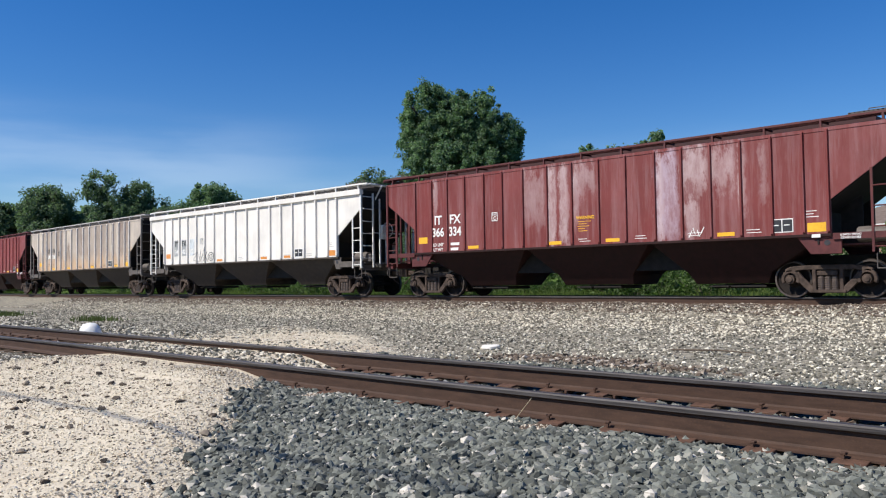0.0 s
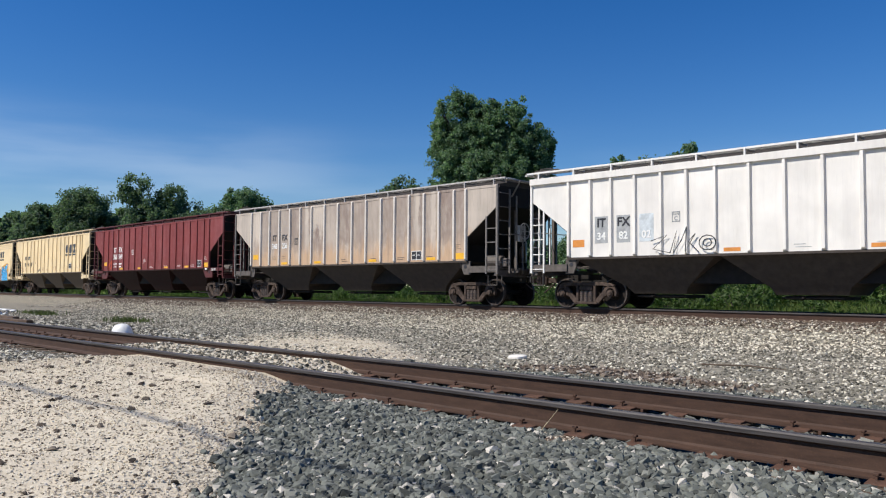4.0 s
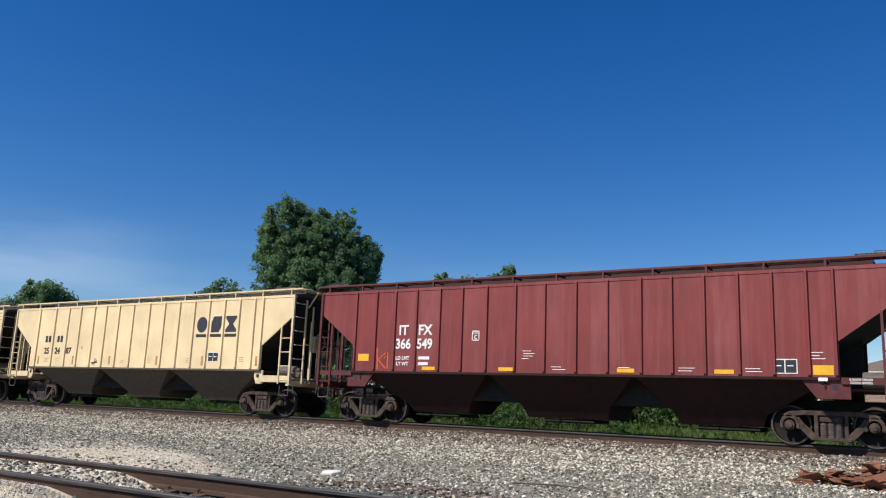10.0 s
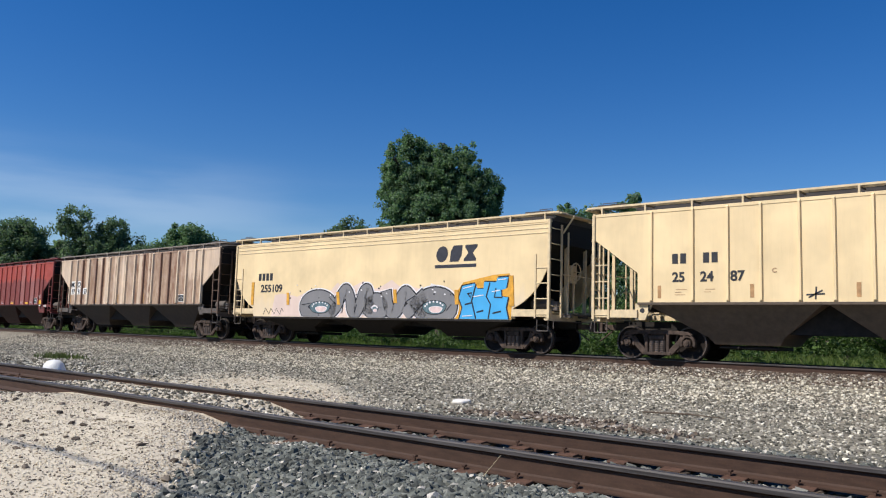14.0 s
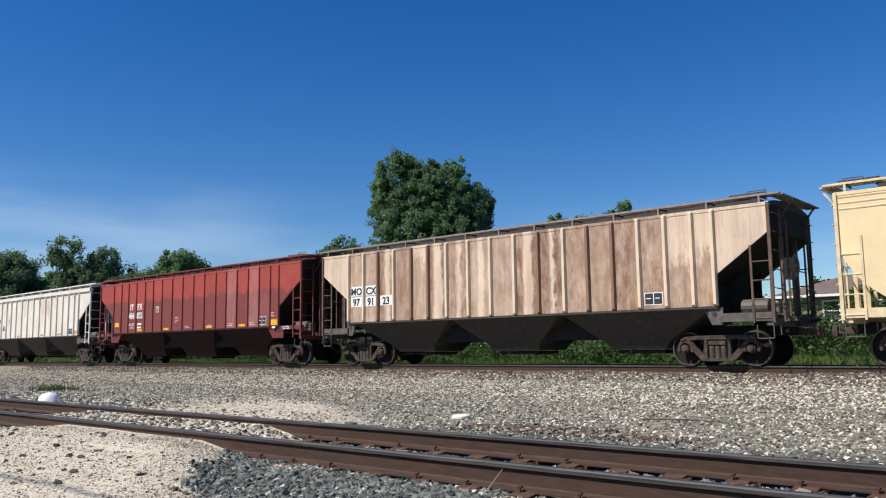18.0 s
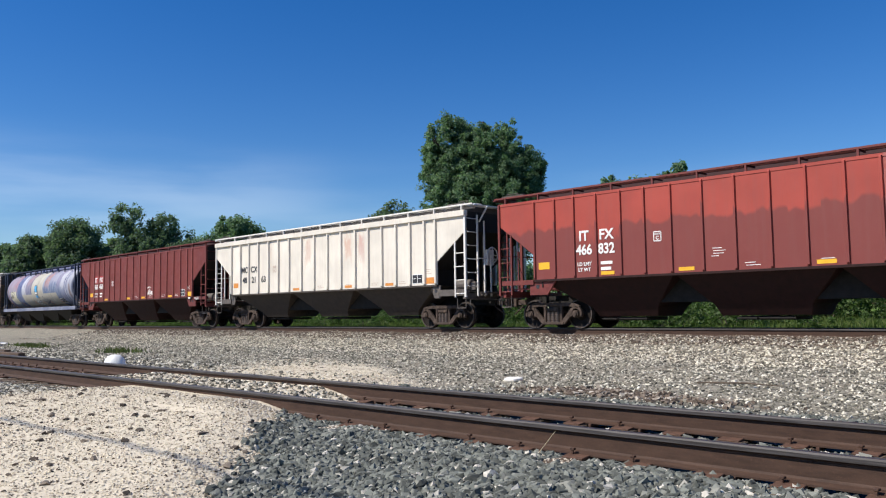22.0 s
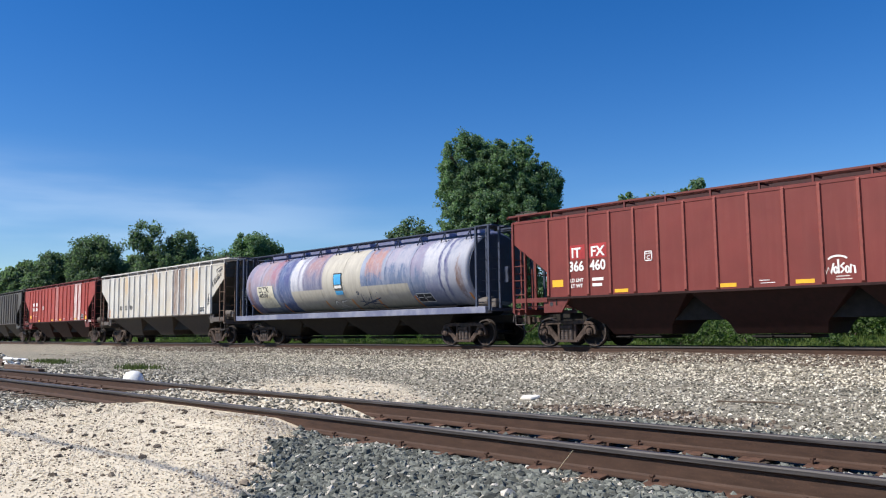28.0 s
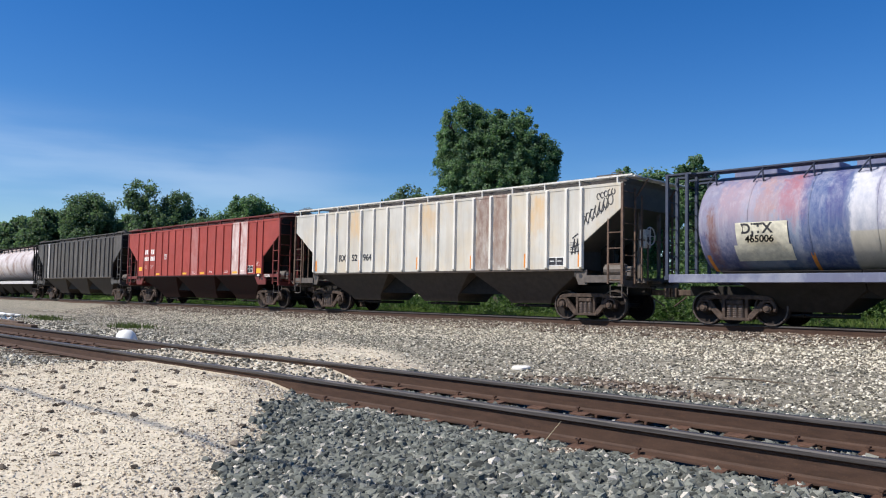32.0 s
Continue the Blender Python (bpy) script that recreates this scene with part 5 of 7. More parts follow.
    # pale cylindrical wagon, and what follows
    enlist(round_car("pale cylindrical hopper wagon with brown smears", paint("paint_pale_smeared", (0.55, 0.50, 0.50), streaks=(0.5, (0.28, 0.18, 0.13)), blotch=(0.75, (0.26, 0.17, 0.14))), plain("trim_white_dull", (0.5, 0.48, 0.47), 0.6), M_UNDER), -13.2995)
    enlist(hopper_car("red ribbed hopper wagon", paint("paint_far_red", (0.32, 0.055, 0.042)), l, M_UNDER), -14.1995)
    enlist(hopper_car("grey ribbed hopper wagon", paint("paint_far_grey", (0.3, 0.28, 0.26), streaks=(0.4, (0.15, 0.12, 0.1))), l, M_BAY), -15.0995)


def emblem(car, x, z, h, material, wide, lean=0.0, one_bar=False):
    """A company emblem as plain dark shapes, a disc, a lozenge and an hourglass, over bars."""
    w = h * 0.5
    disc = [(math.cos(a), math.sin(a)) for a in np.linspace(0, 2 * math.pi, 20, endpoint=False)]
    lozenge = [(-0.95, -1), (0.55, -1), (0.95, -0.3), (0.95, 1), (-0.55, 1), (-0.95, 0.3)]
    hourglass = [(-1, -1), (1, -1), (1, -0.7), (0.35, 0), (1, 0.7), (1, 1), (-1, 1), (-1, 0.7), (-0.35, 0), (-1, -0.7)]
    for k, sh in enumerate((disc, lozenge, hourglass)):
        c = x + (k - 1) * wide
        pts = [(c + p * w * 0.95 + lean * q * h * 0.5, z + h / 2 + q * h / 2) for p, q in sh]
        part("emblem_shape", Geo().prism(pts, -W - 0.006, -W).mesh("emblem_shape"), material, car)
        a = c - lean * h * 0.6
        if not one_bar:
            part("emblem_bar", Geo().box(a - w, a + w, -W - 0.006, -W, z - 0.17, z - 0.06).mesh("emblem_bar"), material, car)
    if one_bar:
        part("emblem_bar", Geo().box(x - 1.5 * wide, x + 1.4 * wide, -W - 0.006, -W, z - 0.2, z - 0.09).mesh("emblem_bar"), material, car)


def mural(car):
    """Large grey balloon letters with black and pale outlines, then angular sky-blue letters with dark outlines."""
    grey = paint("spray_grey", (0.21, 0.205, 0.21), streaks=(0.2, (0.34, 0.33, 0.34)))
    lilac = paint("spray_lilac_white", (0.74, 0.58, 0.50), streaks=(0.3, (0.62, 0.46, 0.38)))
    black = plain("spray_black", (0.02, 0.02, 0.025), 0.5)
    pale = plain("spray_pale_line", (0.74, 0.71, 0.72), 0.5, vary=0.1)
    teal = paint("spray_teal_dark", (0.09, 0.15, 0.17), streaks=(0.5, (0.35, 0.45, 0.5)))
    pinkw = plain("spray_pink_white", (0.74, 0.55, 0.52), 0.55, vary=0.15)
    blue = paint("spray_blue", (0.06, 0.37, 0.70), streaks=(0.15, (0.2, 0.5, 0.8)))
    gold = plain("spray_gold", (0.66, 0.33, 0.04), 0.5)
    y = -W

    def shape(pts, mat, d, name, label=""):
        return part(name, Geo().prism(pts, y - d, y).mesh(name), mat, car, label)

    def blob(cx, cz, rx, rz, mat, d, name, k=0.05, turn=0.0, n=26):
        pts = []
        for a in np.linspace(0, 2 * math.pi, n, endpoint=False):
            p, q = rx * math.cos(a) * (1 + k * math.sin(3 * a)), rz * math.sin(a) * (1 + k * math.cos(2 * a))
            c, s = math.cos(turn), math.sin(turn)
            pts.append((cx + p * c - q * s, max(1.03, cz + p * s + q * c)))
        return shape(pts, mat, d, name)

    def curve(pts, n=7):
        """A smooth line through the given points."""
        p = [pts[0]] + list(pts) + [pts[-1]]
        out = []
        for a, b, c, d in zip(p, p[1:], p[2:], p[3:]):
            for k in range(n):
                t = k / n
                out.append(tuple(0.5 * (2 * b[i] + (c[i] - a[i]) * t + (2 * a[i] - 5 * b[i] + 4 * c[i] - d[i]) * t * t + (3 * b[i] - a[i] - 3 * c[i] + d[i]) * t ** 3) for i in (0, 1)))
        return out + [pts[-1]]

    top = [(-5.3 + 0.48 * k, 2.0 + 0.12 * math.sin(k * 1.9) + 0.08 * math.sin(k * 4.1) + (0.2 if 7 < k < 17 else -0.1)) for k in range(21)]
    shape([(-5.5, 1.03)] + top + [(4.5, 1.03)], lilac, 0.002, "graffiti_cloud", "pale pinkish sprayed background")
    strokes = [arc(-2.55, 1.42, 0.85, 0.40, 265, -75, 22),
               curve([(-1.75, 1.22), (-1.45, 1.45), (-1.2, 1.85), (-0.95, 2.02), (-0.72, 1.75), (-0.62, 1.35), (-0.4, 1.22), (-0.18, 1.5), (0.0, 1.92), (0.2, 2.0), (0.3, 1.7), (0.28, 1.3)]),
               arc(0.68, 1.40, 0.38, 0.27, 150, 500, 18),
               curve([(1.2, 1.85), (1.28, 1.5), (1.5, 1.22), (1.78, 1.35), (1.95, 1.75), (2.15, 1.9), (2.4, 1.72), (2.75, 1.42), (3.05, 1.22)]),
               curve([(2.2, 1.2), (2.55, 1.45), (2.95, 1.75)]),
               arc(3.52, 1.42, 0.75, 0.42, 165, -165, 22)]
    for r, mat, d, name in ((0.33, pale, 0.0, "graffiti_halo"), (0.285, black, 0.003, "graffiti_outline"), (0.235, grey, 0.006, "graffiti_letter")):
        scrawl(strokes, r, mat, car, name, y=y - d, floor=1.03)
    for cx, cz, rx, rz in ((-2.42, 1.40, 0.62, 0.26), (0.62, 1.36, 0.20, 0.13), (3.5, 1.40, 0.55, 0.26)):
        blob(cx, cz, rx, rz, black, 0.015, "graffiti_ring")
        blob(cx, cz, rx - 0.03, rz - 0.03, teal, 0.017, "graffiti_inner")
        blob(cx + rx * 0.12, cz - 0.07, rx * 0.55, rz * 0.5, pale, 0.019, "graffiti_core", 0.1)
        blob(cx + rx * 0.12, cz - 0.07, rx * 0.48, rz * 0.42, pinkw, 0.021, "graffiti_core", 0.1)
        for k in range(7):
            a = 0.4 + k * 0.42
            blob(cx + rx * 0.75 * math.cos(a), cz + rz * 0.75 * math.sin(a), 0.04, 0.035, pale, 0.020, "graffiti_dot", 0.0, 0, 10)
    rnd = random.Random(2)
    for _ in range(34):
        blob(rnd.uniform(-4.6, 4.3), rnd.uniform(1.75, 2.3), rnd.uniform(0.02, 0.045), 0.03, black if rnd.random() < 0.5 else pale, 0.016, "graffiti_dot", 0.0, 0, 8)
    scrawl([[(-3.5, 1.5), (-3.0, 1.56)], [(-1.9, 1.78), (-1.55, 1.55)], [(-1.15, 1.2), (-1.05, 1.75)], [(-0.45, 1.2), (-0.35, 1.5)], [(0.1, 1.25), (0.2, 1.75)], [(2.2, 1.62), (2.6, 1.8)], [(2.6, 1.2), (3.0, 1.55)], [(4.05, 1.3), (4.25, 1.5)]], 0.014, black, car, "graffiti_line", y=y - 0.014)
    for x0, z0, tilt in ((-1.42, 1.5, 0.08), (1.58, 1.55, 0.06), (4.42, 1.5, 0.04), (-6.9, 1.5, 0.0), (6.66, 1.45, 0.05), (-4.48, 1.5, 0.03)):
        h = 0.95 if x0 > 6 or x0 < -6 else 0.48
        shape([(x0, z0), (x0 + 0.16, z0), (x0 + 0.16 - tilt, z0 + h), (x0 - tilt, z0 + h)], gold, 0.023, "reflector", "golden yellow strip")
    glow = [(4.3, 1.03), (4.5, 1.4), (4.45, 1.9), (4.75, 2.22), (5.4, 2.34), (6.0, 2.44), (6.62, 2.47), (6.75, 1.9), (6.7, 1.03)]
    shape(glow, gold, 0.004, "graffiti_glow", "golden sprayed edge")
    core = [(4.62, 1.03), (4.74, 1.4), (4.58, 1.72), (4.72, 2.1), (5.25, 2.18), (5.35, 2.0), (5.6, 2.0), (5.62, 2.22), (6.1, 2.2), (6.15, 2.34), (6.58, 2.36), (6.5, 2.0), (6.3, 1.95), (6.32, 1.75), (6.58, 1.72), (6.5, 1.4), (6.6, 1.03)]
    mx, mz = 5.55, 1.6
    shape([(mx + (a - mx) * 1.06, max(1.03, mz + (b - mz) * 1.07)) for a, b in core], black, 0.007, "graffiti_outline")
    shape(core, blue, 0.010, "graffiti_letters", "sky-blue angular sprayed letters")
    scrawl([[(5.28, 2.14), (5.12, 1.62), (5.3, 1.06)], [(5.85, 2.18), (5.72, 1.75), (5.9, 1.5), (5.82, 1.06)], [(4.85, 1.5), (5.1, 1.55)], [(6.1, 2.0), (6.05, 1.72), (6.35, 1.72)], [(5.35, 1.25), (5.6, 1.3)], [(6.0, 1.22), (6.3, 1.28)], [(4.95, 1.85), (5.1, 1.88), (5.08, 1.72), (4.95, 1.85)]], 0.024, black, car, "graffiti_line", y=y - 0.010)
    scrawl([[(5.2, 1.75), (5.6, 1.8)], [(4.75, 1.12), (5.15, 1.14)], [(5.95, 1.9), (6.25, 1.95)], [(4.75, 2.02), (5.15, 2.1)], [(6.2, 2.28), (6.5, 2.3)]], 0.014, pale, car, "graffiti_line", y=y - 0.011)
    scrawl([[(-6.0 + 0.12 * k, 1.12 + 0.12 * ((k * 5) % 3)) for k in range(12)]], 0.014, black, car)


def mural_paint():
    """Broad sprayed fields of blue, violet, rust and grey-white side by side, a cream cross, and drips."""
    blue, violet, white, rust, cream = (0.085, 0.13, 0.235), (0.055, 0.055, 0.175), (0.52, 0.51, 0.54), (0.36, 0.17, 0.135), (0.48, 0.445, 0.37)
    mauve = (0.19, 0.165, 0.235)
    rows = ((-7.8, -6.3, 1.0, 4.6, mauve, 0.9), (-7.5, -6.5, 1.0, 2.3, (0.07, 0.085, 0.19), 0.85), (-7.2, -6.95, 1.6, 2.9, (0.16, 0.07, 0.05), 0.85), (-6.9, -5.9, 2.7, 4.2, (0.30, 0.22, 0.26), 0.85), (-5.9, -5.3, 2.6, 4.2, rust, 0.6), (-5.3, -4.6, 2.7, 4.3, (0.30, 0.09, 0.11), 0.8), (-5.3, -4.9, 1.0, 2.5, blue, 0.9), (-4.75, -3.6, 1.0, 3.9, (0.05, 0.08, 0.205), 0.95), (-4.1, -3.7, 2.6, 4.2, violet, 0.7),
            (-3.55, -2.65, 1.0, 4.6, white, 0.95), (-3.0, -2.85, 2.4, 4.2, violet, 0.55), (-2.65, -1.15, 2.2, 4.2, (0.20, 0.15, 0.20), 0.9), (-2.4, -1.4, 3.1, 4.1, rust, 0.55), (-2.6, -1.2, 2.2, 2.8, blue, 0.6), (1.75, 2.8, 2.7, 4.0, rust, 0.85), (1.4, 2.9, 2.0, 2.75, blue, 0.9),
            (2.9, 4.4, 2.0, 3.0, blue, 0.85), (2.95, 3.6, 3.0, 4.1, (0.32, 0.28, 0.35), 0.8), (3.6, 4.4, 2.9, 4.0, (0.36, 0.34, 0.40), 0.7), (4.45, 5.3, 1.0, 2.7, blue, 0.75), (4.5, 5.2, 2.7, 4.1, (0.24, 0.20, 0.29), 0.85), (5.2, 6.05, 2.6, 4.0, white, 0.85), (5.3, 6.0, 1.0, 2.4, (0.2, 0.21, 0.32), 0.8), (6.05, 6.18, 1.4, 4.6, violet, 0.9),
            (6.18, 6.36, 1.0, 4.2, white, 0.8), (6.36, 6.52, 1.8, 4.6, violet, 0.95), (6.52, 7.8, 1.0, 3.9, (0.38, 0.38, 0.43), 0.9), (6.95, 7.2, 1.8, 2.9, (0.16, 0.08, 0.05), 0.95), (5.6, 6.9, 1.0, 1.9, (0.22, 0.24, 0.33), 0.7), (-7.8, 7.8, 3.85, 4.6, (0.115, 0.125, 0.25), 0.85))
    m = paint("paint_blue_violet_spray", (0.235, 0.27, 0.355), streaks=(0.42, (0.48, 0.46, 0.5)), blotch=(0.3, (0.13, 0.14, 0.25)), rough=0.6, fields=rows)
    # the pale cross is laid over the rest with crisp edges
    s = Shade("", 0.62, 0.0, 0.25, m)
    c = s.b.inputs["Base Color"].links[0].from_socket
    x, y, z = s.axes(s.pos())
    drip = s.noise(2.6, s.pos((1.6, 1, 0.18)), 6, 0.7)
    a = s.math("MULTIPLY", s.range(s.math("ABSOLUTE", s.math("SUBTRACT", x, 0.14)), 1.30, 1.34, 1, 0), s.range(z, 3.86, 3.92, 1, 0))
    low = s.math("MULTIPLY", s.range(z, 2.33, 2.37, 1, 0), s.range(s.math("ABSOLUTE", s.math("SUBTRACT", x, 0.35)), 3.92, 3.96, 1, 0))
    pale = s.mix(s.range(drip, 0.35, 0.7), cream, (0.34, 0.315, 0.27))
    s.done(s.mix(s.math("MULTIPLY", s.math("MAXIMUM", a, low), 0.94), c, pale))
    return m


def round_body():
    g = Geo()
    prof = []
    for a in np.linspace(-62, 242, 41):
        r = radians(a)
        yy, zz = math.cos(r) * 1.63, math.sin(r) * 1.42
        prof.append((yy, 2.72 + zz))
    def ring(x, k):
        return [(x, p * k, 2.72 + (q - 2.72) * k) for p, q in prof]
    g.loft([ring(-7.5, 0.90), ring(-7.46, 0.97), ring(-7.38, 1.0), ring(7.38, 1.0), ring(7.46, 0.97), ring(7.5, 0.90)])
    me = g.mesh("round_body")
    for p in me.polygons:
        p.use_smooth = len(p.vertices) == 4
    return me


def hoop_mesh(x):
    """A welded seam round the shell at x."""
    g = Geo()
    n = 30
    for i in range(n):
        a, b = radians(-40 + 260 * i / n), radians(-40 + 260 * (i + 1) / n)
        f = lambda r, k: (math.cos(r) * 1.63 * k, 2.72 + math.sin(r) * 1.42 * k)
        (y0, z0), (y1, z1), (y2, z2), (y3, z3) = f(a, 1.0), f(b, 1.0), f(b, 1.006), f(a, 1.006)
        g.add([(x - 0.025, y0, z0), (x - 0.025, y1, z1), (x - 0.025, y2, z2), (x - 0.025, y3, z3), (x + 0.025, y0, z0), (x + 0.025, y1, z1), (x + 0.025, y2, z2), (x + 0.025, y3, z3)],
              [(0, 1, 2, 3), (7, 6, 5, 4), (3, 2, 6, 7), (0, 3, 7, 4), (1, 5, 6, 2)])
    return g.mesh("weld_seam")


def lay_on_shell(ob):
    """Bends a flat mark to the round shell, keeping the order of its layers."""
    at = ob.matrix_local.translation
    bm = bmesh.new()
    bm.from_mesh(ob.data)
    if len(bm.verts) < 12:
        bmesh.ops.subdivide_edges(bm, edges=[e for e in bm.edges if abs(e.verts[0].co.z - e.verts[1].co.z) > 0.05], cuts=7, use_grid_fill=True)
    for v in bm.verts:
        k = min(1.0, abs(v.co.z + at.z - 2.72) / 1.42)
        out = max(0.0, -(v.co.y + at.y) - W)
        v.co.y = -1.63 * math.sqrt(1 - k * k) - 0.004 - 0.3 * out - at.y
    me = bpy.data.meshes.new(ob.data.name)
    bm.to_mesh(me)
    bm.free()
    m = ob.material_slots[0].material
    ob.data = me
    me.materials.append(None)
    ob.material_slots[0].link = "OBJECT"
    ob.material_slots[0].material = m


def end_cap_mesh(sign):
    g = Geo()
    ring = [(math.cos(radians(a)) * 1.5, 2.72 + math.sin(radians(a)) * 1.3) for a in np.linspace(-62, 242, 41)]
    a, b = sorted((sign * 7.47, sign * 7.525))
    g.prism(ring, a, b, "x")
    return g.mesh("end_cap")


def hook_mesh(side):
    g = Geo()
    pts = [(side * 1.05, 3.82), (side * 1.12, 4.12), (side * 0.85, 4.2)]
    for (a, b), (c, d) in zip(pts, pts[1:]):
        g.tube((0, a, b), (0, c, d), 0.025, 6)
    g.tube((-0.28, pts[0][0], pts[0][1]), (0, pts[1][0], pts[1][1]), 0.02, 6)
    return g.mesh("roof_bracket")


def round_end_mesh(sign):
    """Posts, platform and head frame at the end of a round wagon."""
    g = Geo()
    x0, x1 = sign * 7.85, sign * 8.45
    for y in (-1.5, -0.95, 0.95, 1.5):
        for x in (x0, x1):
            g.box(x - 0.04, x + 0.04, y - 0.04, y + 0.04, 1.2, 4.14)
    a, b = sorted((x0 - sign * 0.1, x1 + sign * 0.1))
    for k in range(5):
        y = -1.45 + k * 0.65
        g.box(a, b, y, y + 0.3, 4.14, 4.19)
    g.box(a, b, -1.5, 1.5, 1.2, 1.3)
    for k in range(7):
        z = 1.5 + 0.38 * k
        for x in (x0, x1):
            g.tube((x, -1.5, z), (x, -0.95, z), 0.014, 6)
    return g.mesh("end_frame", 0.0)


def round_car(label, m_body, m_trim, m_end):
    car = base("hopper_wagon", label, "hopper wagon", "freight train")
    part("round_body", cached("rbody", round_body), m_body, car)
    for x in (-6.1, -4.55, -3.0, -1.35, 0.3, 1.85, 3.0, 4.5, 6.05):
        part("weld_seam", cached(("hoop", x), lambda: hoop_mesh(x)), m_body, car)
    for d in (-1, 1):
        part("end_cap", cached(("ecap", d), lambda: end_cap_mesh(d)), m_end, car, "dark end sheet")
    for d in (-1, 1):
        a, b = sorted((d * 1.28, d * 1.62))
        part("side_sill", cached(("rs", d), lambda: Geo().box(-8.35, 8.35, a, b, 1.12, 1.35).mesh("side_sill", 0.012)), m_trim, car, "pale painted side sill")
        for k in range(12):
            part("roof_bracket", cached(("hk", d), lambda: hook_mesh(d)), m_end, car, at=pose(-7.2 + 14.4 * k / 11, 0, 0))
        s, e = sorted((d * 0.55, d * 1.05))
        part("running_board", cached(("rrb", d), lambda: Geo().box(-8.3, 8.3, s, e, 4.19, 4.23).mesh("running_board")), m_end, car, "roof walkway")
        part("end_frame", cached(("ref", d), lambda: round_end_mesh(d)), m_end, car)
    for k in range(9):
        part("hatch_cover", cached("rh", lambda: Geo().box(-0.6, 0.6, -0.4, 0.4, 4.08, 4.26).mesh("hatch_cover", 0.02)), m_body, car, at=pose(-6.4 + 12.8 * k / 8, 0, 0))
    part("brake_wheel", cached("bw", lambda: brake_wheel_mesh(1)), m_end, car, "round hand brake wheel")
    part("air_reservoir", cached("ar", lambda: reservoir_mesh(1)), M_GREYAIR, car)
    underside(car, 1.42, 4, M_UNDER)
    return car


build_train()


# ---- vegetation ----
def leaf_material(name, dark, light, tip):
    s = Shade(name, 0.55, 0.0, 0.25)
    r = s.island()
    c = s.mix(r, dark, light)
    c = s.mix(s.range(s.noise(0.35, s.pos(), 3), 0.45, 0.7, 0, 0.7), c, tip)
    m = s.done(c)
    glow = s.t.nodes.new("ShaderNodeBsdfTranslucent")
    s.put(glow.inputs["Color"], s.mix(1.0, c, (1.0, 1.22, 0.72), "MULTIPLY"))
    both = s.t.nodes.new("ShaderNodeMixShader")
    both.inputs[0].default_value = 0.5
    s.t.links.new(s.b.outputs[0], both.inputs[1])
    s.t.links.new(glow.outputs[0], both.inputs[2])
    s.t.links.new(both.outputs[0], s.t.nodes["Material Output"].inputs["Surface"])
    return m


def bark_material():
    s = Shade("bark", 0.9, 0.0, 0.2)
    n = s.noise(5, s.pos((3, 3, 0.6)), 6)
    s.bump(n, 0.6, 0.03)
    return s.done(s.mix(s.range(n, 0.3, 0.7), (0.045, 0.035, 0.027), (0.14, 0.12, 0.10)))


M_BARK = bark_material()
M_LEAF = leaf_material("cottonwood_leaves", (0.052, 0.108, 0.062), (0.27, 0.365, 0.225), (0.125, 0.20, 0.108))
M_LEAF2 = leaf_material("elm_leaves", (0.086, 0.132, 0.088), (0.20, 0.26, 0.168), (0.138, 0.192, 0.12))
M_LEAF3 = leaf_material("shrub_leaves", (0.045, 0.085, 0.028), (0.13, 0.19, 0.065), (0.095, 0.14, 0.045))
M_WEED = leaf_material("dull_weeds", (0.055, 0.072, 0.028), (0.14, 0.165, 0.07), (0.10, 0.12, 0.045))
M_GRASS = leaf_material("grass_blades", (0.075, 0.125, 0.032), (0.20, 0.25, 0.085), (0.15, 0.195, 0.06))


def leaves(centres, radii, per, size, rng, droop=0.0, fill=0.45):
    """Small folded leaves about clump centres; returns (n, 4, 3) quads."""
    c = np.repeat(centres, per, 0)
    r = np.repeat(radii, per, 0)
    d = rng.normal(size=(len(c), 3))
    d /= np.linalg.norm(d, axis=1)[:, None]
    p = c + d * r * (fill + (1 - fill) * rng.random((len(c), 1)) ** 0.6)
    n = d * 0.45 + rng.normal(size=d.shape) * 0.8 + np.array([0, 0, 0.5])
    n /= np.linalg.norm(n, axis=1)[:, None]
    a = np.cross(n, rng.normal(size=n.shape))
    a /= np.linalg.norm(a, axis=1)[:, None]
    b = np.cross(n, a)
    s = size * (0.6 + 0.8 * rng.random((len(c), 1)))
    return np.stack([p - a * s * 0.5, p - b * s * 0.32 + n * s * 0.1, p + a * s * 0.55, p + b * s * 0.32 + n * s * 0.1], 1)


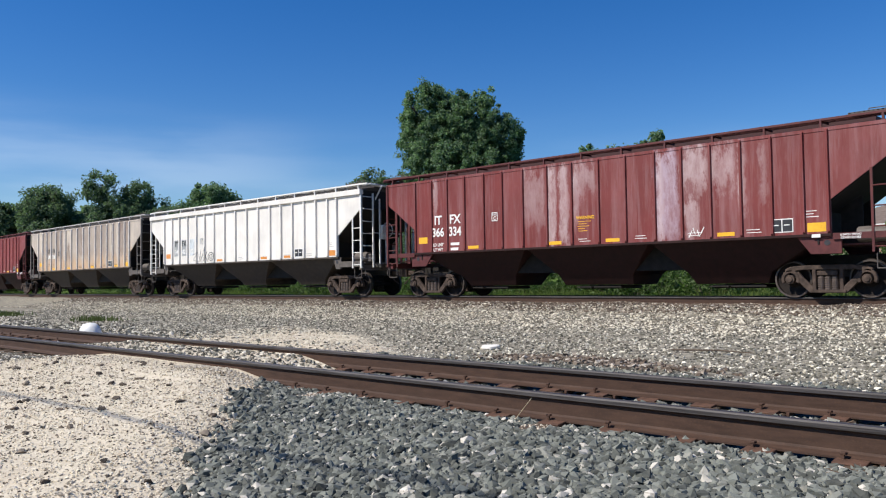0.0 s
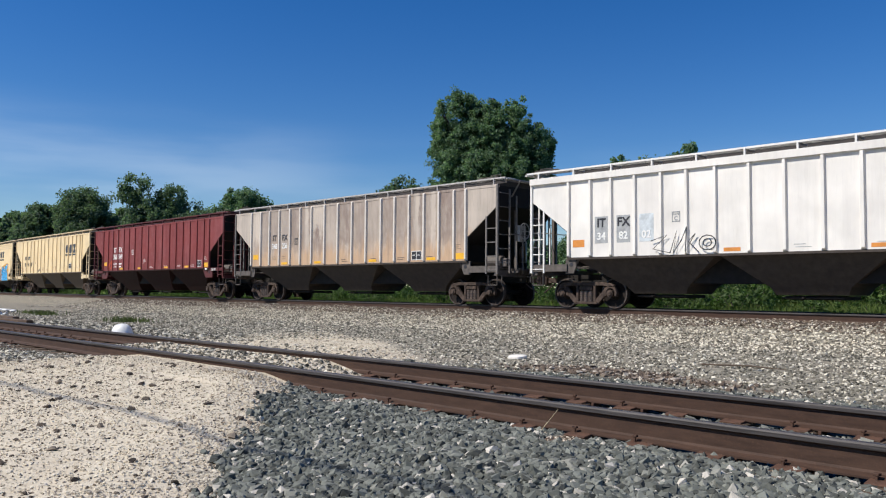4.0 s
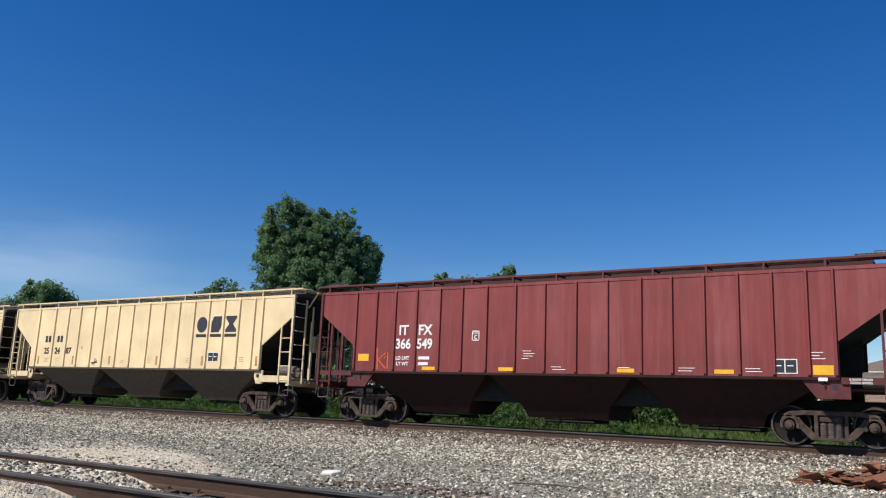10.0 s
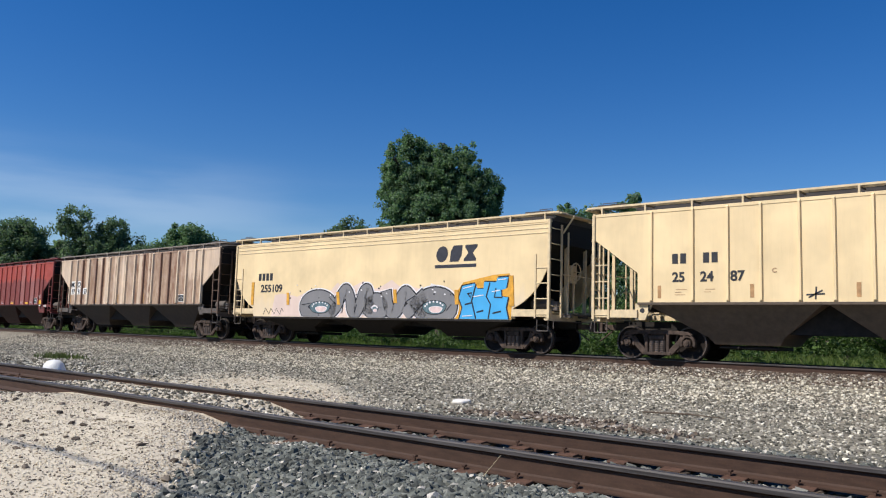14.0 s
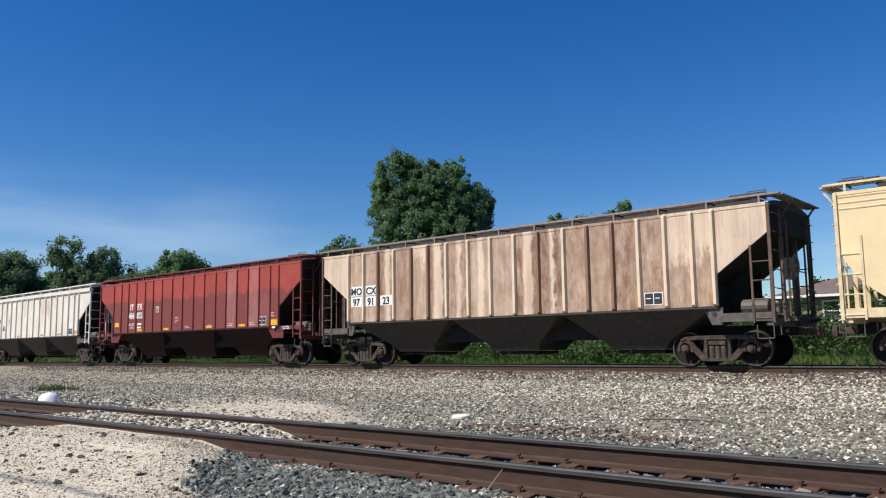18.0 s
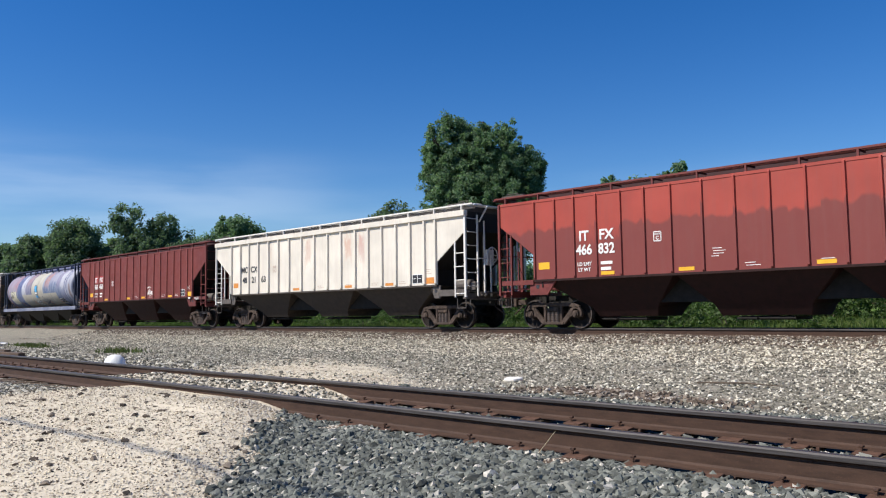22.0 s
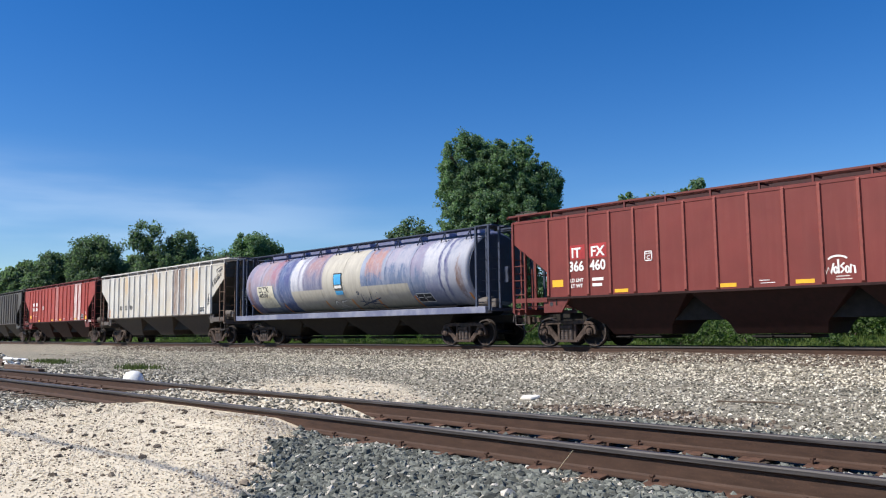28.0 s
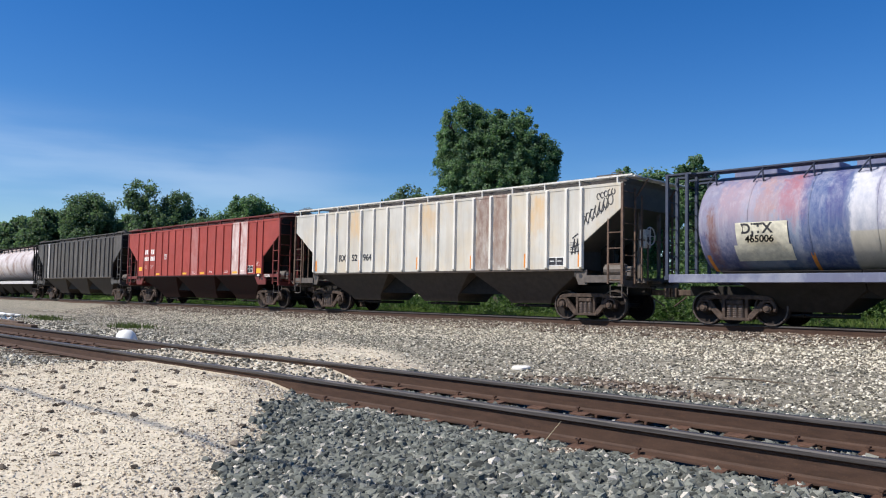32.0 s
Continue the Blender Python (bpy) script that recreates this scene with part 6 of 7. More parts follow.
def tree(name, label, x, y, z0, lobes, trunk_r, leaf_m, clumps, per, size, seed, clump, group=""):
    """Tapered trunk, limbs and a crown: clumps of small leaves near the skin of overlapping lobes (dx, dy, z, rx, ry, rz), with dents and gaps."""
    rng = np.random.default_rng(seed)
    t = base(name, label, "tree", group, at=pose(x, y, z0))
    L = np.array(lobes, float)
    g = Geo()
    ztop = (L[:, 2]).max()
    p = Vector((0, 0, -0.3))
    r = trunk_r
    for i in range(7):
        q = Vector((rng.normal() * 0.12, rng.normal() * 0.12, -0.3 + (ztop + 0.3) * (i + 1) / 7))
        g.tube(p, q, r, 9, r * 0.82)
        p, r = q, r * 0.82
    part("trunk", g.mesh("trunk"), M_BARK, t, "grey-brown tapered trunk")
    for dx, dy, z, rx, ry, rz in lobes:
        g = Geo()
        a = Vector((0, 0, max(0.4, z - rz) * 0.7))
        b = Vector((dx * 0.5, dy * 0.5, (a.z + z) / 2))
        c = Vector((dx, dy, z))
        g.tube(a, b, trunk_r * 0.42, 7, trunk_r * 0.26).tube(b, c, trunk_r * 0.26, 7, trunk_r * 0.09)
        for _ in range(5):
            w = Vector(rng.normal(size=3)).normalized()
            g.tube(b.lerp(c, 0.7), c + Vector((w.x * rx, w.y * ry, w.z * rz)) * 0.75, trunk_r * 0.09, 5, trunk_r * 0.02)
        part("limb", g.mesh("limb"), M_BARK, t)
    wgt = L[:, 3] * L[:, 4] + L[:, 3] * L[:, 5]
    k = rng.choice(len(L), clumps, p=wgt / wgt.sum())
    d = rng.normal(size=(clumps, 3))
    d /= np.linalg.norm(d, axis=1)[:, None]
    dent = 0.1 * np.sin(d[:, :1] * 7 + seed) * np.sin(d[:, 2:] * 6 + 2 * seed) + 0.06 * np.sin(d[:, 1:2] * 13 + seed)
    depth = 1.0 - 0.5 * rng.random((clumps, 1)) ** 2.2 + 0.06 * rng.normal(size=(clumps, 1))
    c = L[k, :3] + d * L[k, 3:] * (depth + dent)
    c = c[c[:, 2] > 0.25]
    rr = clump * (0.45 + 0.8 * rng.random((len(c), 1)))
    q = leaves(c, rr, per, size, rng, fill=0.1)
    bulk("crown", q, [(0, 1, 2, 3)], leaf_m, "crown of small green leaves", "", "stuff", t)
    return t


def polar(deg, r):
    return -r * math.sin(radians(deg)), r * math.cos(radians(deg))


def build_trees():
    # the tall round-topped tree behind the line
    x, y = polar(41.6, 48.0)
    ux, uy = math.cos(radians(41.6)), math.sin(radians(41.6))
    def lob(a, z, ra, rz, d=0.0):
        return (a * ux - d * uy, a * uy + d * ux, z, ra, ra * 0.95, rz)
    z0 = 0.75
    lobes = [lob(-2.0, 10.1, 1.5, 2.2), lob(-0.9, 9.5, 1.7, 2.25), lob(0.6, 9.35, 2.0, 2.45), lob(2.2, 8.75, 1.5, 1.9), lob(-2.3, 7.7, 1.5, 2.3), lob(2.2, 7.2, 1.35, 2.1), lob(0.0, 6.6, 2.9, 2.8), lob(0.0, 4.3, 2.5, 1.6)]
    # loose upright tufts along the top and the flanks
    tufts = random.Random(17)
    for a, z, ra, rz, *_ in ((-2.0, 10.0, 1.5, 2.2), (-0.9, 9.4, 1.7, 2.2), (0.6, 9.2, 1.9, 2.4), (2.1, 8.6, 1.4, 1.8), (-2.3, 7.7, 1.5, 2.3), (2.2, 7.2, 1.35, 2.1)):
        for _ in range(7):
            h = radians(tufts.uniform(-10, 190))
            lobes.append(lob(a + ra * math.cos(h) * 0.97, z + rz * math.sin(h) * 0.97, tufts.uniform(0.25, 0.42), tufts.uniform(0.35, 0.6), tufts.uniform(-0.8, 0.8)))
    tree("tall_tree", "tall broad-leaved tree with a dense dark green crown", x, y, z0, lobes, 0.34, M_LEAF, 2700, 80, 0.13, 11, 0.31)

    def simple(deg, r, elev, half, seed, label, leaf=M_LEAF2, size=0.5, n=6, name="tree", dome=False):
        """A tree by its bearing, distance, the height of its top and its half width, in degrees."""
        rng = np.random.default_rng(seed)
        x, y = polar(deg, r)
        g0 = float(gz(x, y)) - 0.1
        top = CZ + r * math.tan(radians(elev)) - g0
        hw = r * math.tan(radians(half))
        cx, cy = math.cos(radians(deg)), math.sin(radians(deg))
        ls = []
        for k in range(n):
            a = -0.75 + 1.5 * (k + rng.uniform(0.2, 0.8)) / n
            rz = top * rng.uniform(0.13, 0.2)
            z = top * (0.99 - 0.16 * abs(a) ** 2 - rng.uniform(0, 0.12)) - rz
            w = hw * rng.uniform(0.34, 0.5)
            dd = rng.uniform(-0.3, 0.3) * hw
            ls.append((a * hw * cx - dd * cy, a * hw * cy + dd * cx, z, w, w, rz))
        rz = top * 0.2
        ls.append((rng.uniform(-0.2, 0.2) * hw * cx, rng.uniform(-0.2, 0.2) * hw * cy, top * 0.99 - rz, hw * 0.5, hw * 0.5, rz))
        if dome:
            ls += [(0, 0, top * 0.68, hw * 0.88, hw * 0.8, top * 0.29)] * 3
        else:
            ls.append((0, 0, top * 0.56, hw * 0.95, hw * 0.8, top * 0.3))
        ls.append((0, 0, top * 0.3, hw * 1.05, hw * 0.8, top * 0.24))
        m = int(190 + 26 * hw * 2)
        tree(name, label, x, y, g0, ls, max(0.14, hw * 0.07), leaf, int(m * 1.25), 80 if 75 < r < 130 else 40, size * (0.62 if 75 < r < 130 else 0.8), seed, hw * 0.21 + 0.12, group="trees behind the line")

    simple(48.0, 70, 7.9, 2.0, 21, "bushy tree half behind the tall one", size=0.32)
    simple(28.1, 52, 10.2, 1.5, 22, "young broad-leaved tree with a pointed top", M_LEAF, size=0.3)
    simple(30.6, 54, 9.2, 1.6, 23, "young broad-leaved tree behind the line", M_LEAF, size=0.3)
    simple(32.6, 52, 9.5, 1.3, 24, "young broad-leaved tree with a thin top", M_LEAF, size=0.3)
    simple(59.1, 92, 6.85, 2.0, 25, "rounded light green tree", M_LEAF, size=0.42, dome=True)
    simple(56.3, 80, 4.6, 2.0, 26, "low dense tree at the wood's edge", size=0.42)
    simple(52.5, 78, 4.2, 2.2, 27, "low dense tree at the wood's edge", size=0.42)
    # the loose tree with tufted tops
    bx, by = polar(64.5, 104)
    vx, vy = math.cos(radians(64.5)), math.sin(radians(64.5))
    ls = [(a * vx, a * vy, z - 0.35, w * 1.3, w * 1.3, h * 1.32) for a, z, w, h in ((-2.9, 12.9, 1.3, 1.1), (-4.1, 11.5, 0.95, 0.9), (-1.6, 11.2, 1.3, 1.0), (1.2, 11.7, 1.4, 1.1), (2.7, 10.6, 1.3, 1.0), (4.3, 9.2, 1.4, 1.1), (-0.6, 10.2, 2.0, 1.4), (0.0, 8.3, 2.6, 1.6), (-3.0, 8.6, 1.3, 1.0), (0.3, 5.6, 4.6, 2.4), (0.0, 3.0, 5.0, 2.2))]
    tree("tree", "tall loose tree with tufted tops", bx, by, float(gz(bx, by)) - 0.1, ls, 0.35, M_LEAF2, 900, 60, 0.29, 28, 0.78, group="trees behind the line")
    simple(62.6, 108, 5.0, 2.0, 29, "broad loose tree with open crown", size=0.42)
    simple(61.6, 98, 5.3, 1.9, 30, "dense dark green broad-leaved tree", size=0.42)
    simple(69.3, 112, 6.45, 1.8, 31, "large rounded dark green tree", size=0.45, dome=True)
    simple(71.9, 116, 5.3, 1.4, 32, "rounded dark green tree in the wood", size=0.5, dome=True)
    simple(67.4, 120, 4.6, 2.2, 33, "dense dark green broad-leaved tree", size=0.5)
    for k, (deg, r, e, h) in enumerate(((74.0, 135, 4.0, 1.9), (75.6, 150, 3.7, 1.5), (76.6, 165, 3.35, 1.2), (65.0, 118, 3.6, 2.4), (70.8, 125, 4.4, 2.0), (58.0, 100, 4.2, 2.2), (67.1, 116, 5.0, 1.5), (60.9, 104, 5.1, 1.6), (64.2, 112, 5.2, 1.9), (73.2, 128, 4.6, 1.4), (77.6, 260, 2.7, 1.0), (78.6, 300, 2.35, 1.0), (79.8, 320, 2.1, 1.0), (81.0, 340, 2.0, 1.0), (82.2, 340, 2.0, 1.0), (83.6, 340, 2.2, 1.1))):
        simple(deg, r, e, h, 40 + k, "distant tree in a dark green wood", size=0.8, n=4)
    # trees that close the wood low down, and those round the houses
    for k, (deg, r, e, h) in enumerate(((45.0, 64, 4.0, 2.6), (40.0, 62, 3.6, 2.6), (35.0, 60, 4.0, 2.4), (24.5, 58, 4.2, 1.6), (20.5, 60, 3.6, 1.8), (15.5, 58, 4.0, 1.7), (13.0, 45, 3.6, 1.0))):
        simple(deg, r, e, h, 60 + k, "low bushy tree behind the line", M_LEAF3 if k > 3 else M_LEAF, size=0.3, n=5)


build_trees()


def build_shrubs():
    rng = np.random.default_rng(5)
    for k in range(166):
        x = rng.uniform(-62, 3) if k < 96 else rng.uniform(-110, -58)
        y = TRK + off(x) + (rng.uniform(7.2, 11.5) if k % 2 else rng.uniform(9.0, 16.0))
        h = rng.uniform(0.5, 1.25) * (1.0 if k % 2 else 1.7)
        if x > -12:
            h *= 0.32
        if k >= 120:
            x, y, h = rng.uniform(-24, 5), rng.uniform(35, 41), rng.uniform(1.0, 1.3)
            h *= 1.7 if x < -6.8 else 1.0
        m = int(10 * h * 2)
        c = rng.normal(size=(m, 3)) * np.array([h * 0.75, h * 0.5, h * 0.28]) + np.array([0, 0, h * 0.5])
        c[:, 2] = np.abs(c[:, 2])
        r = h * (0.18 + 0.2 * rng.random((m, 1)))
        q = leaves(c, r, 34, 0.11 + 0.03 * h, rng, fill=0.1)
        b = base("shrub", "leafy dull green shrub among tall weeds", "shrub", "shrubs behind the line", at=pose(x, y, float(gz(x, y))))
        bulk("foliage", q, [(0, 1, 2, 3)], M_LEAF3, "dull green leaves", "", "stuff", b)
        g = Geo()
        for _ in range(5):
            w = rng.normal(size=2) * h * 0.4
            g.tube((0, 0, -0.05), (w[0], w[1], h * 0.7), 0.018, 5, 0.006)
        part("stem", g.mesh("stem"), M_BARK, b)


build_shrubs()


def blades(x, y, z, h, rng, lean=0.5):
    n = len(x)
    a = rng.random(n) * 2 * math.pi
    d = np.stack([np.cos(a), np.sin(a), np.zeros(n)], 1)
    p = np.stack([x, y, z], 1)
    w = 0.012 + 0.012 * rng.random((n, 1))
    s = np.stack([-d[:, 1], d[:, 0], d[:, 2]], 1) * w
    h = h[:, None]
    up = np.array([0, 0, 1.0])
    tip = p + up * h + d * h * lean * rng.random((n, 1))
    mid = p + up * h * 0.55 + d * h * 0.15 * lean
    return np.stack([p - s, p + s, mid + s * 0.8, tip, mid - s * 0.8], 1)


def build_grass():
    rng = np.random.default_rng(6)
    n = 70000
    x = rng.uniform(-70, 6, n)
    y = TRK + 3.2 + off(x) + rng.random(n) ** 1.3 * 14
    h = 0.14 + 0.36 * rng.random(n) * (0.4 + 0.6 * np.clip(np.sin(x * 0.9) * np.sin(y * 1.1 + 1) + 0.6, 0, 1))
    bulk("tall_grass", blades(x, y, gz(x, y) - 0.02, h, rng), [(0, 1, 2, 3, 4)], M_GRASS, "tall green grass and weeds behind the line", "grass")
    # tufts in the gravel by the siding
    for cx, cy, rx, ry, m in ((-25.9, 11.3, 1.5, 0.4, 230), (-35.0, 11.6, 2.2, 0.5, 240), (-0.9, 13.0, 1.2, 0.8, 26)):
        x = cx + rng.normal(size=m) * rx * 0.5
        y = cy + rng.normal(size=m) * ry * 0.5
        h = (0.06 + 0.16 * rng.random(m)) * (0.35 if cx > -10 else 1.0)
        bulk("grass_tuft", blades(x, y, gz(x, y) - 0.01, h, rng), [(0, 1, 2, 3, 4)], M_WEED, "thin green weeds in the gravel", "grass")


build_grass()


# ---- houses behind the line ----
def brick_material():
    s = Shade("house_brick", 0.9, 0.0, 0.2)
    t = s.t.nodes.new("ShaderNodeTexBrick")
    co = s.axes(s.pos())
    cv = s.t.nodes.new("ShaderNodeCombineXYZ")
    s.put(cv.inputs[0], s.math("ADD", co[0], co[1]))
    s.put(cv.inputs[1], co[2])
    s.put(t.inputs["Vector"], cv.outputs[0])
    for k, v in (("Color1", (0.24, 0.12, 0.085, 1)), ("Color2", (0.33, 0.18, 0.13, 1)), ("Mortar", (0.36, 0.31, 0.27, 1)), ("Scale", 1.0), ("Mortar Size", 0.012), ("Brick Width", 0.22), ("Row Height", 0.075)):
        t.inputs[k].default_value = v
    return s.done(s.mix(s.range(s.noise(2), 0.4, 0.7, 0, 0.35), t.outputs[0], (0.22, 0.14, 0.10)))


def shingle_material():
    s = Shade("roof_shingle", 0.95, 0.0, 0.15)
    n = s.noise(4, s.pos((1, 1, 4)), 5)
    return s.done(s.mix(s.range(n, 0.3, 0.7), (0.12, 0.09, 0.075), (0.21, 0.165, 0.14)))


def house(x0, x1, y0, y1, wins, label):
    z = float(gz((x0 + x1) / 2, y0)) - 0.05
    m_b, m_r = MATS["brick"], MATS["shingle"]
    h = base("house", label, "house", "houses behind the line", at=pose((x0 + x1) / 2, (y0 + y1) / 2, z))
    a, b = (x1 - x0) / 2, (y1 - y0) / 2
    wall_h, t = 2.75, 0.25
    g = Geo()
    cuts = sorted((wx - w / 2 - (x0 + x1) / 2, wx + w / 2 - (x0 + x1) / 2, zb, zt) for wx, w, zb, zt in wins)
    e = -a
    for c0, c1, zb, zt in cuts:
        g.box(e, c0, -b, -b + t, 0, wall_h)
        g.box(c0, c1, -b, -b + t, 0, zb)
        g.box(c0, c1, -b, -b + t, zt, wall_h)
        e = c1
    g.box(e, a, -b, -b + t, 0, wall_h)
    g.box(-a, a, b - t, b, 0, wall_h).box(-a, -a + t, -b + t, b - t, 0, wall_h).box(a - t, a, -b + t, b - t, 0, wall_h)
    part("wall", g.mesh("wall"), m_b, h, "red-brown brick wall")
    o = 0.55
    ridge = max(0.3, a - b)
    zr = wall_h + (b + o) * 0.36
    v = [(-a - o, -b - o, wall_h), (a + o, -b - o, wall_h), (a + o, b + o, wall_h), (-a - o, b + o, wall_h), (-ridge, 0, zr), (ridge, 0, zr),
         (-a - o, -b - o, wall_h - 0.12), (a + o, -b - o, wall_h - 0.12), (a + o, b + o, wall_h - 0.12), (-a - o, b + o, wall_h - 0.12)]
    part("roof", Geo().add(v, [(0, 1, 5, 4), (1, 2, 5), (2, 3, 4, 5), (3, 0, 4), (0, 6, 7, 1), (1, 7, 8, 2), (2, 8, 9, 3), (3, 9, 6, 0), (9, 8, 7, 6)]).mesh("roof"), m_r, h, "brown shingled hip roof")
    part("gutter", Geo().box(-a - o, a + o, -b - o - 0.1, -b - o, wall_h - 0.13, wall_h + 0.02).mesh("gutter", 0.015), MATS["white"], h, "white eaves gutter")
    part("downpipe", Geo().tube((a - 0.1, -b - 0.06, 0.1), (a - 0.1, -b - 0.06, wall_h - 0.1), 0.05, 8).mesh("downpipe"), MATS["white"], h, "white downpipe")
    for c0, c1, zb, zt in cuts:
        y = -b + 0.08
        f = Geo()
        for q in ((c0, c0 + 0.09, zb, zt), (c1 - 0.09, c1, zb, zt), (c0 + 0.09, c1 - 0.09, zb, zb + 0.09), (c0 + 0.09, c1 - 0.09, zt - 0.09, zt), (c0 + 0.09, c1 - 0.09, (zb + zt) / 2 - 0.03, (zb + zt) / 2 + 0.03)):
            f.box(q[0], q[1], y - 0.12, y, q[2], q[3])
        w = part("window", f.mesh("window", 0.0), MATS["white"], h, "white window frame")
        part("pane", Geo().box(c0 + 0.05, c1 - 0.05, y - 0.05, y - 0.04, zb + 0.05, zt - 0.05).mesh("pane"), MATS["pane"], w, "dark window glass")
    return h


def pane_material():
    s = Shade("window_glass", 0.05, 0.0, 0.6)
    s.b.inputs["Coat Weight"].default_value = 0.5
    return s.done(s.mix(s.range(s.noise(1.5), 0.3, 0.7), (0.02, 0.028, 0.032), (0.06, 0.075, 0.08)))


MATS = {"brick": brick_material(), "shingle": shingle_material(), "white": plain("white_trim", (0.75, 0.75, 0.73), 0.5, vary=0.06), "pane": pane_material()}
house(-16.5, -6.55, 50.0, 58.0, [(-7.75, 0.75, 1.45, 2.5), (-10.3, 1.0, 1.2, 2.45), (-13.5, 1.0, 1.2, 2.45)], "brick bungalow with a brown hip roof and white windows")
house(-5.3, 5.5, 51.0, 59.0, [(-4.8, 0.75, 1.3, 2.0), (-2.2, 1.2, 1.0, 2.3), (2.0, 1.4, 1.0, 2.3)], "brick bungalow with a brown hip roof and small window")


# ---- loose stone ----
def stone_shapes(kind, rng, m=16):
    """Unit stones with flat broken faces: m variants on one topology."""
    if kind == "fine":
        v = np.array([(1, 0, 0), (-1, 0, 0), (0, 1, 0), (0, -1, 0), (0, 0, 1), (0, 0, -1)], float)
        f = [(0, 2, 4), (2, 1, 4), (1, 3, 4), (3, 0, 4), (2, 0, 5), (1, 2, 5), (3, 1, 5), (0, 3, 5)]
    elif kind == "chunk":
        k = (1 + 5 ** 0.5) / 2
        v = np.array([(-1, k, 0), (1, k, 0), (-1, -k, 0), (1, -k, 0), (0, -1, k), (0, 1, k), (0, -1, -k), (0, 1, -k), (k, 0, -1), (k, 0, 1), (-k, 0, -1), (-k, 0, 1)], float) / 1.9
        f = [(0, 11, 5), (0, 5, 1), (0, 1, 7), (0, 7, 10), (0, 10, 11), (1, 5, 9), (5, 11, 4), (11, 10, 2), (10, 7, 6), (7, 1, 8), (3, 9, 4), (3, 4, 2), (3, 2, 6), (3, 6, 8), (3, 8, 9), (4, 9, 5), (2, 4, 11), (6, 2, 10), (8, 6, 7), (9, 8, 1)]
    else:
        v = np.array([(a, b, c) for a in (-1, 1) for b in (-1, 1) for c in (-1, 1)], float) * 0.72
        f = [(0, 1, 3, 2), (4, 6, 7, 5), (0, 4, 5, 1), (2, 3, 7, 6), (0, 2, 6, 4), (1, 5, 7, 3)]
    out = []
    for _ in range(m):
        w = v * (1 + rng.normal(size=(len(v), 1)) * 0.16) + rng.normal(size=v.shape) * (0.11 if kind == "coarse" else 0.17 if kind == "chunk" else 0.08)
        w = w * (0.68 + 0.66 * rng.random(3))
        out.append(w)
    return np.array(out), f


def scatter(name, x, y, size, rng, material, label, kind="coarse", sink=0.3, flat=0.75, lift=0.0):
    shapes, f = stone_shapes(kind, rng)
    n = len(x)
    s = shapes[rng.integers(0, len(shapes), n)] * size[:, None, None]
    q = rng.normal(size=(n, 4))
    q /= np.linalg.norm(q, axis=1)[:, None]
    w, i, j, k = q.T
    R = np.stack([1 - 2 * (j * j + k * k), 2 * (i * j - k * w), 2 * (i * k + j * w), 2 * (i * j + k * w), 1 - 2 * (i * i + k * k), 2 * (j * k - i * w), 2 * (i * k - j * w), 2 * (j * k + i * w), 1 - 2 * (i * i + j * j)], 1).reshape(n, 3, 3)
    s = np.einsum("nab,nvb->nva", R, s)
    s[:, :, 2] *= flat
    z = gz(x, y) + rough_ground(x, y) + size * (1 - 2 * sink) * 0.55 + lift
    s += np.stack([x, y, z], 1)[:, None, :]
    return bulk(name, s, f, material, label, "gravel")


def stone_material(name, ramp, warm):
    """Each stone its own grey; a few pale or brown; dusty grain."""
    s = Shade(name, 0.92, 0.0, 0.2)
    r = s.island()
    node = s.t.nodes.new("ShaderNodeValToRGB")
    s.put(node.inputs[0], r)
    e = node.color_ramp.elements
    while len(e) < len(ramp):
        e.new(0.5)
    for k, (pos, col) in enumerate(ramp):
        e[k].position, e[k].color = pos, (*col, 1)
    n = s.noise(30, s.pos(), 5)
    c = s.mix(s.range(n, 0.35, 0.75, 0, 0.45), node.outputs[0], warm)
    s.bump(s.noise(60, s.pos(), 4), 0.4, 0.006)
    return s.done(c)


M_STONE = stone_material("ballast_grey", [(0.0, (0.040, 0.043, 0.038)), (0.4, (0.105, 0.113, 0.099)), (0.8, (0.195, 0.205, 0.178)), (0.945, (0.23, 0.228, 0.195)), (0.965, (0.52, 0.48, 0.41)), (1.0, (0.66, 0.61, 0.53))], (0.17, 0.165, 0.14))
M_MIX = stone_material("gravel_mixed", [(0.0, (0.055, 0.052, 0.043)), (0.42, (0.14, 0.132, 0.106)), (0.60, (0.28, 0.26, 0.20)), (0.70, (0.64, 0.585, 0.47)), (1.0, (0.86, 0.80, 0.66))], (0.21, 0.185, 0.14))
M_MIX2 = stone_material("gravel_pale_mixed", [(0.0, (0.08, 0.07, 0.058)), (0.35, (0.18, 0.16, 0.13)), (0.45, (0.34, 0.305, 0.235)), (0.6, (0.62, 0.56, 0.44)), (1.0, (0.85, 0.78, 0.63))], (0.32, 0.275, 0.20))
M_BROWN = stone_material("gravel_brown", [(0.0, (0.06, 0.045, 0.035)), (0.5, (0.14, 0.105, 0.08)), (0.85, (0.28, 0.23, 0.18)), (1.0, (0.58, 0.52, 0.44))], (0.13, 0.10, 0.075))
M_PALE = stone_material("limestone_bits", [(0.0, (0.40, 0.34, 0.26)), (0.6, (0.56, 0.49, 0.39)), (1.0, (0.70, 0.64, 0.54))], (0.5, 0.43, 0.33))
M_GRIT = stone_material("limestone_grit", [(0.0, (0.26, 0.205, 0.15)), (0.16, (0.48, 0.41, 0.305)), (0.6, (0.67, 0.59, 0.45)), (1.0, (0.82, 0.755, 0.61))], (0.62, 0.535, 0.40))
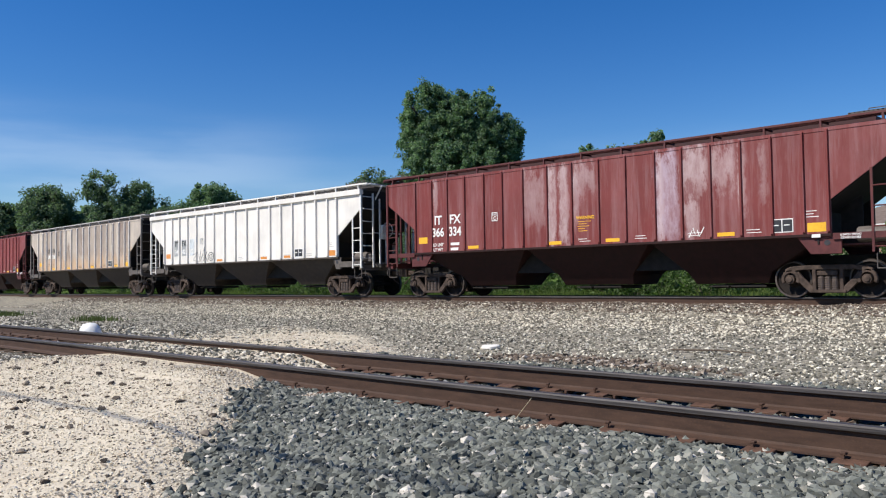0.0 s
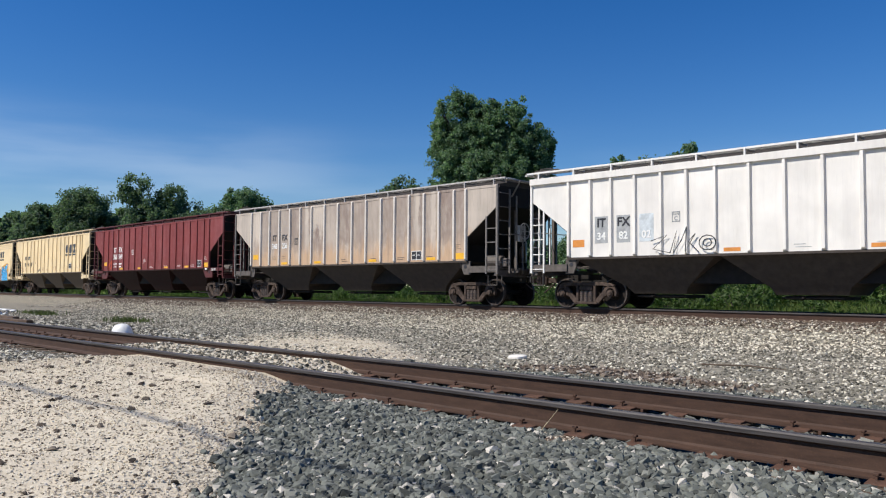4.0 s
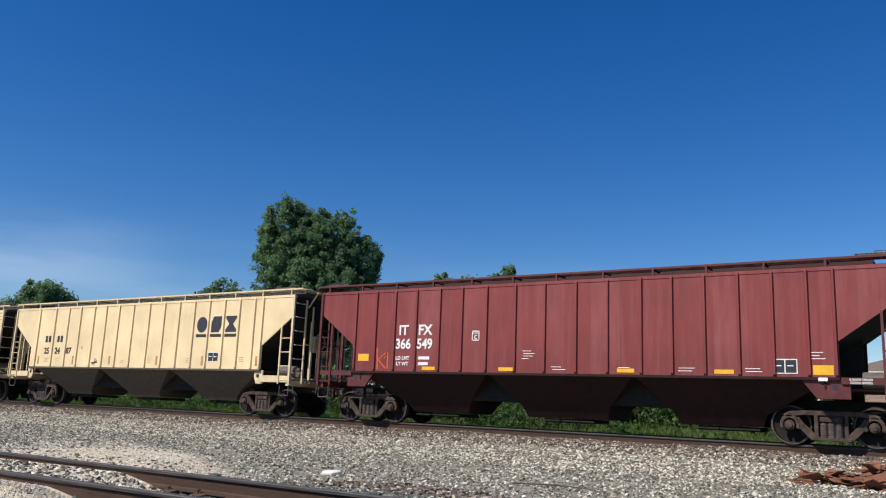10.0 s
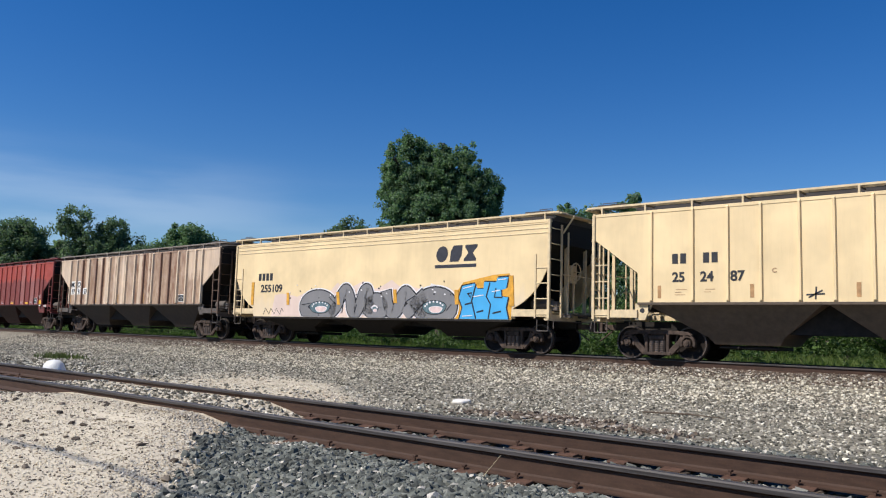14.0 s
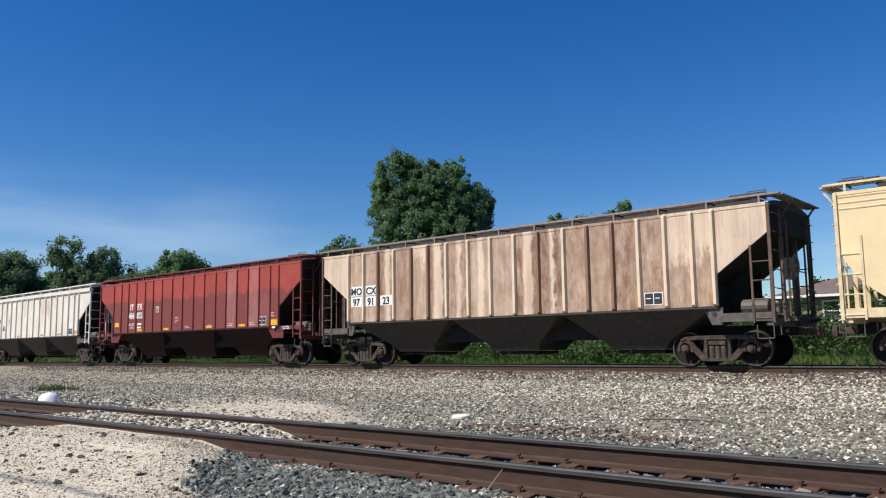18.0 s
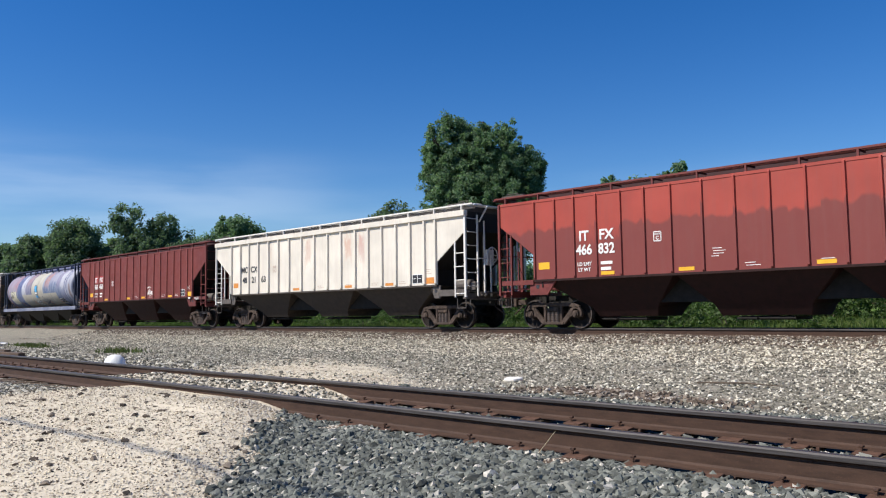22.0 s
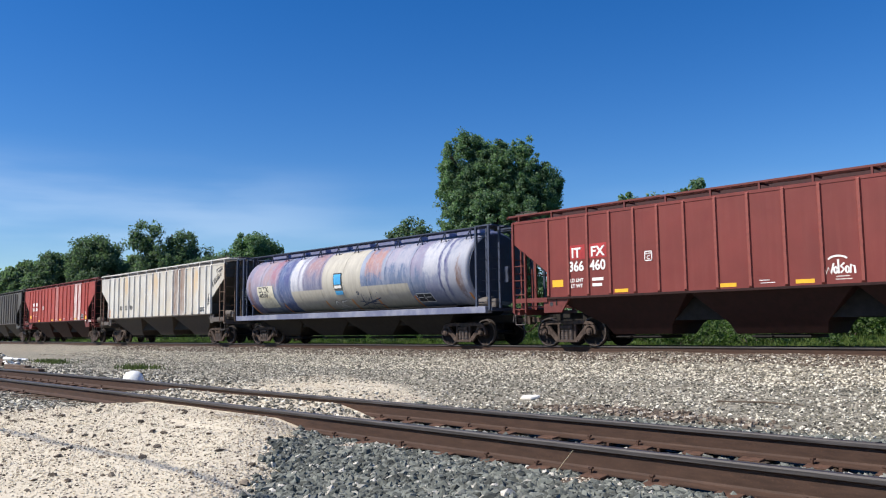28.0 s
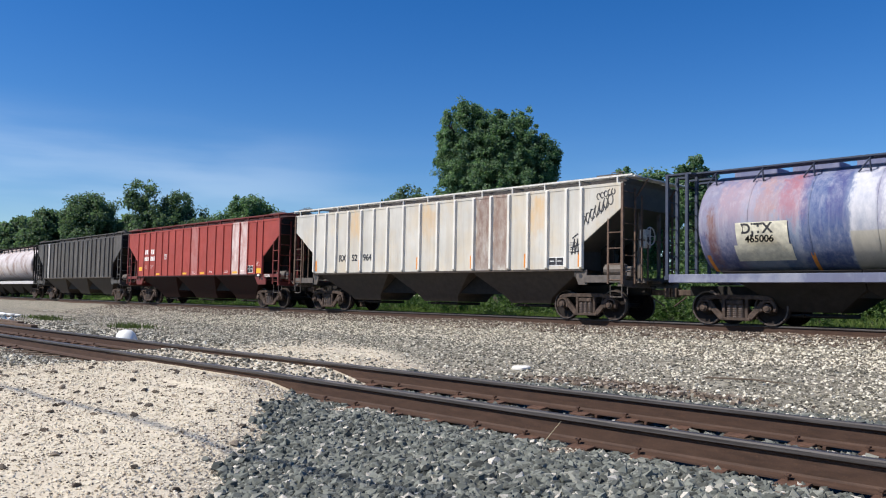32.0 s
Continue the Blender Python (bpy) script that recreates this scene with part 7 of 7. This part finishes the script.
M_CLOD = stone_material("dark_clods", [(0.0, (0.05, 0.042, 0.034)), (0.7, (0.12, 0.096, 0.074)), (1.0, (0.24, 0.20, 0.155))], (0.14, 0.11, 0.085))


def off_rails(x, y, gap=0.12):
    ok = np.ones(len(x), bool)
    for r in (NEAR_RAIL, FAR_RAIL):
        ok &= np.abs(y - r) > gap
    return ok


def in_sight(x, y):
    """Leaves out the ground at the lens's foot and to its right, which is never shown."""
    return (x * x + y * y > 13.5) & (x < 0.3 - 0.03 * y)


def build_stones():
    rng = np.random.default_rng(9)
    jig = lambda x, y: 0.16 * np.sin(2.1 * y + 0.8 * x) + 0.12 * np.sin(5.3 * y + 1.0) + 0.1 * np.sin(9 * y - 3 * x)
    # fresh grey ballast before and about the siding
    n = 80000
    x = rng.uniform(-9.5, 0.6, n)
    y = 1.2 + rng.random(n) ** 0.9 * 4.2
    e = sand_edge(y) + jig(x, y)
    ties = np.array(TIE_X[1::5])
    bare = (np.abs(x[:, None] - ties[None]).min(1) < 0.12) & (y > 4.85 + 0.15 * np.sin(7 * x))
    keep = (x > e - 0.1 + rng.normal(size=n) * 0.12) & off_rails(x, y, 0.095) & (y < 5.2) & ~bare & in_sight(x, y)
    x, y = x[keep], y[keep]
    scatter("ballast_stones", x, y, 0.013 + 0.029 * rng.random(len(x)) ** 1.6, rng, M_STONE, "fresh angular grey ballast beside the siding", "chunk", 0.12, 0.85)
    n = 14000
    x = rng.uniform(-9.5, 1.5, n)
    y = rng.uniform(5.35, 8.6, n)
    keep = (x > sand_edge(y) + jig(x, y) * 1.5) & off_rails(x, y, 0.13) & in_sight(x, y)
    x, y = x[keep], y[keep]
    scatter("ballast_stones", x, y, 0.02 + 0.026 * rng.random(len(x)) ** 1.4, rng, M_STONE, "grey ballast between the siding's rails", sink=0.46)
    # pale chips along the rail and at the sand's edge
    n = 4200
    x = rng.uniform(-9, 1.5, n)
    y = np.where(rng.random(n) < 1.1, NEAR_RAIL - 0.16 - np.abs(rng.normal(size=n)) * 0.16, FAR_RAIL - 0.2 - np.abs(rng.normal(size=n)) * 0.25)
    scatter("pale_chips", x, y, 0.006 + 0.012 * rng.random(n), rng, M_PALE, "pale limestone chips along the rail", "fine", 0.1, lift=0.012)
    n = 5200
    y = rng.uniform(1.2, 9.5, n)
    x = sand_edge(y) + jig(np.zeros(n), y) + rng.normal(size=n) * 0.45 - 0.2
    keep = off_rails(x, y, 0.12)
    x, y = x[keep], y[keep]
    scatter("pale_chips", x, y, 0.004 + 0.013 * rng.random(len(x)) ** 1.6, rng, M_PALE, "pale stones at the edge of the sand", "chunk", 0.15)
    # the sandy crossing: grit and dark clods
    n = 78000
    y = np.where(rng.random(n) < 0.82, rng.uniform(0.7, 5.2, n), rng.uniform(5.2, 9.5, n))
    x = rng.uniform(-17, -4.0, n)
    keep = (x < sand_edge(y) + 0.1 + rng.normal(size=n) * 0.25) & off_rails(x, y, 0.1) & in_sight(x, y)
    x, y = x[keep], y[keep]
    scatter("sand_grit", x, y, 0.004 + 0.010 * rng.random(len(x)) ** 1.6, rng, M_GRIT, "pale grit on the sandy crossing", "fine", 0.3)
    # stones and soil between the rails of the crossing
    n = 3600
    x = rng.uniform(-19, -6.5, n)
    y = np.where(rng.random(n) < 0.7, rng.uniform(5.45, 6.7, n), rng.uniform(6.9, 8.6, n))
    keep = off_rails(x, y, 0.12)
    x, y = x[keep], y[keep]
    scatter("crossing_stones", x, y, 0.012 + 0.028 * rng.random(len(x)) ** 1.5, rng, M_MIX, "mixed stones in the sand between the rails", "fine", 0.3)
    n = 9000
    x = rng.uniform(-17, -8.2, n)
    y = rng.uniform(7.0, 12.6, n)
    keep = (x < sand_edge(y) + rng.normal(size=n) * 0.7)
    x, y = x[keep], y[keep]
    scatter("sand_grit", x, y, 0.008 + 0.016 * rng.random(len(x)) ** 1.5, rng, M_GRIT, "pale grit behind the far rail", "fine", 0.3)
    n = 900
    y = rng.uniform(1.0, 5.0, n)
    x = rng.uniform(-15, -4.2, n)
    keep = x < sand_edge(y) + 0.1
    x, y = x[keep], y[keep]
    scatter("soil_clods", x, y, 0.008 + 0.034 * rng.random(len(x)) ** 3.4, rng, M_CLOD, "dark soil clods on the sandy crossing", "chunk", 0.3, 0.6)
    n = 5200
    y = rng.uniform(1.0, 5.0, n)
    x = rng.uniform(-15, -4.2, n)
    keep = x < sand_edge(y) + 0.1
    x, y = x[keep], y[keep]
    scatter("soil_crumbs", x, y, 0.005 + 0.009 * rng.random(len(x)) ** 1.5, rng, M_CLOD, "small brown crumbs on the sandy crossing", "fine", 0.2, 0.7)
    # old gravel between the tracks
    n = 64000
    y = 7.6 + rng.random(n) * 10.4
    x = 2.5 - rng.random(n) ** 1.25 * 42
    keep = (x > np.where(y < 13, sand_edge(y) + 0.3, -60) + rng.normal(size=n) * 1.1) | (x < -14.5 + rng.normal(size=n) * 0.8)
    keep &= in_sight(x, y)
    x, y = x[keep], y[keep]
    scatter("old_gravel", x, y, 0.011 + 0.024 * rng.random(len(x)) ** 2, rng, M_MIX, "mixed grey and white gravel between the tracks", "fine", 0.25)
    # a spill of dark stones behind the far rail
    n = 800
    x = -5.9 + rng.normal(size=n) * 0.8
    y = 9.3 + rng.normal(size=n) * 0.2
    scatter("ballast_stones", x, y, 0.016 + 0.02 * rng.random(n), rng, M_BROWN, "spill of dark grey stones behind the far rail", sink=0.1)
    # ballast shoulder of the main line
    n = 31000
    x = 3 - rng.random(n) ** 1.2 * 52
    y = rng.uniform(15.2, 19.7, n) + off(x)
    scatter("line_ballast", x, y, 0.016 + 0.027 * rng.random(n) ** 1.5, rng, M_MIX2, "pale stones on the ballast shoulder", "fine", 0.2)
    n = 24000
    x = 3 - rng.random(n) ** 1.2 * 52
    y = np.where(rng.random(n) < 0.8, 20.85 - 2.2 * rng.random(n) ** 1.3, rng.uniform(21.2, 22.4, n)) + off(x)
    scatter("line_ballast", x, y, 0.02 + 0.032 * rng.random(n) ** 1.5, rng, M_BROWN, "rust-brown stones beside the main rails", "fine", 0.15)
    # gravel heap and dark stones at the left, beside the siding
    n = 9000
    y = rng.uniform(2.6, 5.15, n)
    x = np.interp(y, [2.6, 5.1], [-16.5, -12.6]) - rng.random(n) ** 1.5 * 7 + rng.normal(size=n) * 0.5
    keep = off_rails(x, y, 0.13)
    x, y = x[keep], y[keep]
    scatter("old_gravel", x, y, 0.012 + 0.024 * rng.random(len(x)) ** 1.5, rng, M_MIX, "dark and white stones at the sand's far edge", "fine", 0.2)
    n = 6000
    x = rng.uniform(-34, -16.5, n)
    y = np.where(rng.random(n) < 0.5, rng.uniform(2.8, 5.1, n), rng.uniform(7.0, 10.0, n))
    keep = off_rails(x, y, 0.13)
    x, y = x[keep], y[keep]
    scatter("old_gravel", x, y, 0.02 + 0.035 * rng.random(len(x)), rng, M_MIX, "coarse mixed stones beside the siding", "fine", 0.2)


build_stones()


# ---- overhead line behind the lens, known by its shadow across the sand ----
def build_overhead_line():
    line = base("overhead_line", "black overhead cable between two timber poles", "utility line")
    up = 7.8
    shift = sun_way * (up / sun_way.z)
    wood = plain("pole_timber", (0.13, 0.095, 0.065), 0.9, 0.0, 0.4, 3)
    ends = []
    for x in (-48.0, 34.0):
        y = 3.57 + 0.037 * (x + 7.3)
        px, py = x + shift.x, y + shift.y
        g0 = float(gz(px, py))
        part("pole", Geo().tube((px, py, g0 - 0.5), (px, py, up + 0.9), 0.15, 12, 0.10).mesh("pole"), wood, line, "weathered timber pole")
        part("crossarm", Geo().box(px - 0.06, px + 0.06, py - 0.7, py + 0.7, up + 0.3, up + 0.42).mesh("crossarm", 0.01), wood, line)
        ends.append(Vector((px, py - 0.16, up + 0.3)))
    g = Geo()
    n = 32
    pts = [ends[0].lerp(ends[1], k / n) - Vector((0, 0, 0.35 * (1 - (2 * k / n - 1) ** 2))) for k in range(n + 1)]
    g.loft([[p + Vector((0, 0.021 * math.cos(a), 0.021 * math.sin(a))) for a in np.linspace(0, 2 * math.pi, 8, endpoint=False)] for p in pts])
    part("cable", g.mesh("cable"), M_BLACK, line, "thick black cable")


build_overhead_line()


# ---- small things on the ground ----
def ground_at(x, y):
    return float(gz(x, y) + rough_ground(x, y))


def build_small_things():
    white = plain("dirty_white_plastic", (0.74, 0.73, 0.70), 0.45, vary=0.08)
    # upturned white tub behind the far rail
    g = Geo()
    rings = []
    for r, z in ((0.36, 0.0), (0.38, 0.03), (0.36, 0.05), (0.34, 0.20), (0.28, 0.36), (0.17, 0.45), (0.02, 0.475)):
        rings.append([(r * math.cos(2 * math.pi * i / 28) * 1.12, r * math.sin(2 * math.pi * i / 28), z) for i in range(28)])
    g.loft(rings)
    x, y = -16.55, 7.12
    tub = base("upturned_tub", "upturned white plastic tub on the gravel", "tub", at=pose(x, y, ground_at(x, y) + 0.01, 3, -4, 20) @ Matrix.Diagonal((0.66, 0.58, 0.8, 1)))
    part("bowl", g.mesh("bowl", 0, True), white, tub)
    # flat pale slab
    x, y = -8.55, 10.26
    pts = [(0.2 * math.cos(a) * (1 + 0.18 * math.sin(3 * a)), 0.15 * math.sin(a) * (1 + 0.2 * math.cos(2 * a))) for a in np.linspace(0, 2 * math.pi, 14, endpoint=False)]
    thing("flat_stone", Geo().prism(pts, 0, 0.07, "z").mesh("flat_stone", 0.02), plain("chalky_stone", (0.72, 0.68, 0.62), 0.9, vary=0.1), "flat chalky white stone on the gravel", "stone", at=pose(x, y, ground_at(x, y) + 0.0, 6, -3, 0) @ Matrix.Scale(0.85, 4))
    # stick on the gravel
    g = Geo().tube((-0.6, 0, 0.02), (0.1, 0.03, 0.035), 0.014, 6).tube((0.1, 0.03, 0.035), (0.62, -0.05, 0.02), 0.014, 6, 0.006)
    x, y = -5.25, 11.4
    thing("stick", g.mesh("stick"), plain("dry_wood", (0.10, 0.075, 0.055), 0.9), "dry dark stick lying on the gravel", "stick", at=pose(x, y, ground_at(x, y) + 0.02, 0, 0, 8))
    # dry stalk by the near rail
    x, y = -4.02, NEAR_RAIL - 0.2
    g = Geo().tube((0, 0, 0), (0.22, -0.02, 0.23), 0.0035, 5, 0.002)
    thing("dry_stalk", g.mesh("dry_stalk"), plain("straw", (0.5, 0.42, 0.28), 0.8), "thin dry straw stalk leaning by the rail", "weed", at=pose(x, y, ground_at(x, y)))
    # heap of rusty tie plates by the main line
    rnd = random.Random(12)
    rust = plain("scrap_rust", (0.18, 0.075, 0.040), 0.85, 0.0, 0.45, 9)
    plate = Geo().box(-0.19, 0.19, -0.1, 0.1, 0, 0.02).box(-0.1, -0.08, -0.1, 0.1, 0.02, 0.035).box(0.08, 0.1, -0.1, 0.1, 0.02, 0.035).mesh("scrap_plate", 0.004)
    heap = base("scrap_heap", "heap of rusty steel tie plates on the gravel", "scrap heap", at=pose(-0.6, 16.4, ground_at(-0.6, 16.4)))
    for k in range(150):
        a, r = rnd.uniform(0, 2 * math.pi), rnd.random() ** 0.6
        px, py = r * 2.3 * math.cos(a) - 0.1, r * 1.05 * math.sin(a)
        top = 0.5 * (1 - r) ** 0.8
        part("tie_plate", plate, rust, heap, at=pose(px, py, rnd.uniform(0.3, 1) * top + 0.01, rnd.uniform(-28, 28), rnd.uniform(-28, 28), rnd.uniform(0, 360)))
    g = Geo()
    n = 18
    g.loft([[(1.75 * s * math.cos(2 * math.pi * i / n), 0.85 * s * math.sin(2 * math.pi * i / n), z) for i in range(n)] for s, z in ((1.0, -0.05), (0.75, 0.12), (0.4, 0.3), (0.05, 0.4))])
    part("core", g.mesh("core"), rust, heap, "rusty scrap packed below")
    # litter and timber at the left beyond the siding
    rag = Geo()
    rr = random.Random(5)
    for k in range(9):
        a = [(rr.uniform(-0.5, 0.5), rr.uniform(-0.2, 0.2), rr.uniform(0, 0.32)) for _ in range(2)]
        rag.tube(a[0], a[1], rr.uniform(0.05, 0.11), 7, 0.04)
    x, y = -31.5, 9.2
    thing("white_litter", rag.mesh("white_litter", 0, True), white, "crumpled white plastic litter on the gravel", "litter", at=pose(x, y, ground_at(x, y) + 0.05) @ Matrix.Diagonal((2.0, 1.3, 0.85, 1)))
    wood = plain("old_timber", (0.10, 0.065, 0.045), 0.9, 0, 0.4, 5)
    beam = Geo().box(-1.3, 1.3, -0.1, 0.1, 0, 0.17).mesh("timber", 0.015)
    for x, y, r in ((-26.5, 8.0, 4), (-29.2, 8.6, -3), (-34.5, 9.6, 8), (-37.0, 9.2, -12), (-33.3, 8.7, 14), (-35.4, 8.5, -6), (-36.4, 10.0, 3)):
        thing("old_tie", beam, wood, "discarded dark timber tie on the gravel", "timber", "discarded ties", at=pose(x, y, ground_at(x, y) + 0.01, 0, 0, r))
    # rusty stump by the near rail
    g = Geo().tube((0, 0, -0.05), (0, 0, 0.16), 0.16, 9, 0.13).tube((0.05, 0, 0.12), (0.28, 0.1, 0.26), 0.04, 7, 0.02).tube((-0.05, 0.05, 0.1), (-0.2, -0.12, 0.24), 0.05, 7, 0.02)
    x, y = -19.3, 4.1
    thing("stump", g.mesh("stump", 0.01), wood, "dark broken stump beside the siding", "stump", at=pose(x, y, ground_at(x, y)))
    # weedy gravel mound
    rng = np.random.default_rng(31)
    m = 2600
    a = rng.random(m) * 2 * math.pi
    r = np.sqrt(rng.random(m))
    shapes, f = stone_shapes("fine", rng)
    s = shapes[rng.integers(0, 16, m)] * (0.05 + 0.07 * rng.random(m))[:, None, None]
    px, py = -47 + r * 5.0 * np.cos(a), 11.2 + r * 1.6 * np.sin(a)
    s += np.stack([px, py, gz(px, py) + 0.75 * (1 - r ** 1.5)], 1)[:, None]
    bulk("gravel_mound", s, f, M_MIX, "weedy grey gravel mound by the track", "gravel")
    x = -46 + rng.normal(size=260) * 1.4
    y = 10.6 + rng.normal(size=260) * 0.5
    bulk("mound_weeds", blades(x, y, gz(x, y) + 0.3, 0.25 + 0.3 * rng.random(260), rng), [(0, 1, 2, 3, 4)], M_WEED, "dull green weeds on the gravel mound", "weeds")


build_small_things()


# ---- what moves ----
ADVANCE = [(0.0, 0.000), (1.0, 6.086), (2.0, 12.090), (3.0, 17.932), (4.0, 23.809), (4.5, 26.740), (6.5, 38.532), (7.0, 41.498), (8.0, 47.392), (9.0, 53.235), (10.0, 59.044), (11.0, 65.010), (12.0, 70.700), (13.0, 76.783), (14.0, 82.844), (15.0, 89.010), (15.5, 92.060), (17.5, 104.324), (18.0, 107.359), (19.0, 113.495), (20.0, 119.629), (21.0, 125.715), (22.0, 131.913), (23.0, 138.072), (24.0, 144.139), (25.0, 150.263), (25.5, 153.318), (27.5, 165.398), (28.0, 168.384), (29.0, 174.326), (30.0, 180.330), (31.0, 186.343), (32.0, 192.362)]


def advance(t):
    return float(np.interp(t, [a for a, _ in ADVANCE], [b for _, b in ADVANCE]))


def on_line(u, reach=6.7):
    """Pose of a wagon whose bogies both stand on the line."""
    pts = []
    for k in (-reach, reach):
        x, y, th = bend(u + k)
        pts.append((x - math.sin(th) * TRK, y + math.cos(th) * TRK))
    (x0, y0), (x1, y1) = pts
    return pose((x0 + x1) / 2, (y0 + y1) / 2, RAIL, 0, 0, math.degrees(math.atan2(y1 - y0, x1 - x0)))


def motions():
    for car, mid in TRAIN:
        walk(car, [(t, on_line(mid + s)) for t, s in ADVANCE])
    times = [k / 10 for k in range(321)]
    turns = [math.degrees(advance(t) / 0.457) for t in times]
    rnd = random.Random(8)
    for w, x in WHEELS:
        a0 = rnd.uniform(0, 360)
        rows = []
        for t, a in zip(times, turns):
            h = radians(a + a0)
            rows.append((t, Matrix.Translation((x, 0, 0.457)) @ Matrix.Rotation(h, 4, "Y")))
        walk(w, rows)


motions()
